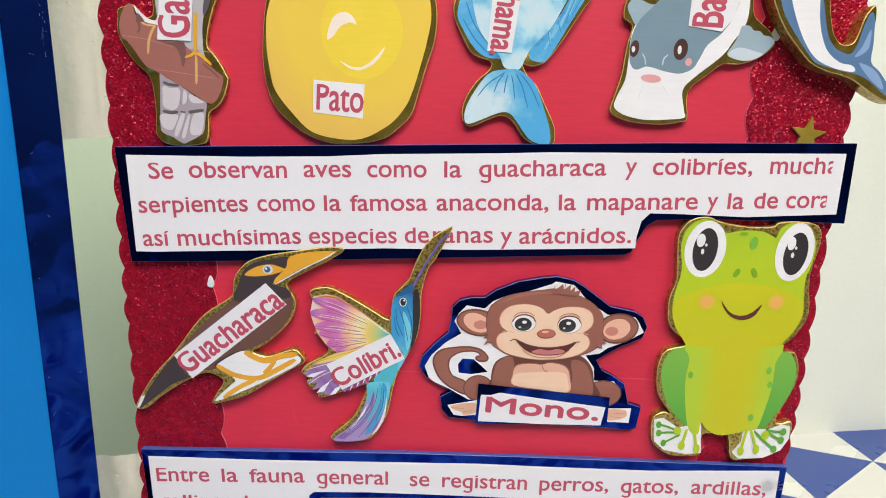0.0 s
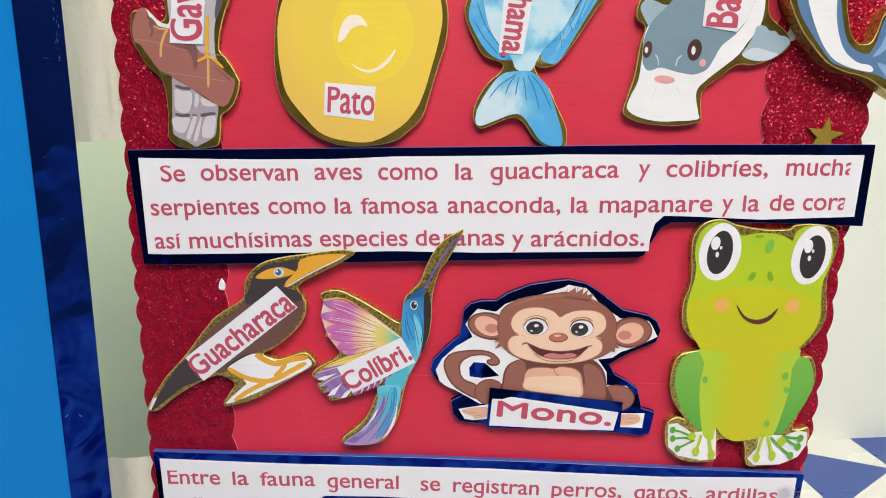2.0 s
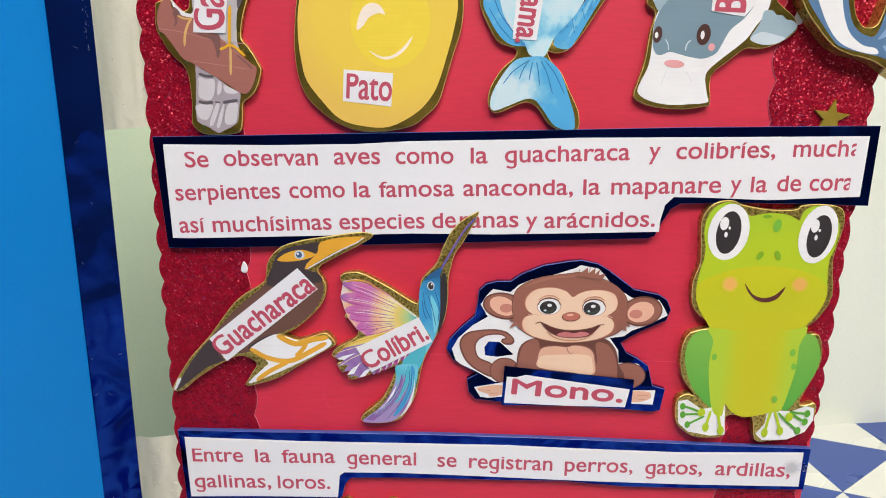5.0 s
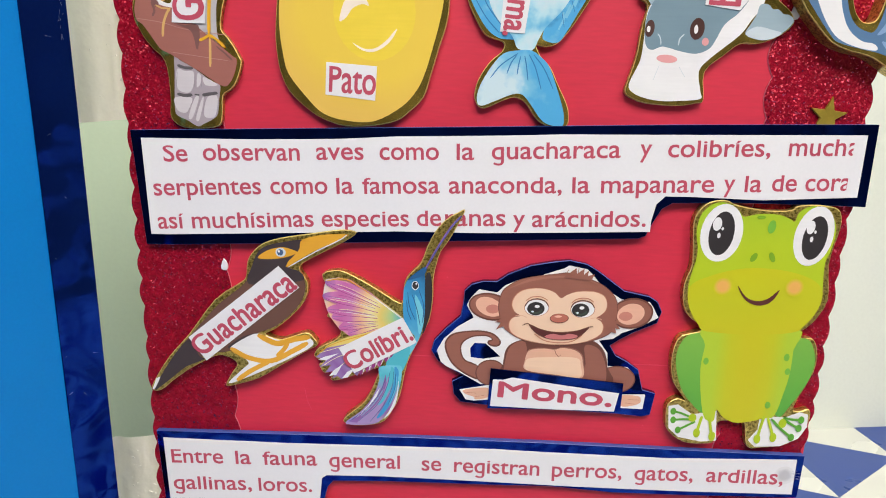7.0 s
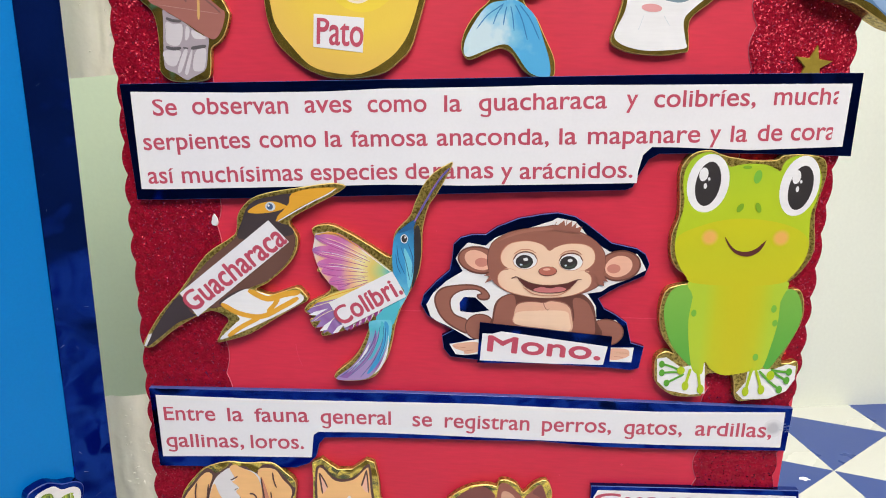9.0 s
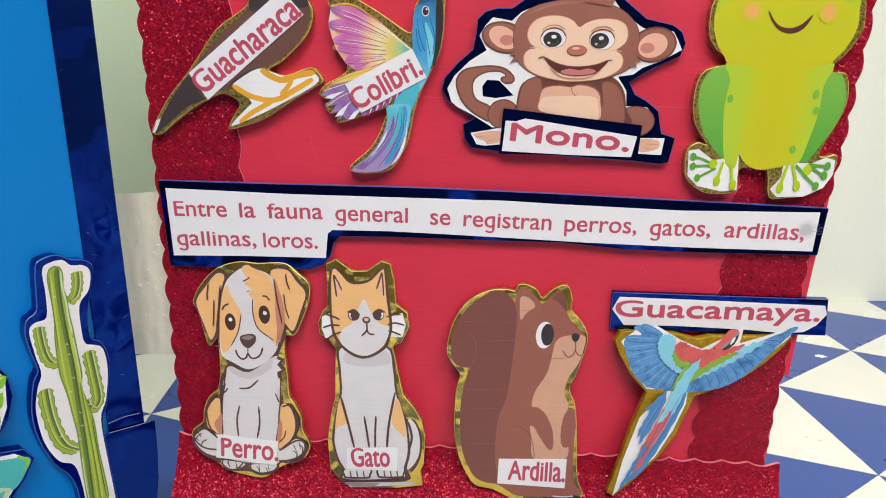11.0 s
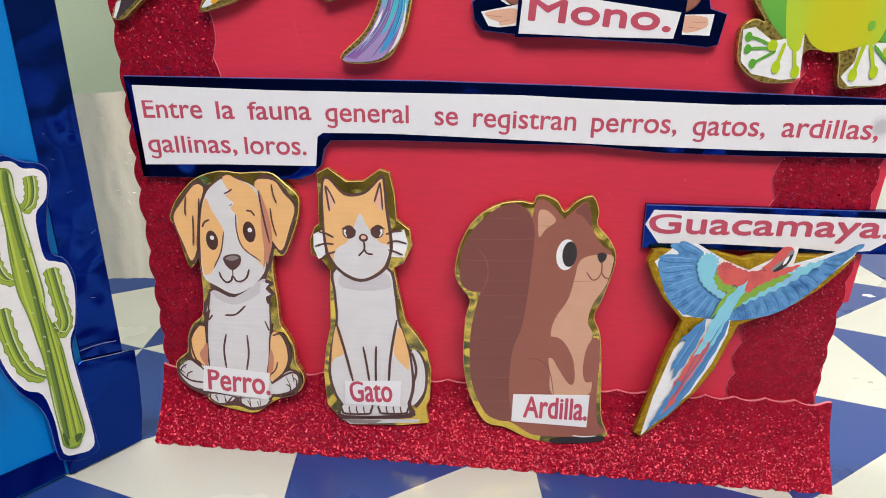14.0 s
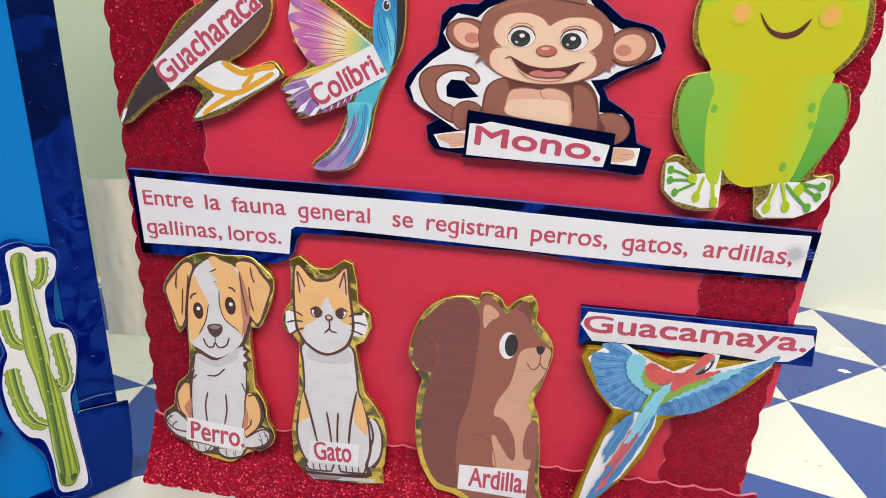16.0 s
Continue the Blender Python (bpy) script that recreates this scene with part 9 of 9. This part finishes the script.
card.fill("cactus", [(-2.3, 58.0), (-1.3, 59.2), (0.1, 59.4), (1.7, 58.6), (2.2, 55.4), (1.7, 50.4), (2.4, 45.9), (2.4, 39.5), (2.9, 31.4), (3.2, 22.1), (3.5, 12.4), (2.8, 6.3), (3.7, -0.7), (5.3, -11.6), (5.6, -25.8), (6.2, -38.4), (6.6, -49.6), (4.8, -53.7), (3.4, -55.9), (1.2, -55.8), (-1.1, -53.4), (-1.3, -47.2), (-1.4, -37.3), (-1.2, -26.6), (-1.1, -13.9), (-1.6, -6.8), (-2.4, 4.5), (-3.7, 13.5), (-3.9, 20.9), (-3.6, 30.8), (-2.8, 38.5), (-2.7, 47.1), (-2.9, 54.5)])
card.motif("groove")
card.line("cactus_dark", 1.79, [(0.6, 59.1), (0.0, 51.0), (-0.1, 40.9), (0.3, 28.9), (0.8, 16.3), (0.7, 4.0), (0.7, -10.4), (0.6, -28.9), (0.2, -51.5)])
card.line("cactus_deep", 0.72, [(1.1, 58.9), (0.6, 50.8), (0.5, 40.8), (0.8, 28.7), (1.3, 16.1), (1.3, 3.8), (1.3, -10.7), (1.2, -29.3), (0.8, -51.9)])
card.motif("rib")
card.line("cactus_light", 0.72, [(-1.7, 57.4), (-2.0, 48.6), (-2.3, 38.1), (-2.5, 25.3), (-2.5, 15.0), (-1.7, 2.9), (-1.1, -8.4)])
card.motif("groove")
card.line("cactus_dark", 0.36, [(-2.5, 56.2), (-2.8, 47.9), (-2.9, 37.3), (-3.3, 25.5)])
card.motif("rib")
card.line("cactus_pale", 0.72, [(1.8, 57.6), (1.6, 50.6), (2.1, 44.2), (2.0, 38.8), (2.5, 30.7)])
card.motif("rib")
card.line("cactus_pale", 0.54, [(2.5, 28.7), (2.9, 20.3), (3.0, 10.7), (2.7, 4.3), (3.6, -9.5)])
card.motif("rib")
card.line("cactus_light", 0.9, [(1.7, 33.0), (2.0, 23.7), (2.4, 14.1), (2.7, 4.3), (3.4, -7.1), (3.9, -21.2), (4.4, -37.1), (4.3, -50.8)])
card.motif("groove")
card.line("cactus_dark", 0.54, [(2.5, 8.7), (2.9, -4.6), (3.3, -18.5), (3.5, -36.6), (3.4, -52.2)])
card.motif("rib")
card.line("cactus_light", 0.45, [(2.2, -5.5), (2.4, -19.3), (2.5, -36.0), (2.1, -52.0)])
card.line("cactus_deep", 0.36, [(4.9, -10.1), (5.1, -25.3), (5.5, -39.0), (6.0, -50.6)])
card.motif("rib")
card.line("cactus_pale", 0.45, [(-1.1, -25.7), (-1.3, -37.6), (-1.1, -48.2)])
card.fill("cactus_deep", [(-1.0, -47.6), (0.2, -50.3), (0.4, -54.8), (-0.9, -53.2)])
card.fill("cactus_deep", [(3.0, -51.3), (5.6, -51.6), (4.5, -54.1), (3.0, -54.7)])
card.motif("spines")
card.line("cactus_pale", 0.27, [(-2.2, 47.7), (-1.7, 48.0), (-1.4, 47.3)])
card.line("cactus_pale", 0.27, [(-4.1, 40.3), (-3.5, 40.6), (-3.2, 40.0)])
card.line("cactus_pale", 0.27, [(-0.5, 26.8), (0.1, 27.1), (0.4, 26.4)])
card.line("cactus_pale", 0.27, [(-0.3, 22.1), (0.3, 22.5), (0.6, 21.7)])
card.line("cactus_pale", 0.27, [(-0.1, 11.6), (0.5, 11.9), (0.9, 11.1)])
card.line("cactus_pale", 0.27, [(-2.0, 5.9), (-1.4, 6.2), (-1.0, 5.4)])
card.line("cactus_pale", 0.27, [(0.1, -4.8), (0.7, -4.5), (1.1, -5.4)])
card.line("cactus_pale", 0.27, [(-1.4, -16.6), (-0.8, -16.3), (-0.4, -17.2)])
card.line("cactus_pale", 0.27, [(4.1, -2.7), (4.7, -2.4), (5.1, -3.2)])
card.line("cactus_pale", 0.27, [(9.1, 10.2), (9.7, 10.5), (10.1, 9.7)])
card.line("cactus_pale", 0.27, [(-11.9, -2.7), (-11.3, -2.4), (-11.0, -3.2)])
card.line("cactus_pale", 0.27, [(-8.2, -12.1), (-7.7, -11.8), (-7.3, -12.6)])
card.line("cactus_pale", 0.27, [(-9.2, 25.3), (-8.7, 25.6), (-8.4, 24.9)])
card.line("cactus_pale", 0.27, [(0.3, -11.1), (0.9, -10.8), (1.2, -11.7)])
card.done()

# ---- tiles: triangles laid in rows ----
T0, TB = Vector((0.2152, 0.1415)), Vector((-0.0105, 0.0975))
TA = {True: Vector((0.1085, -0.0285)), False: Vector((0.0985, -0.0325))}  # two lots of tiles, one slightly wider


def tile_mesh(name, corners, mat):
    mid = sum(corners, Vector((0, 0))) / 3
    inner = [mid + (c - mid) * (1 - 0.0002 / (c - mid).length) for c in corners]
    bm = bmesh.new()
    top = [bm.verts.new((c.x, c.y, 0)) for c in inner]
    low = [bm.verts.new((c.x, c.y, -0.002)) for c in inner]
    bm.faces.new(top)
    for i in range(3):
        bm.faces.new([low[i], low[(i + 1) % 3], top[(i + 1) % 3], top[i]])
    bmesh.ops.recalc_face_normals(bm, faces=bm.faces)
    mesh = bpy.data.meshes.new(name)
    bm.to_mesh(mesh)
    bm.free()
    mesh.materials.append(mat)
    return mesh


O2 = Vector((0, 0))
KINDS = {}
for lot, ta in TA.items():
    blue, white = [O2, ta + TB, TB], [O2, ta, ta + TB]
    KINDS[lot] = [(tile_mesh("tile", blue, TILE_BLUE), blue), (tile_mesh("tile", white, TILE_WHITE), white)]
rest_v, rest_f, rest_m = [], [], []
for i in range(-24, 20):
    for j in range(-28, 10):
        at = T0 + i * TA[i < 0] + j * TB
        for k, (mesh, corners) in enumerate(KINDS[i < 0]):
            mid = at + sum(corners, Vector((0, 0))) / 3
            if -0.42 < mid.x < 0.62 and -0.2 < mid.y < wall_at(mid.x) + 0.03:
                tile = new("tile", mesh)
                tile.parent = floor
                tile.location = (at.x, at.y, 0)
            elif abs(mid.x) < 1.55 and TABLE_EDGE + 0.04 < mid.y < wall_at(mid.x):
                n = len(rest_v)
                rest_v += [(at.x + c.x, at.y + c.y, 0) for c in corners]
                rest_f.append((n, n + 1, n + 2))
                rest_m.append(k)
mesh = bpy.data.meshes.new("tiles")
mesh.from_pydata(rest_v, [], rest_f)
mesh.materials.append(TILE_BLUE)
mesh.materials.append(TILE_WHITE)
mesh.polygons.foreach_set("material_index", rest_m)
rest = new("tiles", mesh)
rest.parent = floor
tagged(rest, "blue and white triangular tiles", kind="stuff")
# marks on the tiles
for (x, y), r, mat, label in MARKS:
    rng = random.Random(int(x * 10))
    ring = [(x + r * rng.uniform(0.6, 1.2) * math.cos(a), y + 0.6 * r * rng.uniform(0.6, 1.2) * math.sin(a)) for a in (math.pi * k / 6 for k in range(12))]
    part("tile_mark", slab(rounded(ring), 0.0, 0.12, 0), mat, floor, label)
